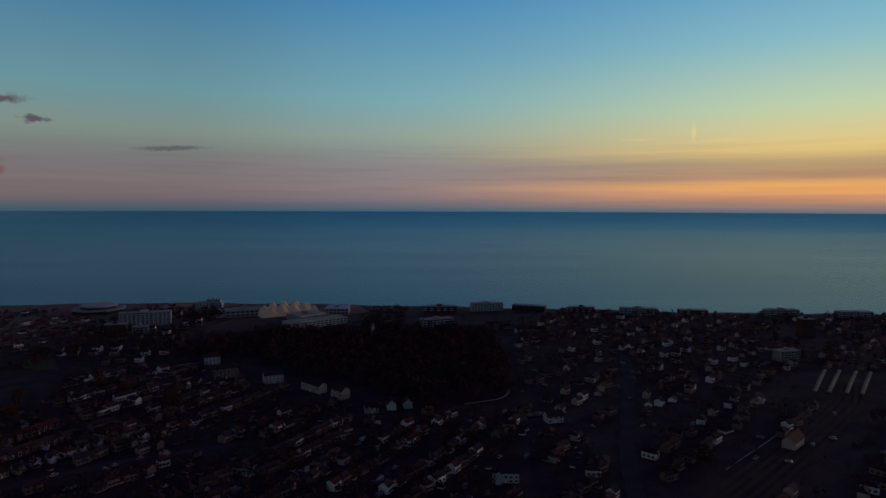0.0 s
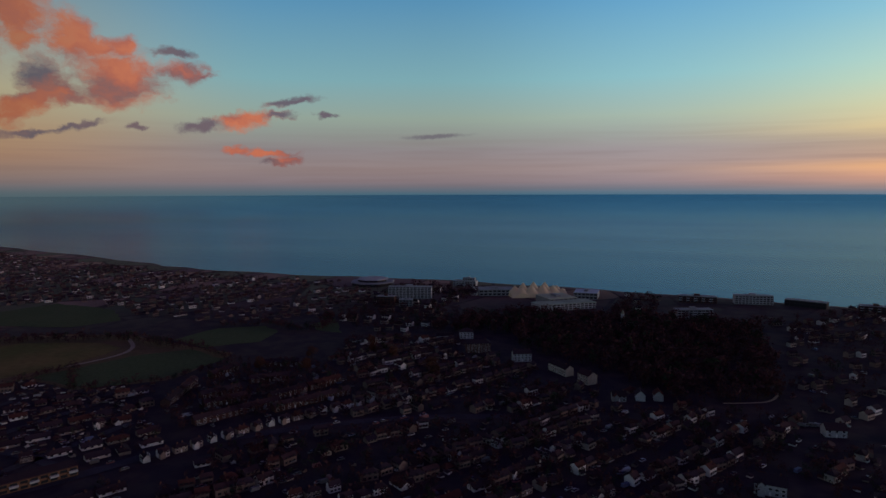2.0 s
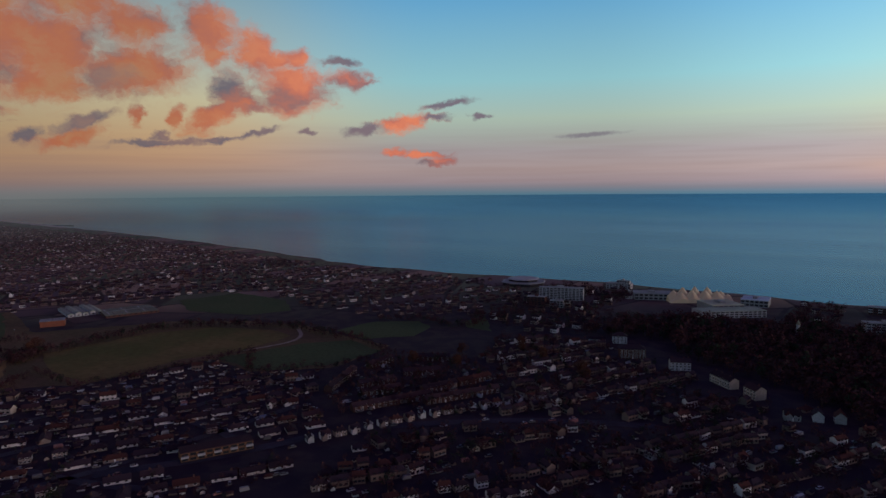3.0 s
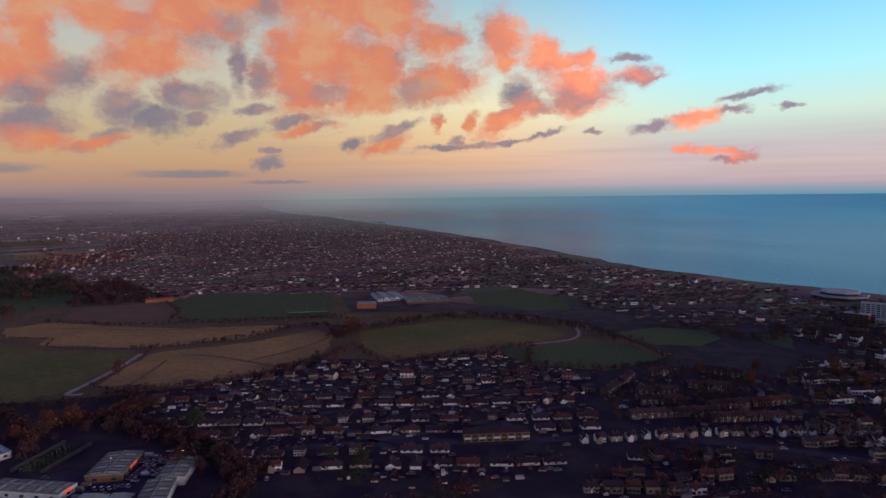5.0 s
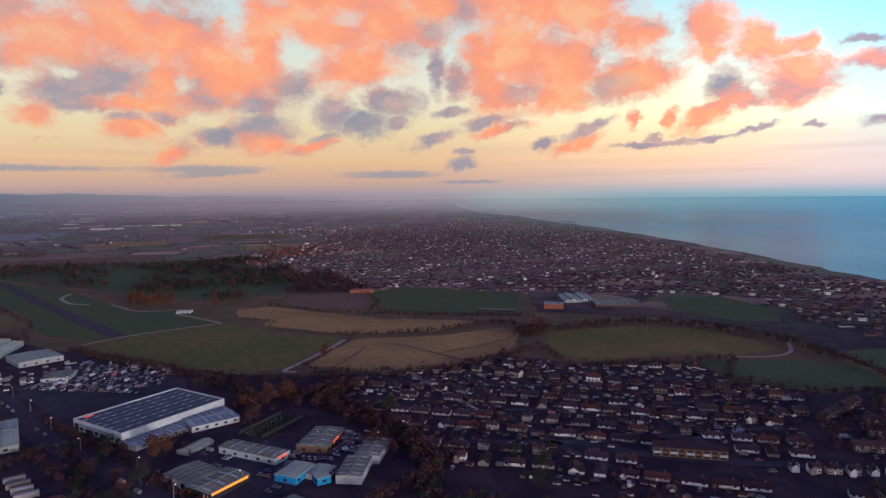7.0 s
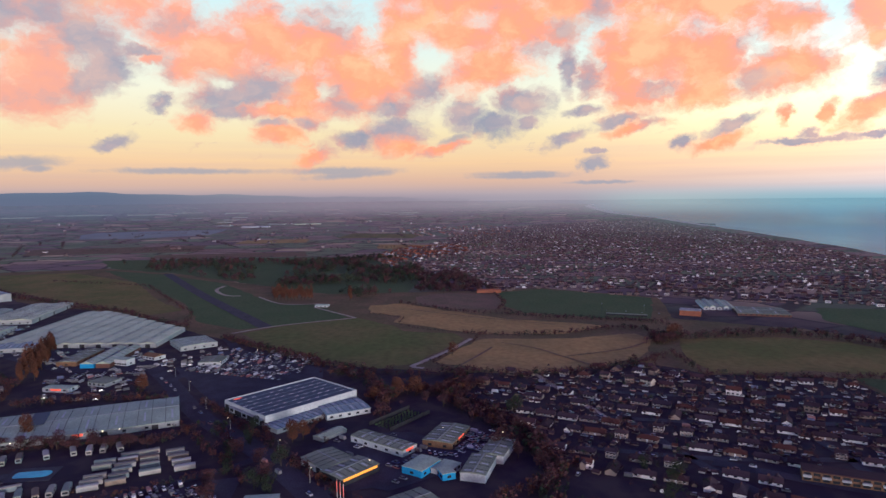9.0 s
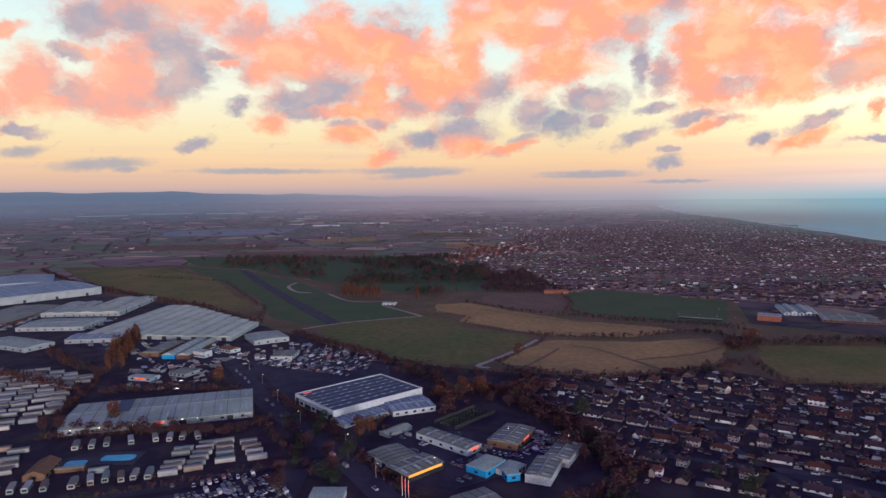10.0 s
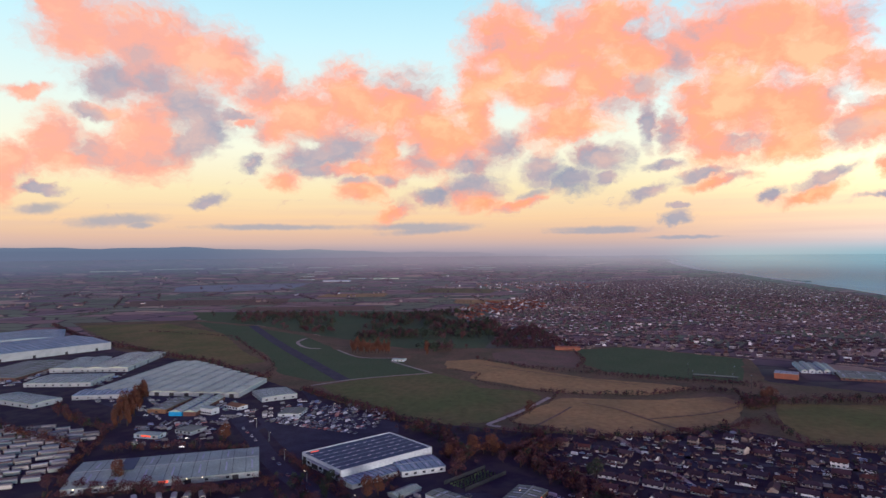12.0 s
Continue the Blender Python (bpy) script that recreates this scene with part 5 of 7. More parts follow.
for line, gap, wide, h0, h1 in (([(-285, -25), (-360, -78), (-432, -135), (-470, -165)], 3.2, 4, 2.5, 7), ([(-330, -95), (-390, -140), (-450, -190), (-520, -238)], 3.0, 4, 2, 6), ([(-430, -30), (-480, -30), (-520, -50), (-545, -80)], 2.2, 9, 4, 10),
                                ([(-345, 70), (-400, 50), (-450, 20), (-500, 20)], 2.0, 8, 4, 10), ([(-372, -285), (-400, -160), (-420, -150)], 2.0, 4, 2, 6), ([(-300, 30), (-320, 60), (-345, 80)], 2.0, 7, 4, 9),
                                ([(-385, -60), (-410, -75), (-440, -70)], 2.5, 3, 2, 5), ([(-560, -90), (-600, -110), (-650, -180), (-690, -215)], 2.5, 6, 3, 7), ([(-292, -215), (-318, -160), (-345, -115)], 2.5, 3, 2, 5),
                                ([(-465, -300), (-480, -250), (-468, -185)], 2.2, 5, 3, 8), ([(-520, -330), (-545, -380), (-600, -440)], 3, 8, 4, 9), ([(-470, -320), (-500, -400), (-540, -480), (-600, -560)], 3, 8, 4, 10),
                                ([(-880, -330), (-860, -410), (-940, -520), (-1000, -640)], 4, 5, 3, 7), ([(-545, 20), (-575, 5), (-640, 45), (-690, 60)], 3, 2, 1.5, 4), ([(-660, 150), (-610, 215), (-560, 180), (-535, 110)], 3, 4, 2, 5)):
    spots += [p for p in along(line, gap, wide, h0, h1, (0, 0, 0, 0, 0, 1, 2)) if notbuilt(p[0], p[1])]
wood("hedgerows", "dark bare hedgerows and brookside scrub", spots, TREEMATS, "hedge", 30)
spots = []
for poly, n, h0, h1 in ((ESTATE, 800, 1.6, 6), (BRICKS, 260, 3, 10), (OLD_TOWN, 1900, 2, 9), (WEST_TOWN, 1700, 5, 11), (SEAFRONT_TOWN, 500, 5, 11)):
    spots += scatter(poly, n, h0, h1, (0, 0, 0, 0, 1, 0), lambda x, y: clear(x, y))
wood("garden_trees", "bare garden trees between the houses", spots, TREEMATS, dense=30)
spots = scatter(FELPHAM, 7000, 5, 11, (0, 0, 0, 1), notbuilt)
for _ in range(210):
    x, y, a = rng.uniform(-4500, -1500), rng.uniform(-2300, 500), rng.choice((0.2, 1.7, 0.5, 1.3))
    if not inside(x, y, FELPHAM):
        l = rng.uniform(80, 260)
        spots += along([(x, y), (x + l * math.cos(a), y + l * math.sin(a))], 9, 5, 5, 11, (0, 0, 1))
wood("suburb_trees", "trees among suburb houses and far fields", spots, [M_TWIG_HAZED, M_EVERGREEN, M_RUST], dense=14)


# ---- retail park and industry ----
def plan(p0, p1, p2, p3):
    """Centre, length, width and turn of the rectangle that suits four ground corners best."""
    q = [Vector(p) for p in (p0, p1, p2, p3)]
    a, b = (q[1] - q[0] + q[2] - q[3]) / 2, (q[3] - q[0] + q[2] - q[1]) / 2
    c = (q[0] + q[1] + q[2] + q[3]) / 4
    return c, a.length, b.length, math.degrees(math.atan2(a.y, a.x))


def one_box(x0, x1, y0, y1, z0, z1):
    bm = bmesh.new()
    box(bm, x0, x1, y0, y1, z0, z1)
    return bm


def ridge_roof(bm, L, y0, y1, h, rise, over=0.3, t=0.25):
    """A double-pitched sheet roof along x between two eaves."""
    m = (y0 + y1) / 2
    for s, e in ((y0, -over), (y1, over)):
        v = [bm.verts.new(q) for q in ((-L / 2 - over, m, h + rise), (L / 2 + over, m, h + rise), (L / 2 + over, s + e, h), (-L / 2 - over, s + e, h))]
        w = [bm.verts.new(q.co - Vector((0, 0, t))) for q in v]
        bm.faces.new(v)
        bm.faces.new(w[::-1])
        for i in range(4):
            bm.faces.new((v[i], w[i], w[(i + 1) % 4], v[(i + 1) % 4]))
    for x in (-L / 2, L / 2):
        bm.faces.new([bm.verts.new(q) for q in ((x, y0, h - 0.1), (x, y1, h - 0.1), (x, m, h + rise - 0.1))])


def hall(label, corners, h, roofmat, wallmat, name="warehouse", category="building", bays=1, rise=1.4, rib=7.0, doors=0, windows=0, parapet=False, group="", sign=None, turn_along=True):
    """A shed or shop: walls, one or more pitched roof bays with standing ribs, doors and windows."""
    c, L, W, turn = plan(*corners)
    h, rise = (h * 0.78, rise * 0.75) if h < 10 else (h * 0.88, rise)
    if turn_along and W > L:
        L, W, turn = W, L, turn + 90
    ob = thing(name, label, category, group)
    ob.matrix_basis = pose(c.x, c.y, lift(c.x, c.y), 0, 0, turn)
    BUILT.append([tuple(Vector(p) + (Vector(p) - c).normalized() * 4) for p in corners])
    part("wall", one_box(-L / 2, L / 2, -W / 2, W / 2, 0, h - 0.05), wallmat, ob)
    w = W / bays
    for i in range(bays):
        y0 = -W / 2 + i * w
        bm = bmesh.new()
        ridge_roof(bm, L, y0, y0 + w, h, rise, 0.3 if not parapet else -0.1)
        part("roof", bm, roofmat, ob)
        if rib:
            ribs = bmesh.new()
            for s in (y0, y0 + w):
                bar(ribs, (0, s, h + 0.13), (0, y0 + w / 2, h + rise + 0.13), 0.22, 0.14)
            me = as_mesh("roof_rib", ribs, M_DARK)
            n = max(2, int(L / rib))
            for j in range(1, n):
                part("roof_rib", me, None, ob).location.x = -L / 2 + L * j / n
            ridge = bmesh.new()
            bar(ridge, (-L / 2, y0 + w / 2, h + rise + 0.18), (L / 2, y0 + w / 2, h + rise + 0.18), 0.5, 0.16)
            part("ridge_cap", ridge, M_CLADGREY, ob)
            light = as_mesh("rooflight", one_box(-0.6, 0.6, -w * 0.14, w * 0.14, -0.03, 0.05), M_CLAD)
            for j in range(0, n if L > 25 else 0, 2):
                for s in (-1, 1):
                    q = part("rooflight", light, None, ob)
                    q.matrix_local = pose(-L / 2 + L * (j + 0.5) / n, y0 + w / 2 + s * w * 0.25, h + rise / 2 + 0.09, -s * math.degrees(math.atan2(rise, w / 2)), 0, 0)
    if parapet:
        for x0, x1, y0, y1 in ((-L / 2, L / 2, -W / 2, -W / 2 + 0.4), (-L / 2, L / 2, W / 2 - 0.4, W / 2), (-L / 2, -L / 2 + 0.4, -W / 2 + 0.4, W / 2 - 0.4), (L / 2 - 0.4, L / 2, -W / 2 + 0.4, W / 2 - 0.4)):
            part("parapet", one_box(x0, x1, y0, y1, h - 0.05, h + rise * 0.75), wallmat, ob)
    # fronts towards the open side, where the camera flies
    inv = Matrix.Rotation(-radians(turn), 2)
    eye = inv @ (-c)
    sy = -1 if eye.y < 0 else 1
    sx = -1 if eye.x < 0 else 1
    door = as_mesh("roller_door", one_box(-2.0, 2.0, -0.06, 0.06, 0, min(4.2, h - 1)), M_DARK)
    pane = as_mesh("window", one_box(-1.1, 1.1, -0.06, 0.06, 0, 1.4), M_GLASS)
    for i in range(doors):
        part("roller_door", door, None, ob).location = (L * ((i + 0.5) / doors - 0.5), sy * W / 2, 0)
    for i in range(windows):
        part("window", pane, None, ob).location = (L * ((i + 0.5) / windows - 0.5), sy * W / 2, min(1.2, h - 2))
    nx = max(1, int(W / 9))
    for i in range(nx if windows or doors else 0):
        q = part("window", pane, None, ob)
        q.matrix_local = pose(sx * L / 2, W * ((i + 0.5) / nx - 0.5), min(1.2, h - 2), 0, 0, 90)
    if sign:
        smat, sl, slabel, face = sign
        if face == "side":
            part("sign", one_box(-L * sl / 2, L * sl / 2, sy * W / 2 - 0.12, sy * W / 2 + 0.12, h - 1.7, h - 0.3), smat, ob, slabel)
        else:
            part("sign", one_box(sx * L / 2 - 0.12, sx * L / 2 + 0.12, -W * sl / 2, W * sl / 2, h - 1.7, h - 0.3), smat, ob, slabel)
    return ob, L, W, sx, sy


def supermarket():
    c, L, W, turn = plan((-450, -140), (-509, -89), (-465, -52), (-414, -109))
    ob = thing("supermarket", "white supermarket with a solar-panelled roof and glazed front", "shop")
    ob.matrix_basis = pose(c.x, c.y, 0, 0, 0, turn)
    BUILT.append([(-445, -150), (-520, -88), (-462, -42), (-395, -95)])
    h = 7.0
    part("wall", one_box(-L / 2, L / 2, -W / 2, W / 2, 0, h), M_CLAD, ob)
    part("roof", one_box(-L / 2 + 0.6, L / 2 - 0.6, -W / 2 + 0.6, W / 2 - 0.6, h, h + 0.15), M_ROOFBLUE, ob, "blue-grey sheet roof")
    for x0, x1, y0, y1 in ((-L / 2, L / 2, -W / 2, -W / 2 + 0.5), (-L / 2, L / 2, W / 2 - 0.5, W / 2), (-L / 2, -L / 2 + 0.5, -W / 2 + 0.5, W / 2 - 0.5), (L / 2 - 0.5, L / 2, -W / 2 + 0.5, W / 2 - 0.5)):
        part("parapet", one_box(x0, x1, y0, y1, h, h + 0.9), M_CLAD, ob)
    nx, ny = 20, 7
    cw, ch = (L - 3) / nx, (W - 3) / ny
    bm = one_box(-cw / 2 + 0.06, cw / 2 - 0.06, -ch * 0.42, ch * 0.42, 0, 0.12)
    me = as_mesh("solar_panel", bm, M_SOLAR)
    strip_me = as_mesh("rooflight", one_box(-cw * 0.42, cw * 0.42, -0.4, 0.4, 0, 0.14), M_FRAME)
    for j in range(ny):
        for i in range(nx):
            x, y = -L / 2 + 1.5 + cw * (i + 0.5), -W / 2 + 1.5 + ch * (j + 0.5)
            part("solar_panel", me, None, ob).location = (x, y, h + 0.32)
            if j and i % 2 == 0 and (i * 7 + j * 3) % 5:
                part("rooflight", strip_me, None, ob, "white rooflight strip").location = (x, y - ch / 2, h + 0.3)
    # dark glazed front with white framed panels, towards the main road
    inv = Matrix.Rotation(-radians(turn), 2)
    eye = inv @ (Vector((-430, -170)) - c)
    s = -1 if eye.x < 0 else 1
    part("shop_front", one_box(s * L / 2 - 0.1, s * L / 2 + 0.15, -W * 0.48, W * 0.48, 0.2, 5.4), M_DARK, ob, "dark glazed shop front")
    for i in range(3):
        y = W * (i / 2 - 0.5) * 0.62
        panel = part("poster_panel", one_box(s * (L / 2 + 0.02) - 0.2, s * (L / 2 + 0.02) + 0.2, y - 3.6, y + 3.6, 0.9, 5.2), M_CLAD, ob, "white framed panel")
        part("window", one_box(s * (L / 2 + 0.05) - 0.22, s * (L / 2 + 0.05) + 0.22, y - 2.2, y + 2.2, 1.7, 4.2), M_GLASS, panel)
    part("canopy", one_box(s * L / 2 - 0.5 if s < 0 else L / 2, s * L / 2 + (0.5 if s > 0 else 0) + (0 if s > 0 else -3), -W * 0.5, W * 0.3, 5.6, 5.9), M_CLADGREY, ob)
    part("sign", one_box(-L * 0.44, -L * 0.36, W / 2 - 5, W / 2 - 3.4, h + 0.6, h + 0.8), M_REDSIGN, ob, "small red sign")


supermarket()
hall("grey flat-roofed service wing of the supermarket", [(-415, -107), (-446, -77), (-436, -66), (-400, -96)], 4, M_ROOFBLUE, M_CLADGREY, "service_wing", rise=0.6, rib=4, windows=4)
hall("grey shed with a shallow blue-grey roof", [(-450, -76), (-462, -52), (-440, -38), (-424, -70)], 5, M_ROOFBLUE, M_CLAD, "shed", rise=0.8, rib=4, windows=5)
hall("white and grey tyre shop with a ribbed roof", [(-352, -69), (-335, -53), (-353, -43), (-370, -58)], 5.8, M_ROOFGREY, M_CLAD, "shop", rise=1.0, rib=4, doors=2)
hall("dark shop with a lit amber fascia and ribbed roof", [(-333, -53), (-320, -40), (-346, -31), (-357, -44)], 5.8, M_ROOFGREY, M_DARK, "shop", rise=1.0, rib=4, sign=(M_ORANGE, 0.9, "lit amber fascia sign", "side"), doors=3)
hall("white retail shed with a red sign and ribbed roof", [(-390, -44), (-399, -36), (-368, -9), (-357, -17)], 5.5, M_ROOFGREY, M_CLAD, "shop", rise=0.9, rib=5, windows=5, sign=(M_REDSIGN, 0.5, "red lettered sign board", "end"))
hall("brown timber-clad store with a grey ribbed roof", [(-380, -3), (-405, 11), (-399, 26), (-367, 15)], 5.5, M_ROOFGREY, M_WOOD, "shop", rise=1.0, rib=3.5, windows=5, sign=(M_REDSIGN, 0.3, "small orange-red sign", "side"))
hall("bright blue shop with a pale flat roof", [(-341, -14), (-354, -3), (-348, 7), (-331, -3)], 5.5, M_ROOFPALE, M_BLUE, "shop", rise=0.5, rib=0, windows=3)
hall("low white link building between shops", [(-338, 2), (-350, 9), (-344, 19), (-333, 11)], 4.2, M_ROOFPALE, M_CLAD, "shop", rise=0.4, rib=0, windows=3)
hall("small bright blue entrance block", [(-329, 8), (-337, 5), (-340, 12), (-331, 15)], 5.0, M_ROOFPALE, M_BLUE, "shop", rise=0.3, rib=0, windows=2)
hall("long white retail shed with a grey ribbed roof", [(-330, 15), (-326, 28), (-348, 41), (-353, 28)], 6, M_ROOFGREY, M_CLAD, "shop", rise=0.9, rib=4.5, windows=0)
hall("white retail shed with a grey ribbed roof", [(-354, 28), (-349, 41), (-371, 54), (-377, 41)], 6.4, M_ROOFGREY, M_CLAD, "shop", rise=0.9, rib=4.5, windows=0)
hall("pale shop with a ribbed grey roof", [(-304, -20), (-314, -3), (-299, 6), (-286, -9)], 5, M_ROOFGREY, M_CLADGREY, "shop", rise=1, rib=4)
hall("white flat-roofed shop unit", [(-309, -92), (-310, -75), (-295, -71), (-294, -87)], 5, M_ROOFPALE, M_CLAD, "shop", rise=0.5, rib=0)
hall("long glasshouse with a white frame", [(-393, -71), (-409, -57), (-402, -53), (-386, -64)], 2.8, M_ROOFPALE, M_CLADGREY, "glasshouse", rise=1.4, rib=1.6)
# long retail hall behind the caravans
long_hall, LL, LW, lsx, lsy = hall("long retail hall with a pale stained sheet roof", [(-384, -278), (-441, -297), (-462, -182), (-415, -161)], 5.2, M_ROOFPALE, M_CLADGREY, "retail_hall", rise=2.2, rib=8, doors=4, windows=9)
part("solar_panel", one_box(LL * 0.18, LL * 0.26, -LW * 0.38, LW * 0.1, 5.9, 6.1), M_SOLAR, long_hall, "dark solar panel bank")
part("sign", one_box(-3, 3, lsy * LW / 2 - 0.2, lsy * LW / 2 + 0.2, 2.0, 3.6), M_REDSIGN, long_hall, "lit red sign")
for q in (-0.2, -0.12, 0.14, 0.3, 0.44):
    part("wall_lamp", one_box(LL * q - 0.4, LL * q + 0.4, lsy * LW / 2 - 0.3, lsy * LW / 2 + 0.3, 3.3, 3.6), M_LAMP, long_hall)
# ridged factory with many parallel bays
fac = thing("factory", "large cream-roofed factory of parallel ridged bays", "factory")
fac.matrix_basis = pose(-656, -442, 0, 0, 0, 0)
BUILT.append([(-640, -455), (-870, -480), (-860, -415), (-725, -270), (-640, -265)])
n_bay = 10
for i in range(n_bay):
    f = i / n_bay
    y0, y1 = 168 * f, 168 * (f + 1 / n_bay)
    front = -2 + 8 * f
    back = -188 + max(0, f - 0.12) * 145
    m = (front + back) / 2
    bm = one_box(back, front, y0 + 0.02, y1 - 0.02, 0, 4.6)
    part("wall", bm, M_CLADGREY, fac)
    bm = bmesh.new()
    ridge_roof(bm, front - back, y0, y1, 4.7, 1.1, 0.0)
    bm.transform(pose(m, 0, 0))
    part("roof", bm, M_CREAM, fac)
    for j in range(4):
        x = back + (front - back) * (j + 0.5) / 4
        part("rooflight", one_box(x - 5, x + 5, (y0 + y1) / 2 - 5.4, (y0 + y1) / 2 - 3.6, 5.0, 5.5), M_ROOFPALE, fac)
    part("gutter", one_box(back, front, y0 - 0.5, y0 + 0.5, 4.6, 4.9), M_ROOFPALE, fac)
    part("roller_door", one_box(front - 0.1, front + 0.1, y0 + 6, y0 + 11, 0, 3.8), M_DARK, fac)
hall("huge warehouse with a pale blue-grey roof", [(-925, -830), (-1080, -720), (-955, -645), (-820, -730)], 13, M_ROOFBLUE, M_CLADGREY, rise=2.5, rib=9, doors=4)
hall("large warehouse with a pale blue-grey roof", [(-1087, -912), (-1158, -829), (-1035, -745), (-985, -838)], 12, M_ROOFBLUE, M_CLADGREY, rise=2.5, rib=9)
hall("long brick workshop with a grey roof", [(-750, -640), (-875, -640), (-815, -612), (-690, -595)], 5, M_ROOFGREY, M_BRICK, "workshop", rise=2, rib=6, windows=12)
hall("industrial unit with a pale sheet roof", [(-778, -575), (-865, -600), (-868, -552), (-780, -534)], 7, M_ROOFPALE, M_CLADGREY, rise=2, rib=6, bays=2, doors=3)
hall("industrial unit with a cream sheet roof", [(-801, -528), (-925, -550), (-899, -500), (-769, -486)], 7, M_CREAM, M_CLADGREY, rise=2, rib=6, bays=2, doors=3)
hall("low factory with a pale roof and grey walls", [(-692, -546), (-752, -551), (-748, -477), (-695, -468)], 6, M_ROOFPALE, M_CLADGREY, rise=1.6, rib=6, windows=8)
hall("white flat-roofed works building", [(-618, -523), (-646, -520), (-622, -445), (-591, -464)], 6, M_ROOFPALE, M_CLADGREY, rise=1.2, rib=6, windows=6)
hall("works building with a pale blue roof", [(-644, -448), (-674, -450), (-667, -390), (-631, -378)], 6, M_ROOFBLUE, M_CLADGREY, rise=1.2, rib=5, windows=6)
hall("white-roofed trade unit at the estate entrance", [(-664, -268), (-683, -236), (-655, -212), (-632, -239)], 6, M_ROOFPALE, M_CLADGREY, "trade_unit", rise=1, rib=5, windows=5)
for i in (0, 1):
    hall("blue-fronted trade shed with a pale pitched roof", [(-574, -309 + 14 * i), (-640, -310 + 14 * i), (-638, -298 + 14 * i), (-572, -297 + 14 * i)], 5.5, M_ROOFPALE, M_BLUE if i == 0 else M_BRICK, "trade_shed", rise=2.6, rib=8, group="twin trade sheds")
hall("low trade shed with a grey roof", [(-585, -336), (-633, -331), (-630, -318), (-577, -315)], 5.5, M_ROOFGREY, M_WOOD, "trade_shed", rise=1.2, rib=6, windows=5)
hall("small white two-storey office block", [(-583, -284), (-592, -280), (-588, -267), (-578, -270)], 7.5, M_ROOFPALE, M_CLAD, "office", rise=0.4, rib=0, windows=5)
hall("petrol station kiosk with a flat grey roof", [(-517, -276), (-534, -268), (-530, -252), (-515, -256)], 4, M_ROOFGREY, M_CLADGREY, "kiosk", rise=0.3, rib=0, windows=4)
hall("roadside cafe with white and red walls", [(-503, -302), (-513, -300), (-511, -278), (-501, -279)], 4, M_ROOFPALE, M_CLAD, "cafe", rise=0.5, rib=0, windows=3, sign=(M_REDSIGN, 0.4, "red panel", "side"))
hall("grey-roofed retail unit beside the car park", [(-574, -206), (-598, -204), (-597, -186), (-574, -184)], 4.5, M_ROOFGREY, M_CLAD, "trade_unit", rise=0.8, rib=5, windows=4)
hall("white roadside pub with a brown roof", [(-603, -268), (-614, -262), (-608, -246), (-598, -252)], 4.5, M_WOOD, M_CLAD, "pub", rise=2.8, rib=0, windows=4)
hall("low red brick yard building", [(-452, -410), (-462, -404), (-455, -385), (-445, -390)], 5, M_ROOFGREY, M_BRICK, "house", rise=2.4, rib=0, windows=4)
hall("airfield hut with a pale roof", [(-880, -152), (-892, -150), (-890, -133), (-878, -135)], 3.2, M_ROOFPALE, M_CLAD, "hut", rise=1.4, rib=0, windows=3)
hall("row of pale farm sheds on the plain", [(-3330, -940), (-3370, -940), (-3370, -800), (-3330, -800)], 5, M_CLAD, M_CLAD, "polytunnel", rise=4, rib=0)
for i in range(14):
    a = rng.uniform(-1700, 200)
    x = rng.uniform(-4500, -3300)
    hall("far pale glasshouse block on the plain", [(x, a), (x - 30, a), (x - 30, a + rng.uniform(60, 150)), (x, a + 90)], 5, M_ROOFGREY, M_CLADGREY, "glasshouse", rise=2, rib=0, group="far glasshouses")

for r, a, long in ((4330, 124.0, 260), (4380, 119.5, 300), (4350, 114.5, 240), (4410, 111.0, 170), (4360, 107.0, 150), (4430, 103.5, 130), (4250, 92.0, 110), (3600, 101.5, 150)):
    x, y = -r * math.sin(radians(a)), r * math.cos(radians(a))
    ux, uy = math.cos(radians(a)), math.sin(radians(a))
    hall("long white glasshouse far off on the plain", [(x, y), (x + ux * long, y + uy * long), (x + ux * long - 20, y + uy * long), (x - 20, y)], 6, M_ROOFPALE, M_ROOFPALE, "glasshouse", rise=2, rib=0, group="far glasshouses")
groyne = thing("groyne", "dark rock breakwater at the river mouth", "breakwater")
groyne.matrix_basis = pose(-3200, 1385, 0)
bm = bmesh.new()
for i in range(36):
    tube(bm, -120 + 5.6 * i + rng.uniform(-1, 1), 0.0012 * (5.6 * i) ** 2 + rng.uniform(-2, 2), -4, rng.uniform(1.5, 3.0), 4.2, 2.4, 6)
part("rocks", bm, M_DARK, groyne)

# garden-centre yard: fence, plant rows
yard = thing("garden_yard", "fenced garden-centre yard with rows of green plants", "yard")
yard.matrix_basis = pose(-425, -18, 0, 0, 0, 142)
for i in range(5):
    for j in range(11):
        bm = bmesh.new()
        for _ in range(7):
            x, y = rng.uniform(-1.1, 1.1), rng.uniform(-0.6, 0.6)
            tube(bm, x, y, 0, rng.uniform(0.5, 1.5), 0.35, 0.08, 5)
        part("plant_bed", bm, M_GRASS_DARK, yard).location = (-17 + 3.3 * j, -6 + 3 * i, 0)
for sx in range(12):
    for sy in (-9, 9):
        part("fence_panel", one_box(-21 + 3.5 * sx, -21 + 3.5 * sx + 3.4, sy - 0.05, sy + 0.05, 0, 2.6), M_DARK, yard)

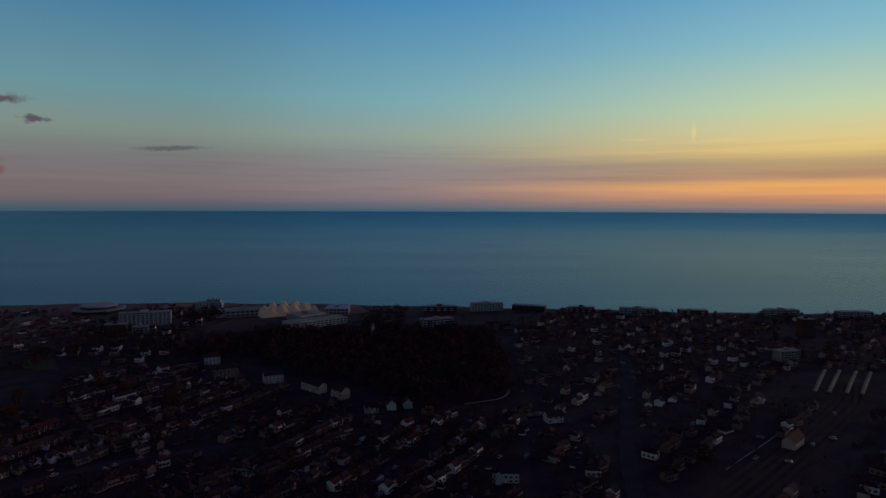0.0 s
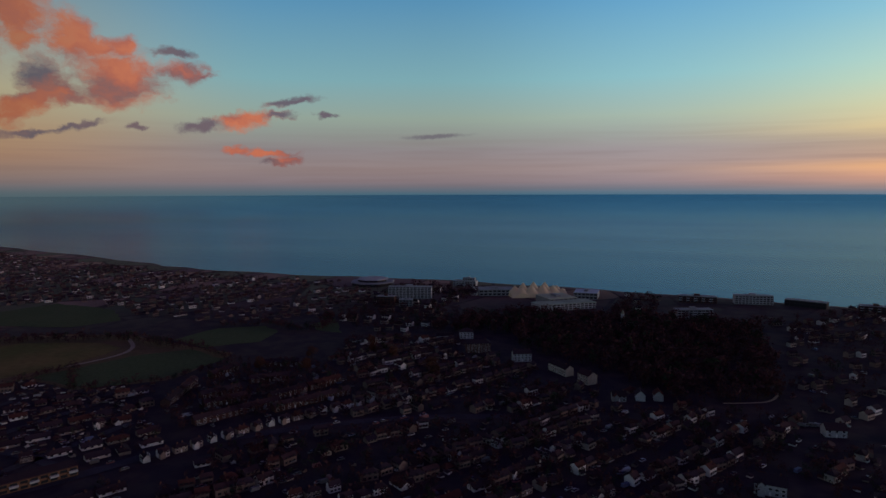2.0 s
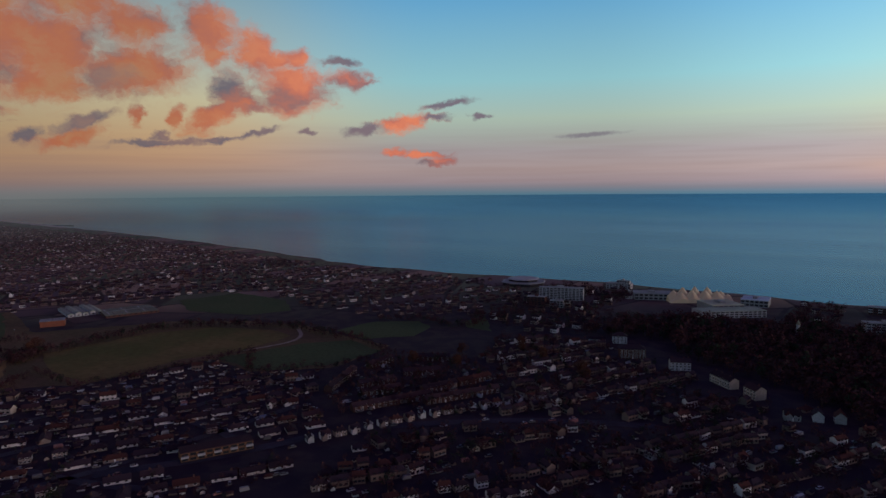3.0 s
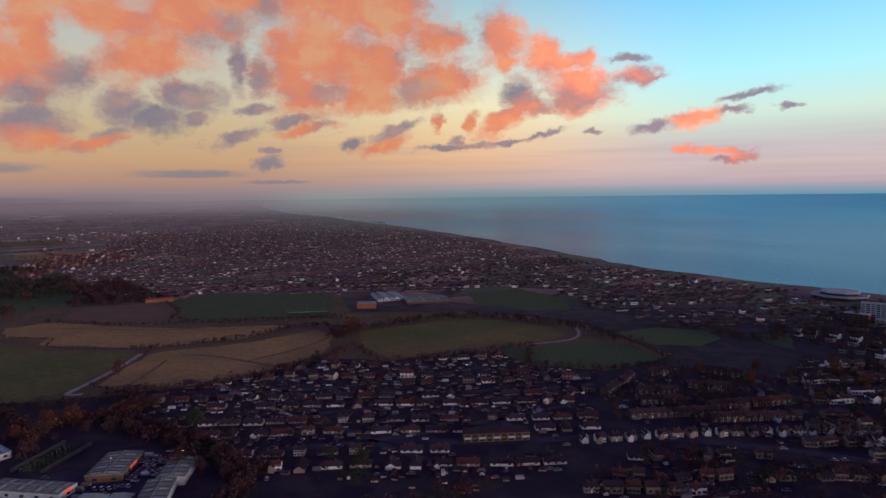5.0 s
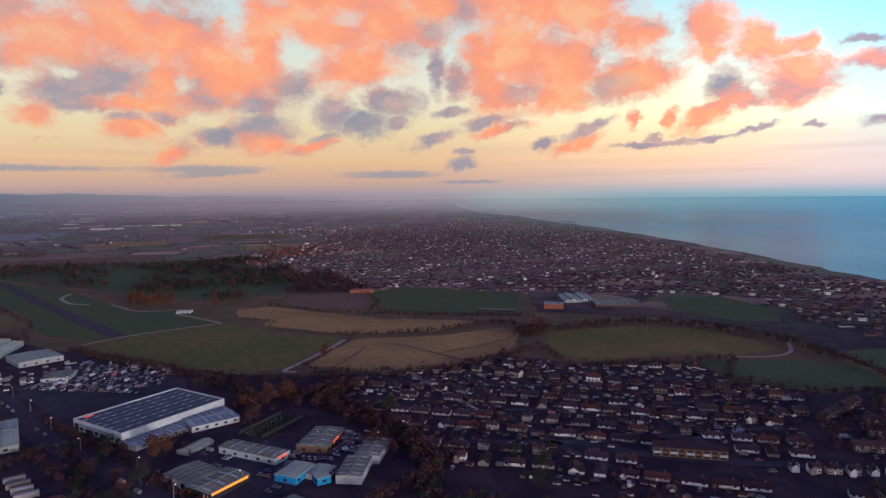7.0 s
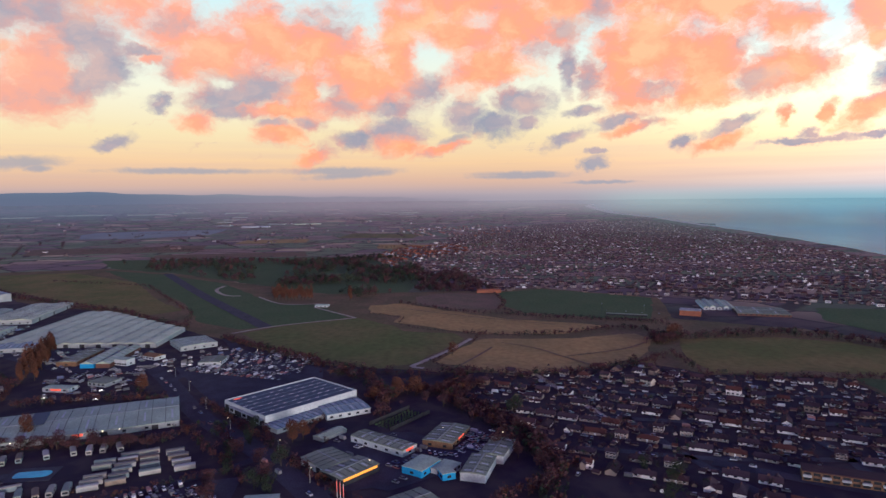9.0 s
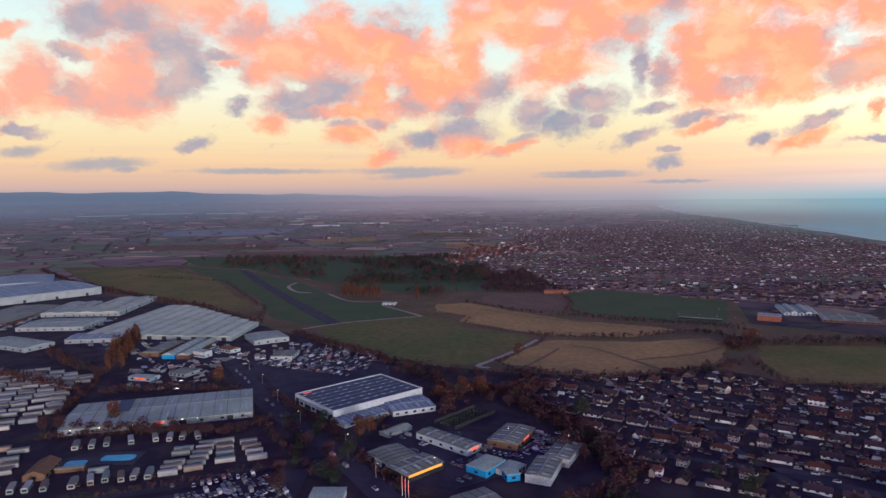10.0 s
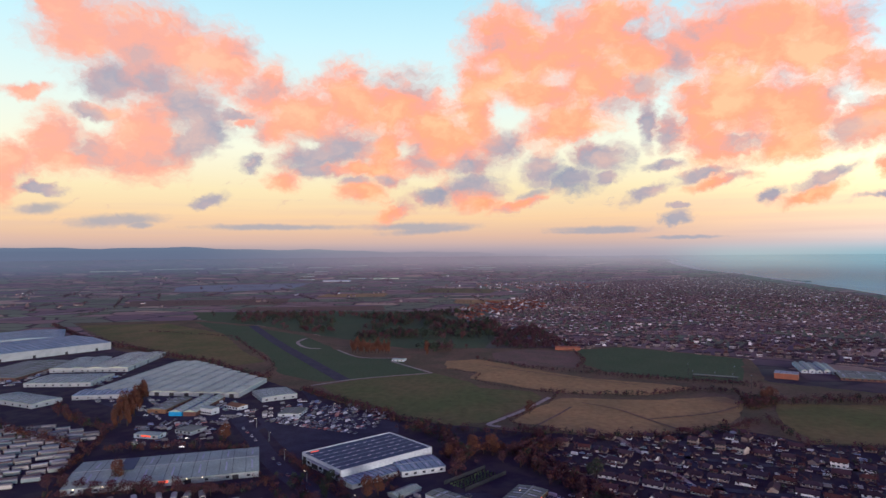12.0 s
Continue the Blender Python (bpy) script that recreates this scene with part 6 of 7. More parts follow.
# striped flag poles at the road junction
for i in range(3):
    pole = thing("flag_pole", "thin white flag pole with a red banner", "pole", "flag poles")
    pole.matrix_basis = pose(-310 + 3 * i, -45 + 2 * i, 0)
    bm = bmesh.new()
    tube(bm, 0, 0, 0, 11, 0.14, 0.1)
    staff = part("pole", bm, M_FRAME, pole)
    part("banner", one_box(0.12, 1.3, -0.03, 0.03, 5, 10.5), M_REDSIGN, staff, "red banner")

# sports pitch: floodlight masts, stand
for x, y in ((-748, 214), (-739, 235), (-730, 251), (-722, 268), (-795, 222), (-778, 270)):
    mast = thing("floodlight", "tall steel floodlight mast at a pitch", "floodlight", "pitch floodlights")
    mast.matrix_basis = pose(x, y, 0)
    bm = bmesh.new()
    tube(bm, 0, 0, 0, 14, 0.2, 0.1)
    pole = part("mast", bm, M_DARK, mast)
    part("lamp_head", one_box(-0.9, 0.9, -0.2, 0.2, 13.6, 14.3), M_CLADGREY, pole)
hall("low spectator stand with a white roof", [(-792, 227), (-797, 229), (-778, 274), (-773, 272)], 2.8, M_ROOFGREY, M_DARK, "stand", rise=0.4, rib=0)

# school: stepped white roofs and an orange sports hall
SCHOOL = [(-818, 355), (-809, 393), (-863, 422), (-873, 382)]
for i in range(5):
    p = [tuple(a + (b - a) * k for a, b in zip(SCHOOL[m], SCHOOL[n])) for m, n, k in ((0, 1, i / 5), (0, 1, (i + 0.85) / 5), (3, 2, (i + 0.85) / 5), (3, 2, i / 5))]
    hall("white school block with a pale stepped roof", p, 4 + (i % 2) * 1.6, M_ROOFPALE, M_CLAD, "school_block", rise=1.5, rib=0, windows=3, group="school blocks")
hall("long low grey school building", [(-774, 382), (-757, 438), (-804, 462), (-821, 403)], 4.0, M_ROOFGREY, M_BRICK, "school_wing", rise=1.0, rib=9, windows=10)
hall("orange clay-walled sports hall", [(-781, 315), (-770, 337), (-787, 346), (-798, 324)], 8.5, M_CLADGREY, M_TERRACOTTA, "sports_hall", rise=0.8, rib=6)
# One plain orange block stands in for a row of red-roofed houses.
hall("orange block for a row of red-roofed houses at the wood's edge", [(-985, 80), (-995, 82), (-1000, 118), (-990, 118)], 5, M_TERRACOTTA, M_TERRACOTTA, "barn", rise=2.5, rib=0)


# ---- flats, hotels and seafront ----
def slab_block(label, p0, p1, depth, h, storeys, wallmat, bays, name="apartment_block", balcony=True, roofmat=None):
    """A flat-roofed block of storeys between two ground points on its landward front."""
    a, b = Vector(p0), Vector(p1)
    L, turn = (b - a).length, math.degrees(math.atan2((b - a).y, (b - a).x))
    ob = thing(name, label, "building")
    c = (a + b) / 2
    ob.matrix_basis = pose(c.x, c.y, 0, 0, 0, turn)
    BUILT.append([tuple(a), tuple(b), (b.x, b.y + depth), (a.x, a.y + depth)])
    h *= 0.85
    part("wall", one_box(-L / 2, L / 2, 0, depth, 0, h), wallmat, ob)
    part("roof", one_box(-L / 2 - 0.3, L / 2 + 0.3, -0.3, depth + 0.3, h, h + 0.5), roofmat or M_CLADGREY, ob)
    if h > 8:
        part("plant_room", one_box(-L * 0.1, L * 0.06, depth * 0.3, depth * 0.7, h + 0.5, h + 2.8), wallmat, ob)
    fh, bw = h / storeys, L / bays
    pane = as_mesh("window", one_box(-bw * 0.36, bw * 0.36, -0.08, 0.02, 0, fh * 0.55), M_GLASS)
    rail = as_mesh("balcony", one_box(-bw * 0.46, bw * 0.46, -1.2, -0.02, -0.12, 0.9), M_CLAD)
    for s in range(storeys):
        for i in range(bays):
            x = -L / 2 + bw * (i + 0.5)
            part("window", pane, None, ob).location = (x, 0, s * fh + fh * 0.28)
            if balcony and s and i % 2 == 0:
                part("balcony", rail, None, ob).location = (x, 0, s * fh)
    return ob


slab_block("white balconied slab of seaside flats", (-403, 792), (-346, 811), 13, 19, 7, M_CLAD, 12)
slab_block("dark brick flats beside the slab block", (-395, 742), (-372, 748), 12, 13, 4, M_BRICK, 5, balcony=False)
slab_block("pale grey flats beside trees", (-362, 742), (-346, 748), 12, 10, 3, M_CLADGREY, 4, balcony=False)
slab_block("white resort hall with long window bands", (-183, 772), (-123, 822), 26, 9, 3, M_CLAD, 14, "resort_building", False, M_ROOFPALE)
slab_block("low resort hall with a grey-green roof", (-180, 812), (-150, 838), 40, 11, 2, M_CLADGREY, 6, "resort_building", False, M_CREAM)
slab_block("indoor pool building with a pale blue roof", (-163, 884), (-131, 886), 34, 10, 2, M_CLADGREY, 6, "pool_building", False, M_POOLROOF)
slab_block("low grey resort hall by the sea", (-292, 858), (-246, 878), 30, 10, 2, M_CLADGREY, 8, "resort_building", False)
slab_block("white stepped hotel by the shore", (-362, 936), (-326, 940), 16, 9, 3, M_CLAD, 8, "hotel", True)
slab_block("upper white deck of the stepped hotel", (-348, 942), (-329, 944), 8, 14, 4, M_CLAD, 5, "hotel", True)
slab_block("brick and white flats on the seafront", (-27, 906), (20, 908), 14, 10, 3, M_BRICK, 10)
slab_block("pale flats with balconies behind the seafront", (-24, 782), (14, 798), 13, 13, 4, M_CLADGREY, 9)
slab_block("white seafront hotel with long balconies", (42, 918), (88, 926), 13, 13, 4, M_CLAD, 11, "hotel")
slab_block("dark seafront hall with a low roof", (101, 930), (146, 914), 14, 9, 2, M_DARK, 8, "hall", False)
slab_block("tall brick tower block of flats", (420, 742), (434, 742), 14, 24, 8, M_BRICK, 4, "tower_block", False)
slab_block("seafront flats with flat dark roofs", (180, 905), (215, 902), 13, 10, 3, M_BRICK, 8)
slab_block("seafront flats with pale walls", (250, 898), (300, 890), 13, 10, 3, M_CLADGREY, 10)
slab_block("seafront flats of dark brick", (330, 888), (368, 884), 13, 9, 3, M_BRICK, 8)
slab_block("pale seafront hotel with many balconies", (450, 884), (495, 884), 14, 10, 3, M_CLADGREY, 10, "hotel")
slab_block("pale seafront apartments with balconies", (545, 876), (590, 872), 14, 9, 3, M_CLADGREY, 10)
slab_block("white office block behind shops", (330, 618), (352, 624), 12, 12, 4, M_CLADGREY, 6, "office", False)
slab_block("white and brown parade of flats over shops", (-320, 196), (-303, 232), 10, 6.2, 2, M_WOOD, 9, "shop_parade", True, M_ROOF)

arena = thing("leisure_arena", "low white leisure arena with a pale band roof", "building")
arena.matrix_basis = pose(-488, 905, 0, 0, 0, 0)
for r0, r1, z0, z1, mt in ((34, 34, 0, 4.5, M_DARK), (37, 35, 4.5, 6.0, M_CLADGREY), (24, 24, 6.0, 9, M_DARK), (26, 23, 9, 10.5, M_CLAD)):
    bm = bmesh.new()
    tube(bm, 0, 0, z0, z1, r0, r1, 8)
    part("tier", bm, mt, arena)

# tented pavilion with many peaks, lit from inside
pav = thing("tented_pavilion", "pale glowing tent-roofed pavilion with many peaks", "pavilion")
pav.matrix_basis = pose(-216, 893, 0, 0, 0, 32)
bm = bmesh.new()
PEAKS = [(-33, 2, 17), (-26, -8, 15), (-20, 6, 21), (-11, -6, 18), (-4, 7, 22), (6, -4, 19), (13, 8, 21), (22, -3, 17), (30, 5, 15), (37, 0, 11)]
nx, ny = 76, 30
grid = {}
for i in range(nx + 1):
    for j in range(ny + 1):
        x, y = -42 + 84 * i / nx, -17 + 34 * j / ny
        edge = max(0.0, 1 - (abs(x) / 42) ** 4) * max(0.0, 1 - (abs(y) / 17) ** 4)
        z = 7 * edge
        for px, py, pz in PEAKS:
            d = math.hypot(x - px, y - py)
            z = max(z, pz * 0.86 * math.exp(-(d / 9.5) ** 1.4))
        grid[i, j] = bm.verts.new((x, y, max(z, 0.0) if edge > 0 else 0))
for i in range(nx):
    for j in range(ny):
        bm.faces.new((grid[i, j], grid[i + 1, j], grid[i + 1, j + 1], grid[i, j + 1]))
part("tent_roof", bm, M_TENT, pav, "pale beige tent fabric")
for px, py, pz in PEAKS:
    bm = bmesh.new()
    tube(bm, px, py, 0, pz * 0.88 + 0.8, 0.35, 0.2, 6)
    part("mast", bm, M_CLAD, pav)

# station: canopies, tracks
for i, (a, b) in enumerate((((296, 503), (345, 572)), ((306, 501), (357, 570)), ((319, 499), (370, 567)), ((330, 497), (381, 564)))):
    d = Vector((b[0] - a[0], b[1] - a[1]))
    can = thing("platform_canopy", "long pale glazed station platform canopy", "canopy", "station canopies")
    can.matrix_basis = pose((a[0] + b[0]) / 2, (a[1] + b[1]) / 2, 0, 0, 0, math.degrees(math.atan2(d.y, d.x)))
    L = d.length
    bm = bmesh.new()
    ridge_roof(bm, L, -1.3, 1.3, 4.6, 0.8, 0.2)
    part("roof", bm, M_ROOFGREY, can)
    for k in range(8):
        bm = bmesh.new()
        tube(bm, L * (k / 7 - 0.5) * 0.95, 0, 0, 5.4, 0.15)
        part("post", bm, M_DARK, can)
BUILT.append([(280, 490), (340, 590), (400, 570), (330, 480)])
for off in (-13, -8, -3, 3, 8):
    line = [(x + off * 0.72, y - off * 0.7) for x, y in RAIL]
    strip("railway_track", line, 2.9, 0.3 + 0.01 * off, M_RAIL, "railway track on rusty ballast", "railway")
strip("wall_line", [(174 - 12, 350 + 8), (232 - 10, 408 + 8), (299 - 14, 478)], 0.8, 1.0, M_CLADGREY, "pale trackside wall", "wall")


def villa(label, x, y, turn, L, W, h, r, wall, **kw):
    ob = make_house("villa", label, L * 0.8, W * 0.8, h * 0.8, r * 0.8, wall=wall, **kw)
    ob.matrix_basis = pose(x, y, 0, 0, 0, turn)
    return ob


villa("large white villa with tall chimneys", -145, 542, 28, 20, 11, 9, 12.5, M_CLAD, floors=3, bays=5, chimneys=(-0.4, 0.2, 0.42))
villa("white hall among park trees", -220, 606, 25, 17, 11, 9, 13, M_CLAD, floors=3, bays=4, hip=True)
villa("low white wing beside the hall", -240, 598, 25, 20, 8, 4, 6, M_CLAD, bays=5)
villa("tall red brick mansion block", -191, 558, 28, 28, 13, 11, 15, M_BRICK, floors=4, bays=7, hip=True)
villa("cream rendered crescent of terraced houses", -105, 517, -42, 30, 10, 8, 11, M_VILLA, floors=3, bays=8, chimneys=(-0.4, -0.1, 0.3))
villa("cream crescent end house with a yellow-lit gable", -80, 497, -42, 16, 11, 9, 12.5, M_VILLA, floors=3, bays=4)
villa("white gabled house in a row", -52, 462, 18, 12, 8, 5.6, 9.2, M_CLADGREY, floors=2, porch=True)
villa("white gabled house with steep roof", -38, 470, 100, 11, 8, 5.8, 9.6, M_CLAD, floors=2)
villa("white gabled house with steep roof", -26, 474, 100, 10, 8, 5.8, 9.6, M_CLADGREY, floors=2)
villa("white turreted villa in the park", -70, 726, 20, 18, 10, 7, 11, M_CLAD, floors=2, bays=4)
villa("white-ended public house by a car park", 78, 443, 15, 15, 10, 6, 10, M_CLAD, floors=2)
villa("large pale house with white gable front", 35, 345, -5, 18, 10, 7.5, 12, M_CLAD, floors=2, bays=5, porch=True)
villa("pale church hall with a long roof", 222, 398, 45, 22, 10, 6, 11, M_VILLA, floors=1, bays=6)
turret = thing("turret", "slim white turret with a pointed cap", "turret")
turret.matrix_basis = pose(-79, 721, 0)
bm = bmesh.new()
tube(bm, 0, 0, 0, 14, 2.0, 1.8, 10)
part("shaft", bm, M_CLAD, turret)
bm = bmesh.new()
tube(bm, 0, 0, 14, 19, 2.2, 0.1, 10)
part("cap", bm, M_ROOFGREY, turret)
# rows of white gabled houses that stand out in the old town
for (ax, ay), (bx, by), n in (((-286, 254), (-256, 326), 8), ((-256, 326), (-199, 422), 12), ((-110, 346), (-94, 379), 4), ((-96, 302), (-64, 379), 8), ((-126, 318), (-114, 338), 3)):
    turn = math.degrees(math.atan2(by - ay, bx - ax))
    for i in range(n):
        f = (i + 0.5) / n
        x, y = ax + (bx - ax) * f, ay + (by - ay) * f
        if i % 2:
            copy_thing(HOUSES[3], pose(x, y, 0, 0, 0, turn)).scale = (0.84, 0.86, 0.84)
        else:
            if i % 4 == 0:
                villa("white rendered house with a gable to the street", x, y, turn + 90, 6.6, 4.8, 3.7, 5.9, M_CLAD, floors=2, bays=2)
            else:
                copy_thing(HOUSES[2], pose(x, y, 0, 0, 0, turn)).scale = (0.84, 0.86, 0.84)


# ---- caravans ----
def make_caravan(name, label, L, W, porch):
    ob = thing(name, label, "caravan", "static caravans")
    bm = bmesh.new()
    n = 7
    prof = [(-W / 2, 0.5), (-W / 2, 2.7)] + [(-W / 2 * math.cos(math.pi * i / n), 2.7 + 0.55 * math.sin(math.pi * i / n)) for i in range(1, n)] + [(W / 2, 2.7), (W / 2, 0.5)]
    a = [bm.verts.new((-L / 2, y, min(z, 2.72))) for y, z in prof]
    b = [bm.verts.new((L / 2, y, min(z, 2.72))) for y, z in prof]
    bm.faces.new(a)
    bm.faces.new(b[::-1])
    for i in range(len(prof)):
        bm.faces.new((a[i], b[i], b[(i + 1) % len(prof)], a[(i + 1) % len(prof)]))
    part("body", bm, M_VAN, ob)
    bm = bmesh.new()
    top = [(-W / 2 - 0.1, 2.68)] + [(-W / 2 * math.cos(math.pi * i / n), 2.75 + 0.55 * math.sin(math.pi * i / n)) for i in range(1, n)] + [(W / 2 + 0.1, 2.68)]
    a = [bm.verts.new((-L / 2 - 0.1, y, z)) for y, z in top]
    b = [bm.verts.new((L / 2 + 0.1, y, z)) for y, z in top]
    for i in range(len(top) - 1):
        bm.faces.new((a[i], b[i], b[i + 1], a[i + 1]))
    bm.faces.new(a)
    bm.faces.new(b[::-1])
    part("roof", bm, M_VANROOF, ob)
    part("skirt", one_box(-L / 2 + 0.2, L / 2 - 0.2, -W / 2 + 0.15, W / 2 - 0.15, 0, 0.5), M_DARK, ob)
    pane = as_mesh("window", one_box(-0.7, 0.7, -0.05, 0.05, 0, 0.9), M_GLASS)
    for i in range(3):
        part("window", pane, None, ob).location = (L * (i / 2 - 0.5) * 0.7, W / 2, 1.35)
    front = as_mesh("window", one_box(-0.05, 0.05, -W * 0.36, W * 0.36, 0, 1.1), M_GLASS)
    part("window", front, None, ob).location = (L / 2, 0, 1.25)
    if porch:
        part("deck", one_box(-1.5, 2.5, W / 2, W / 2 + 1.6, 0, 0.5), M_WOOD, ob)
    return ob


VANS = [make_caravan("static_caravan", "cream static caravan with a curved roof on its pitch", 10, 3.2, False), make_caravan("static_caravan", "pale static caravan with a small timber deck", 11, 3.6, True)]
spots = []
c0, s0 = math.cos(radians(118)), math.sin(radians(118))
CV = [(-523, -450), (-530, -399), (-511, -340), (-472, -325), (-404, -303), (-372, -325), (-390, -380), (-440, -430)]
for i in range(-8, 9):
    for j in range(-14, 15):
        x, y = -450 + i * 12.4 * c0 - j * 7.4 * s0 + (j % 2) * 3, -380 + i * 12.4 * s0 + j * 7.4 * c0
        x, y = x + rng.uniform(-0.8, 0.8), y + rng.uniform(-0.8, 0.8)
        if inside(x, y, CV) and rng.random() < 0.94:
            spots.append((x, y, 118 + rng.uniform(-5, 5)))
for (ax, ay), (bx, by), n in (((-327, -176), (-360, -183), 6), ((-334, -165), (-370, -173), 6), ((-346, -152), (-374, -164), 4), ((-351, -135), (-374, -149), 4)):
    for i in range(n):
        f = i / (n - 1)
        if not (n == 6 and i == 3 and ax > -330):
            spots.append((ax + (bx - ax) * f, ay + (by - ay) * f, 113 + rng.uniform(-2, 2)))
for x, y in ((-362, -252), (-364, -243), (-368, -236), (-372, -223), (-377, -210), (-378, -201), (-381, -194), (-382, -185), (-320, -207), (-321, -199), (-324, -193), (-326, -186), (-312, -220), (-316, -213), (-308, -233), (-306, -241), (-304, -248), (-301, -256)):
    spots.append((x, y, 25 + rng.uniform(-8, 8)))
for x, y in ((-354, -293), (-352, -281), (-339, -277), (-331, -271), (-322, -268), (-328, -216)):
    spots.append((x, y, 118))
for i, (x, y, a) in enumerate(spots):
    m = pose(x, y, 0, 0, 0, a)
    if i < 2:
        VANS[i].matrix_basis = m
    else:
        copy_thing(VANS[rng.random() < 0.4], m)
for pts, label in (([(-341, -224), (-343, -207), (-355, -210), (-353, -227)], "blue outdoor swimming pool"), ([(-332, -240), (-335, -230), (-345, -234), (-344, -244)], "small blue splash pool")):
    c, L, W, turn = plan(*pts)
    pool = thing("swimming_pool", label + " with a paved edge", "pool")
    pool.matrix_basis = pose(c.x, c.y, 0, 0, 0, turn)
    part("paving", one_box(-L / 2 - 4, L / 2 + 4, -W / 2 - 3, W / 2 + 3, 0, 0.35), M_STREET, pool)
    bm = bmesh.new()
    prism(bm, smooth([(-L / 2, -W * 0.25), (-L * 0.2, -W * 0.32), (L / 2, -W * 0.3), (L / 2, W * 0.3), (-L * 0.2, W * 0.32), (-L / 2, W * 0.25)], 4, True), 0.3, 0.42)
    part("water", bm, M_POOL, pool)
    BUILT.append([(c.x - 14, c.y - 14), (c.x + 14, c.y - 14), (c.x + 14, c.y + 14), (c.x - 14, c.y + 14)])
hall("timber clubhouse with a dark pitched roof", [(-314, -250), (-318, -239), (-338, -245), (-336, -256)], 4, M_WOOD, M_WOOD, "clubhouse", rise=3.5, rib=0, windows=4)
hall("low timber bar beside the pool", [(-326, -240), (-330, -226), (-333, -227), (-329, -241)], 3, M_ROOFGREY, M_WOOD, "pool_bar", rise=0.6, rib=0)


# ---- cars ----
def make_car(label, L, W, H, van=False):
    ob = thing("van" if van else "car", label, "van" if van else "car", "parked cars")
    bm = bmesh.new()
    v = box(bm, -L / 2, L / 2, -W / 2, W / 2, 0.28, H * 0.58)
    bmesh.ops.bevel(bm, geom=bm.edges[:], offset=0.16, segments=2, affect="EDGES")
    part("body", bm, M_CAR, ob)
    bm = bmesh.new()
    x0, x1 = (-L * 0.48, L * 0.3) if van else (-L * 0.4, L * 0.22)
    t = 0.15 if van else 0.55
    lo = [(x0, -W * 0.46), (x1, -W * 0.46), (x1, W * 0.46), (x0, W * 0.46)]
    hi = [(x0 + t, -W * 0.38), (x1 - 0.75, -W * 0.38), (x1 - 0.75, W * 0.38), (x0 + t, W * 0.38)]
    a = [bm.verts.new((x, y, H * 0.56)) for x, y in lo]
    b = [bm.verts.new((x, y, H)) for x, y in hi]
    for i in range(4):
        bm.faces.new((a[i], a[(i + 1) % 4], b[(i + 1) % 4], b[i]))
    bm.faces.new(b)
    part("cabin", bm, M_CAR if van else M_GLASS, ob)
    part("car_roof", one_box(hi[0][0] + 0.05, hi[1][0] - 0.05, -W * 0.36, W * 0.36, H - 0.02, H + 0.05), M_CAR, ob)
    bm = bmesh.new()
    bmesh.ops.create_cone(bm, cap_ends=True, segments=12, radius1=0.33, radius2=0.33, depth=0.22, matrix=pose(0, 0, 0.33, 90, 0, 0))
    me = as_mesh("wheel", bm, M_RUBBER)
    for x in (-L * 0.32, L * 0.32):
        for y in (-W / 2 + 0.08, W / 2 - 0.08):
            part("wheel", me, None, ob).location = (x, y, 0)
    return ob


CARS = [make_car("parked hatchback with dark windows", 4.2, 1.8, 1.5), make_car("parked panel van with plain sides", 5.2, 2.0, 2.2, True), make_car("parked saloon car with dark windows", 4.6, 1.85, 1.42)]
spots = []
for (ax, ay), (bx, by), n, turn, gap in (((-560, -212), (-525, -120), 30, 0, 1), ((-572, -208), (-540, -115), 30, 0, 1), ((-590, -200), (-556, -108), 30, 0, 1), ((-606, -195), (-572, -100), 30, 0, 1), ((-622, -190), (-590, -98), 26, 0, 1),
                                         ((-372, 30), (-400, 42), 9, 60, 1), ((-366, 24), (-394, 34), 9, 60, 1), ((-360, 18), (-366, 0), 6, 10, 1), ((-300, -140), (-328, -120), 10, 60, 1), ((-292, -130), (-318, -108), 10, 60, 1), ((-312, -160), (-330, -128), 10, 30, 1),
                                         ((-606, -290), (-640, -300), 12, 90, 1), ((-655, -330), (-640, -380), 14, 0, 1), ((-560, -250), (-600, -235), 12, 70, 1), ((-300, -20), (-290, 10), 10, 0, 1), ((-590, -340), (-560, -310), 10, 40, 1),
                                         ((-310, -55), (-430, -150), 9, 38, 0), ((-440, -155), (-540, -225), 9, 34, 0), ((-760, -505), (-700, -455), 16, 45, 1), ((60, 452), (90, 462), 12, 0, 1), ((300, 600), (350, 640), 16, 0, 1), ((-345, -2), (-338, -8), 3, 40, 1)):
    for i in range(n):
        if rng.random() < 0.72:
            f = (i + 0.5) / n
            spots.append((ax + (bx - ax) * f + rng.uniform(-0.4, 0.4), ay + (by - ay) * f + rng.uniform(-0.4, 0.4), turn + rng.choice((0, 180)) + rng.uniform(-4, 4) - 20 * (gap == 1 and turn == 0)))
for x, y, turn, kind in NEAR[::2]:
    a = radians(turn - 90)
    spots.append((x + 10 * math.cos(a) + rng.uniform(-3, 3), y + 10 * math.sin(a) + rng.uniform(-3, 3), turn + rng.choice((0, 90))))
made = 0
near_cars, rest_cars = spots[:160], spots[160:]
for x, y, a in near_cars:
    if any(inside(x, y, p) for p in BUILT[16:]):
        continue
    m = pose(x, y, 0.35, 0, 0, a)
    if made < 3:
        CARS[made].matrix_basis = m
    else:
        copy_thing(CARS[rng.choices((0, 1, 2), (6, 2, 4))[0]], m)
    made += 1



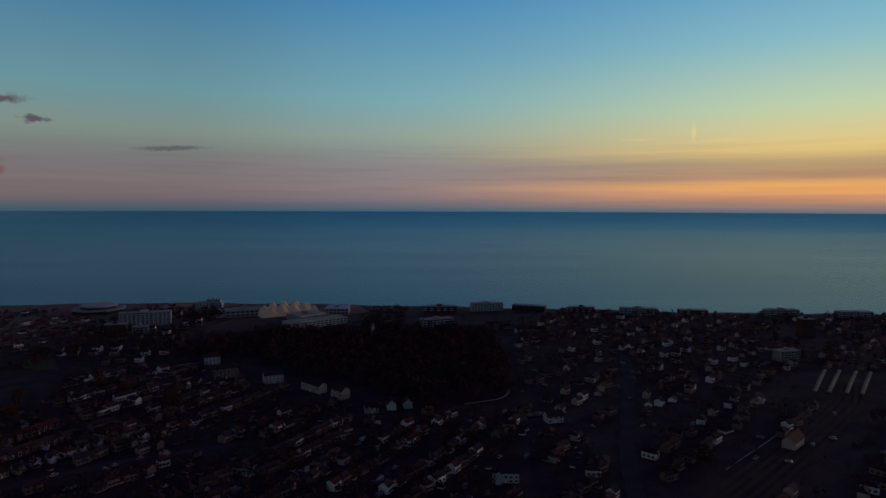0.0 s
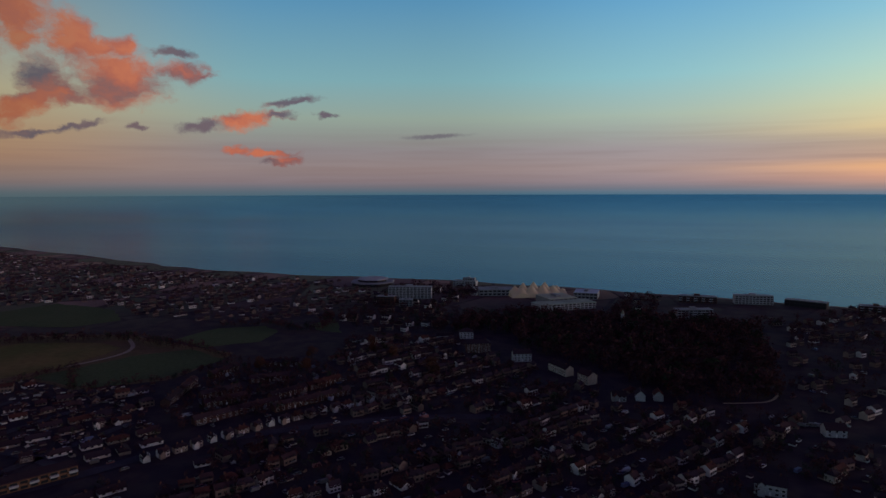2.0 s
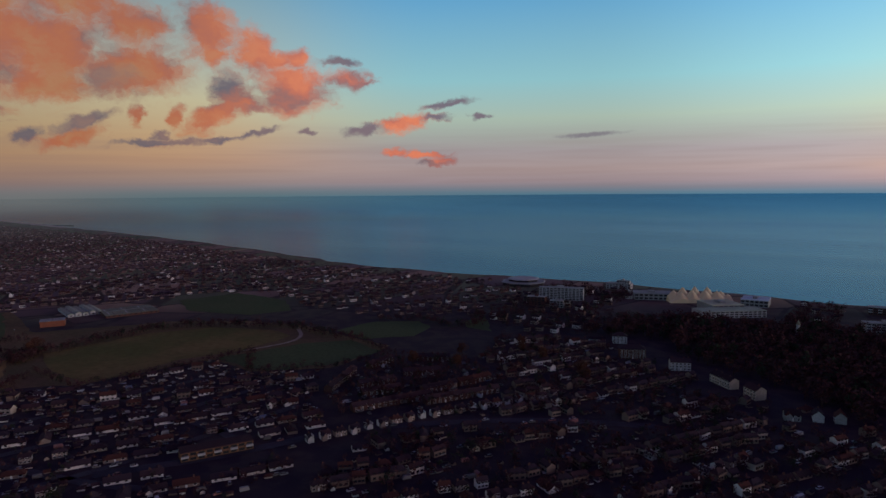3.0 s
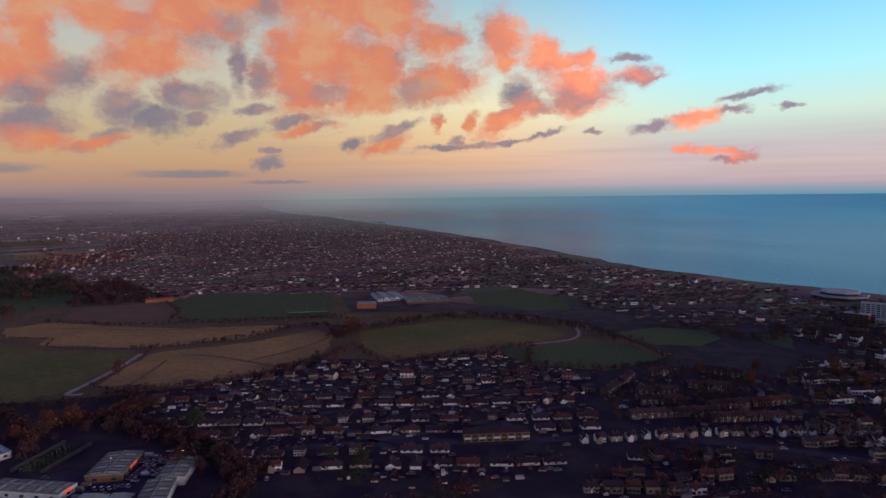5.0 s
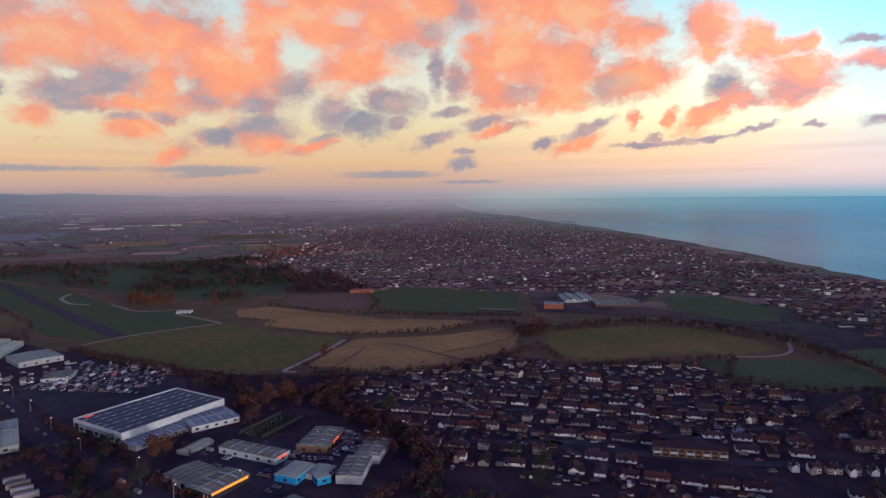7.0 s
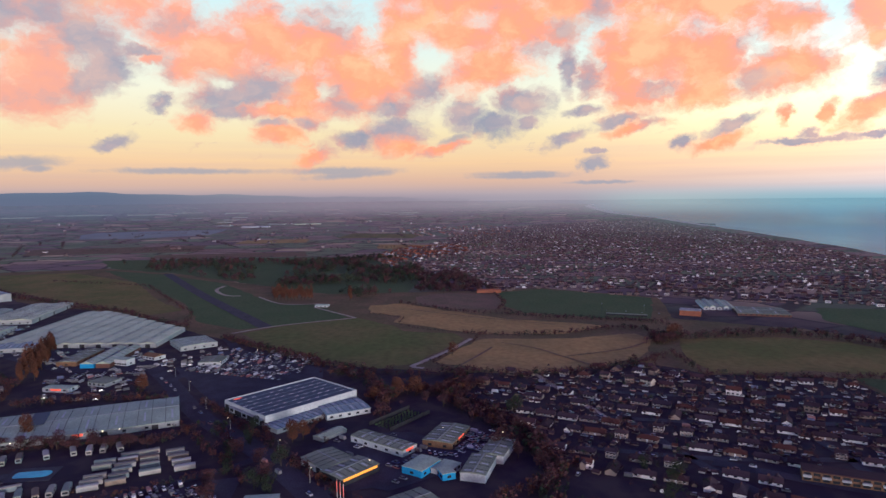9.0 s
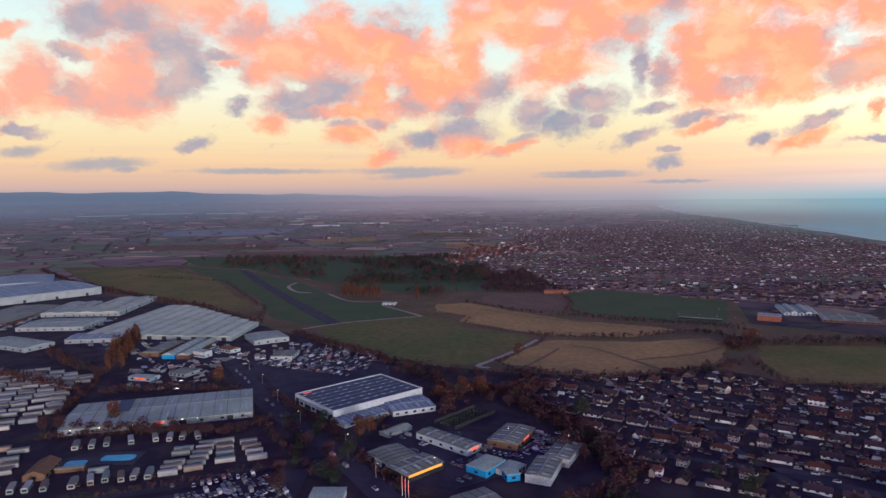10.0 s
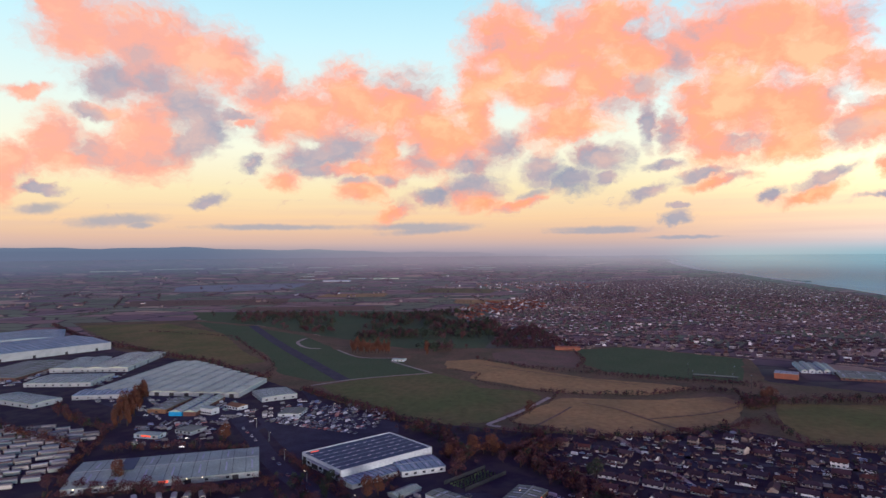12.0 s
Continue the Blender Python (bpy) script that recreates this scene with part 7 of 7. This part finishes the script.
def many_cars(spots):
    """Parked cars too many to count: body, dark cabin and roof each."""
    V, F, MI = [], [], []

    def hull(m, lo, hi, z0, z1, mi):
        k = len(V)
        V.extend(tuple(m @ Vector((x, y, z0))) for x, y in lo)
        V.extend(tuple(m @ Vector((x, y, z1))) for x, y in hi)
        F.extend([(k + 4, k + 5, k + 6, k + 7)] + [(k + i, k + (i + 1) % 4, k + 4 + (i + 1) % 4, k + 4 + i) for i in range(4)])
        MI.extend((mi,) * 5)

    def ring(x0, x1, w):
        return [(x0, -w), (x1, -w), (x1, w), (x0, w)]

    for x, y, a in spots:
        m = pose(x, y, 0.3, 0, 0, a)
        L = rng.uniform(2.0, 2.4)
        if rng.random() < 0.2:
            hull(m, ring(-L - 0.4, L + 0.2, 0.95), ring(-L - 0.35, L - 0.4, 0.9), 0.3, 2.1, 0)
            continue
        hull(m, ring(-L, L, 0.9), ring(-L + 0.1, L - 0.15, 0.82), 0.25, 0.85, 0)
        hull(m, ring(-L + 0.3, L - 0.9, 0.78), ring(-L + 0.8, L - 1.6, 0.66), 0.85, 1.4, 1)
        hull(m, ring(-L + 0.8, L - 1.6, 0.66), ring(-L + 0.85, L - 1.65, 0.62), 1.4, 1.46, 0)
    me = bpy.data.meshes.new("parked_cars")
    me.from_pydata(V, [], F)
    me.materials.append(M_CARS_FAR)
    me.materials.append(M_GLASS)
    me.polygons.foreach_set("material_index", MI)
    return tagged(new("parked_cars", me), "rows of parked cars on streets and yards", "cars", kind="stuff")


def lot(poly, angle, fill):
    """Cars in neat double rows over a car park."""
    c, q = math.cos(radians(angle)), math.sin(radians(angle))
    us, vs = [x * c + y * q for x, y in poly], [-x * q + y * c for x, y in poly]
    v, odd = min(vs), 0
    while v < max(vs):
        u = min(us)
        while u < max(us):
            x, y = u * c - v * q, u * q + v * c
            if rng.random() < fill and inside(x, y, poly) and not any(inside(x, y, p) for p in BUILT):
                rest_cars.append((x + rng.uniform(-0.3, 0.3), y + rng.uniform(-0.3, 0.3), angle + 90 + rng.choice((0, 180)) + rng.uniform(-3, 3)))
            u += 2.8
        v += 5.2 if odd % 2 else 11.5
        odd += 1


lot([(-345, -66), (-396, -58), (-396, -14), (-365, 26), (-345, 18), (-320, -20)], 142, 0.22)
lot([(-480, -300), (-560, -300), (-570, -240), (-520, -225), (-475, -250)], 30, 0.28)
lot([(-590, -250), (-540, -235), (-600, -190), (-650, -200)], 20, 0.3)
lot([(-640, -192), (-570, -218), (-535, -160), (-545, -110), (-600, -102)], 70, 0.3)
lot([(-700, -440), (-650, -455), (-570, -330), (-600, -250), (-650, -280)], 40, 0.4)
lot([(-760, -500), (-690, -460), (-700, -420), (-780, -440)], 60, 0.5)
lot([(-830, -640), (-700, -590), (-690, -560), (-780, -580)], 10, 0.5)
lot([(-315, -170), (-336, -118), (-300, -100), (-275, -150)], 125, 0.36)
lot([(-400, 30), (-380, 58), (-355, 20), (-372, 0)], 148, 0.55)
lot([(-330, -130), (-300, -90), (-280, -120), (-300, -160)], 125, 0.4)
for poly, n, turns in ((ESTATE, 190, (65, 245)), (OLD_TOWN, 170, (60, 240)), (BRICKS, 70, (62, 150)), ([(-580, -250), (-530, -240), (-520, -320), (-570, -300)], 40, (0, 90)), (WEST_TOWN, 150, (45, 135))):
    xs, ys = [p[0] for p in poly], [p[1] for p in poly]
    for _ in range(n * 2):
        x, y = rng.uniform(min(xs), max(xs)), rng.uniform(min(ys), max(ys))
        if inside(x, y, poly) and not any(inside(x, y, p) for p in BUILT) and not any(abs(x - q[0]) + abs(y - q[1]) < 9 for q in NEAR):
            rest_cars.append((x, y, rng.choice(turns) + rng.uniform(-5, 5)))
many_cars(rest_cars)


# ---- street lamps ----
lamp = thing("street_lamp", "grey steel street lamp with a short arm", "street lamp", "street lamps")
bm = bmesh.new()
tube(bm, 0, 0, 0, 8, 0.12, 0.07)
part("column", bm, M_CLADGREY, lamp)
part("arm", one_box(0, 1.4, -0.05, 0.05, 7.9, 8.0), M_CLADGREY, lamp)
part("lantern", one_box(1.0, 1.6, -0.15, 0.15, 7.75, 7.92), M_LAMP, lamp)
lamp_spots = [(-330, -62), (-372, -88), (-412, -128), (-455, -158), (-500, -186), (-540, -212), (-548, -150), (-575, -140), (-560, -180), (-600, -160), (-388, 10), (-378, 45), (-340, -30)]
lamp.matrix_basis = pose(*lamp_spots[0], 0, 0, 0, 140)
for x, y in lamp_spots[1:]:
    copy_thing(lamp, pose(x, y, 0, 0, 0, rng.uniform(0, 360)))


# ---- single trees near the retail park and along the belts ----
def make_tree(name, label, h, spread, mat, n, tall=False):
    rnd = random.Random(int(h * 100 + n))
    ob = thing(name, label, "tree")
    bm = bmesh.new()
    tube(bm, 0, 0, 0, h * 0.55, h * 0.028, h * 0.012, 7)
    for _ in range(7):
        a, z = rnd.uniform(0, 6.28), h * rnd.uniform(0.25, 0.5)
        r = spread * rnd.uniform(0.4, 0.8)
        bar(bm, (0, 0, z), (r * math.cos(a), r * math.sin(a), z + h * rnd.uniform(0.15, 0.35)), h * 0.012, h * 0.012)
    part("trunk", bm, M_BARK, ob)
    V, F, MI = [], [], []
    crown_pieces(V, F, MI, 0, 0, h * (0.06 if tall else 0.14), spread, h * (0.46 if tall else 0.42), n, h * 0.032, 0, rnd)
    me = bpy.data.meshes.new("crown")
    me.from_pydata(V, [], F)
    me.materials.append(mat)
    part("crown", me, None, ob)
    return ob


TREES = {
    "rust": make_tree("autumn_tree", "rust-brown autumn tree with thinning leaves", 14, 6.0, M_RUST, 1300),
    "poplar": make_tree("poplar", "tall narrow orange-brown poplar", 19, 3.6, M_RUST, 1200, True),
    "bare": make_tree("bare_tree", "bare dark winter tree with fine twigs", 11, 5.2, M_TWIG, 900),
    "green": make_tree("evergreen_tree", "dark evergreen tree with a dense crown", 12, 5.0, M_EVERGREEN, 1000),
}
where = {"rust": [(-388, -83), (-392, -77), (-467, -39), (-482, -23), (-476, -8), (-405, -254), (-660, 262), (-652, 254), (-600, 25), (-500, -222), (-340, 430), (-300, 440), (-250, 500), (-282, 520), (-200, 470), (-322, 480)],
         "poplar": [(-530 - 17 * i, -335 - 6 * i) for i in range(8)] + [(-538 - 17 * i, -328 - 7 * i) for i in range(7)] + [(-951, -224 + 5 * i) for i in range(12)] + [(-935, -110)],
         "bare": [(-477, 7), (-493, 31), (-493, 42), (-488, -40), (-371, 42), (-356, 52), (-342, 62), (-354, -94), (-330, -85), (-399, -102), (-370, -112), (-460, 0), (-450, 12), (-440, 25), (-425, 40), (-410, 48), (-395, 58), (-380, 66)] + [(-387 + i * 0.4, -290 + 11 * i) for i in range(12)] + [(-310 - 9 * i, -110 - 2 * i) for i in range(3)],
         "green": [(-352, -82), (-325, -90), (-318, -80), (-408, -112), (-385, -108), (-430, 60), (-280, 70), (-300, 120), (-320, 130), (-335, 118)]}
for kind, places in where.items():
    for i, (x, y) in enumerate(places):
        m = pose(x, y, 0, 0, 0, rng.uniform(0, 360))
        if i == 0:
            TREES[kind].matrix_basis = m
        else:
            t = copy_thing(TREES[kind], m)
            s = rng.uniform(0.8, 1.2)
            t.scale = (s, s, s * rng.uniform(0.9, 1.1))
# tree belt between the estate and the shops
belt = along([(-540, 34), (-500, 22), (-470, 20), (-430, 48), (-385, 66), (-340, 70), (-300, 60)], 2.6, 9, 4, 9, (0, 0, 0, 1))
belt += along([(-470, -45), (-485, -20), (-480, 10), (-500, 40)], 2.2, 9, 5, 10, (0, 0, 2, 0))
belt += along([(-300, 60), (-270, 110), (-262, 170)], 3, 9, 4, 8, (0, 0, 1))
belt += along([(-340, -110), (-380, -118), (-420, -140)], 3, 5, 3, 7, (0, 1))
belt += along([(-395, -292), (-388, -220), (-392, -160)], 3, 4, 3, 6, (0, 0, 1))
belt += along([(-515, -335), (-480, -318), (-405, -298)], 4, 3, 3, 7, (0, 0, 2))
wood("tree_belt", "dark bare scrub belt beside the retail park", belt, TREEMATS, "trees", 40)
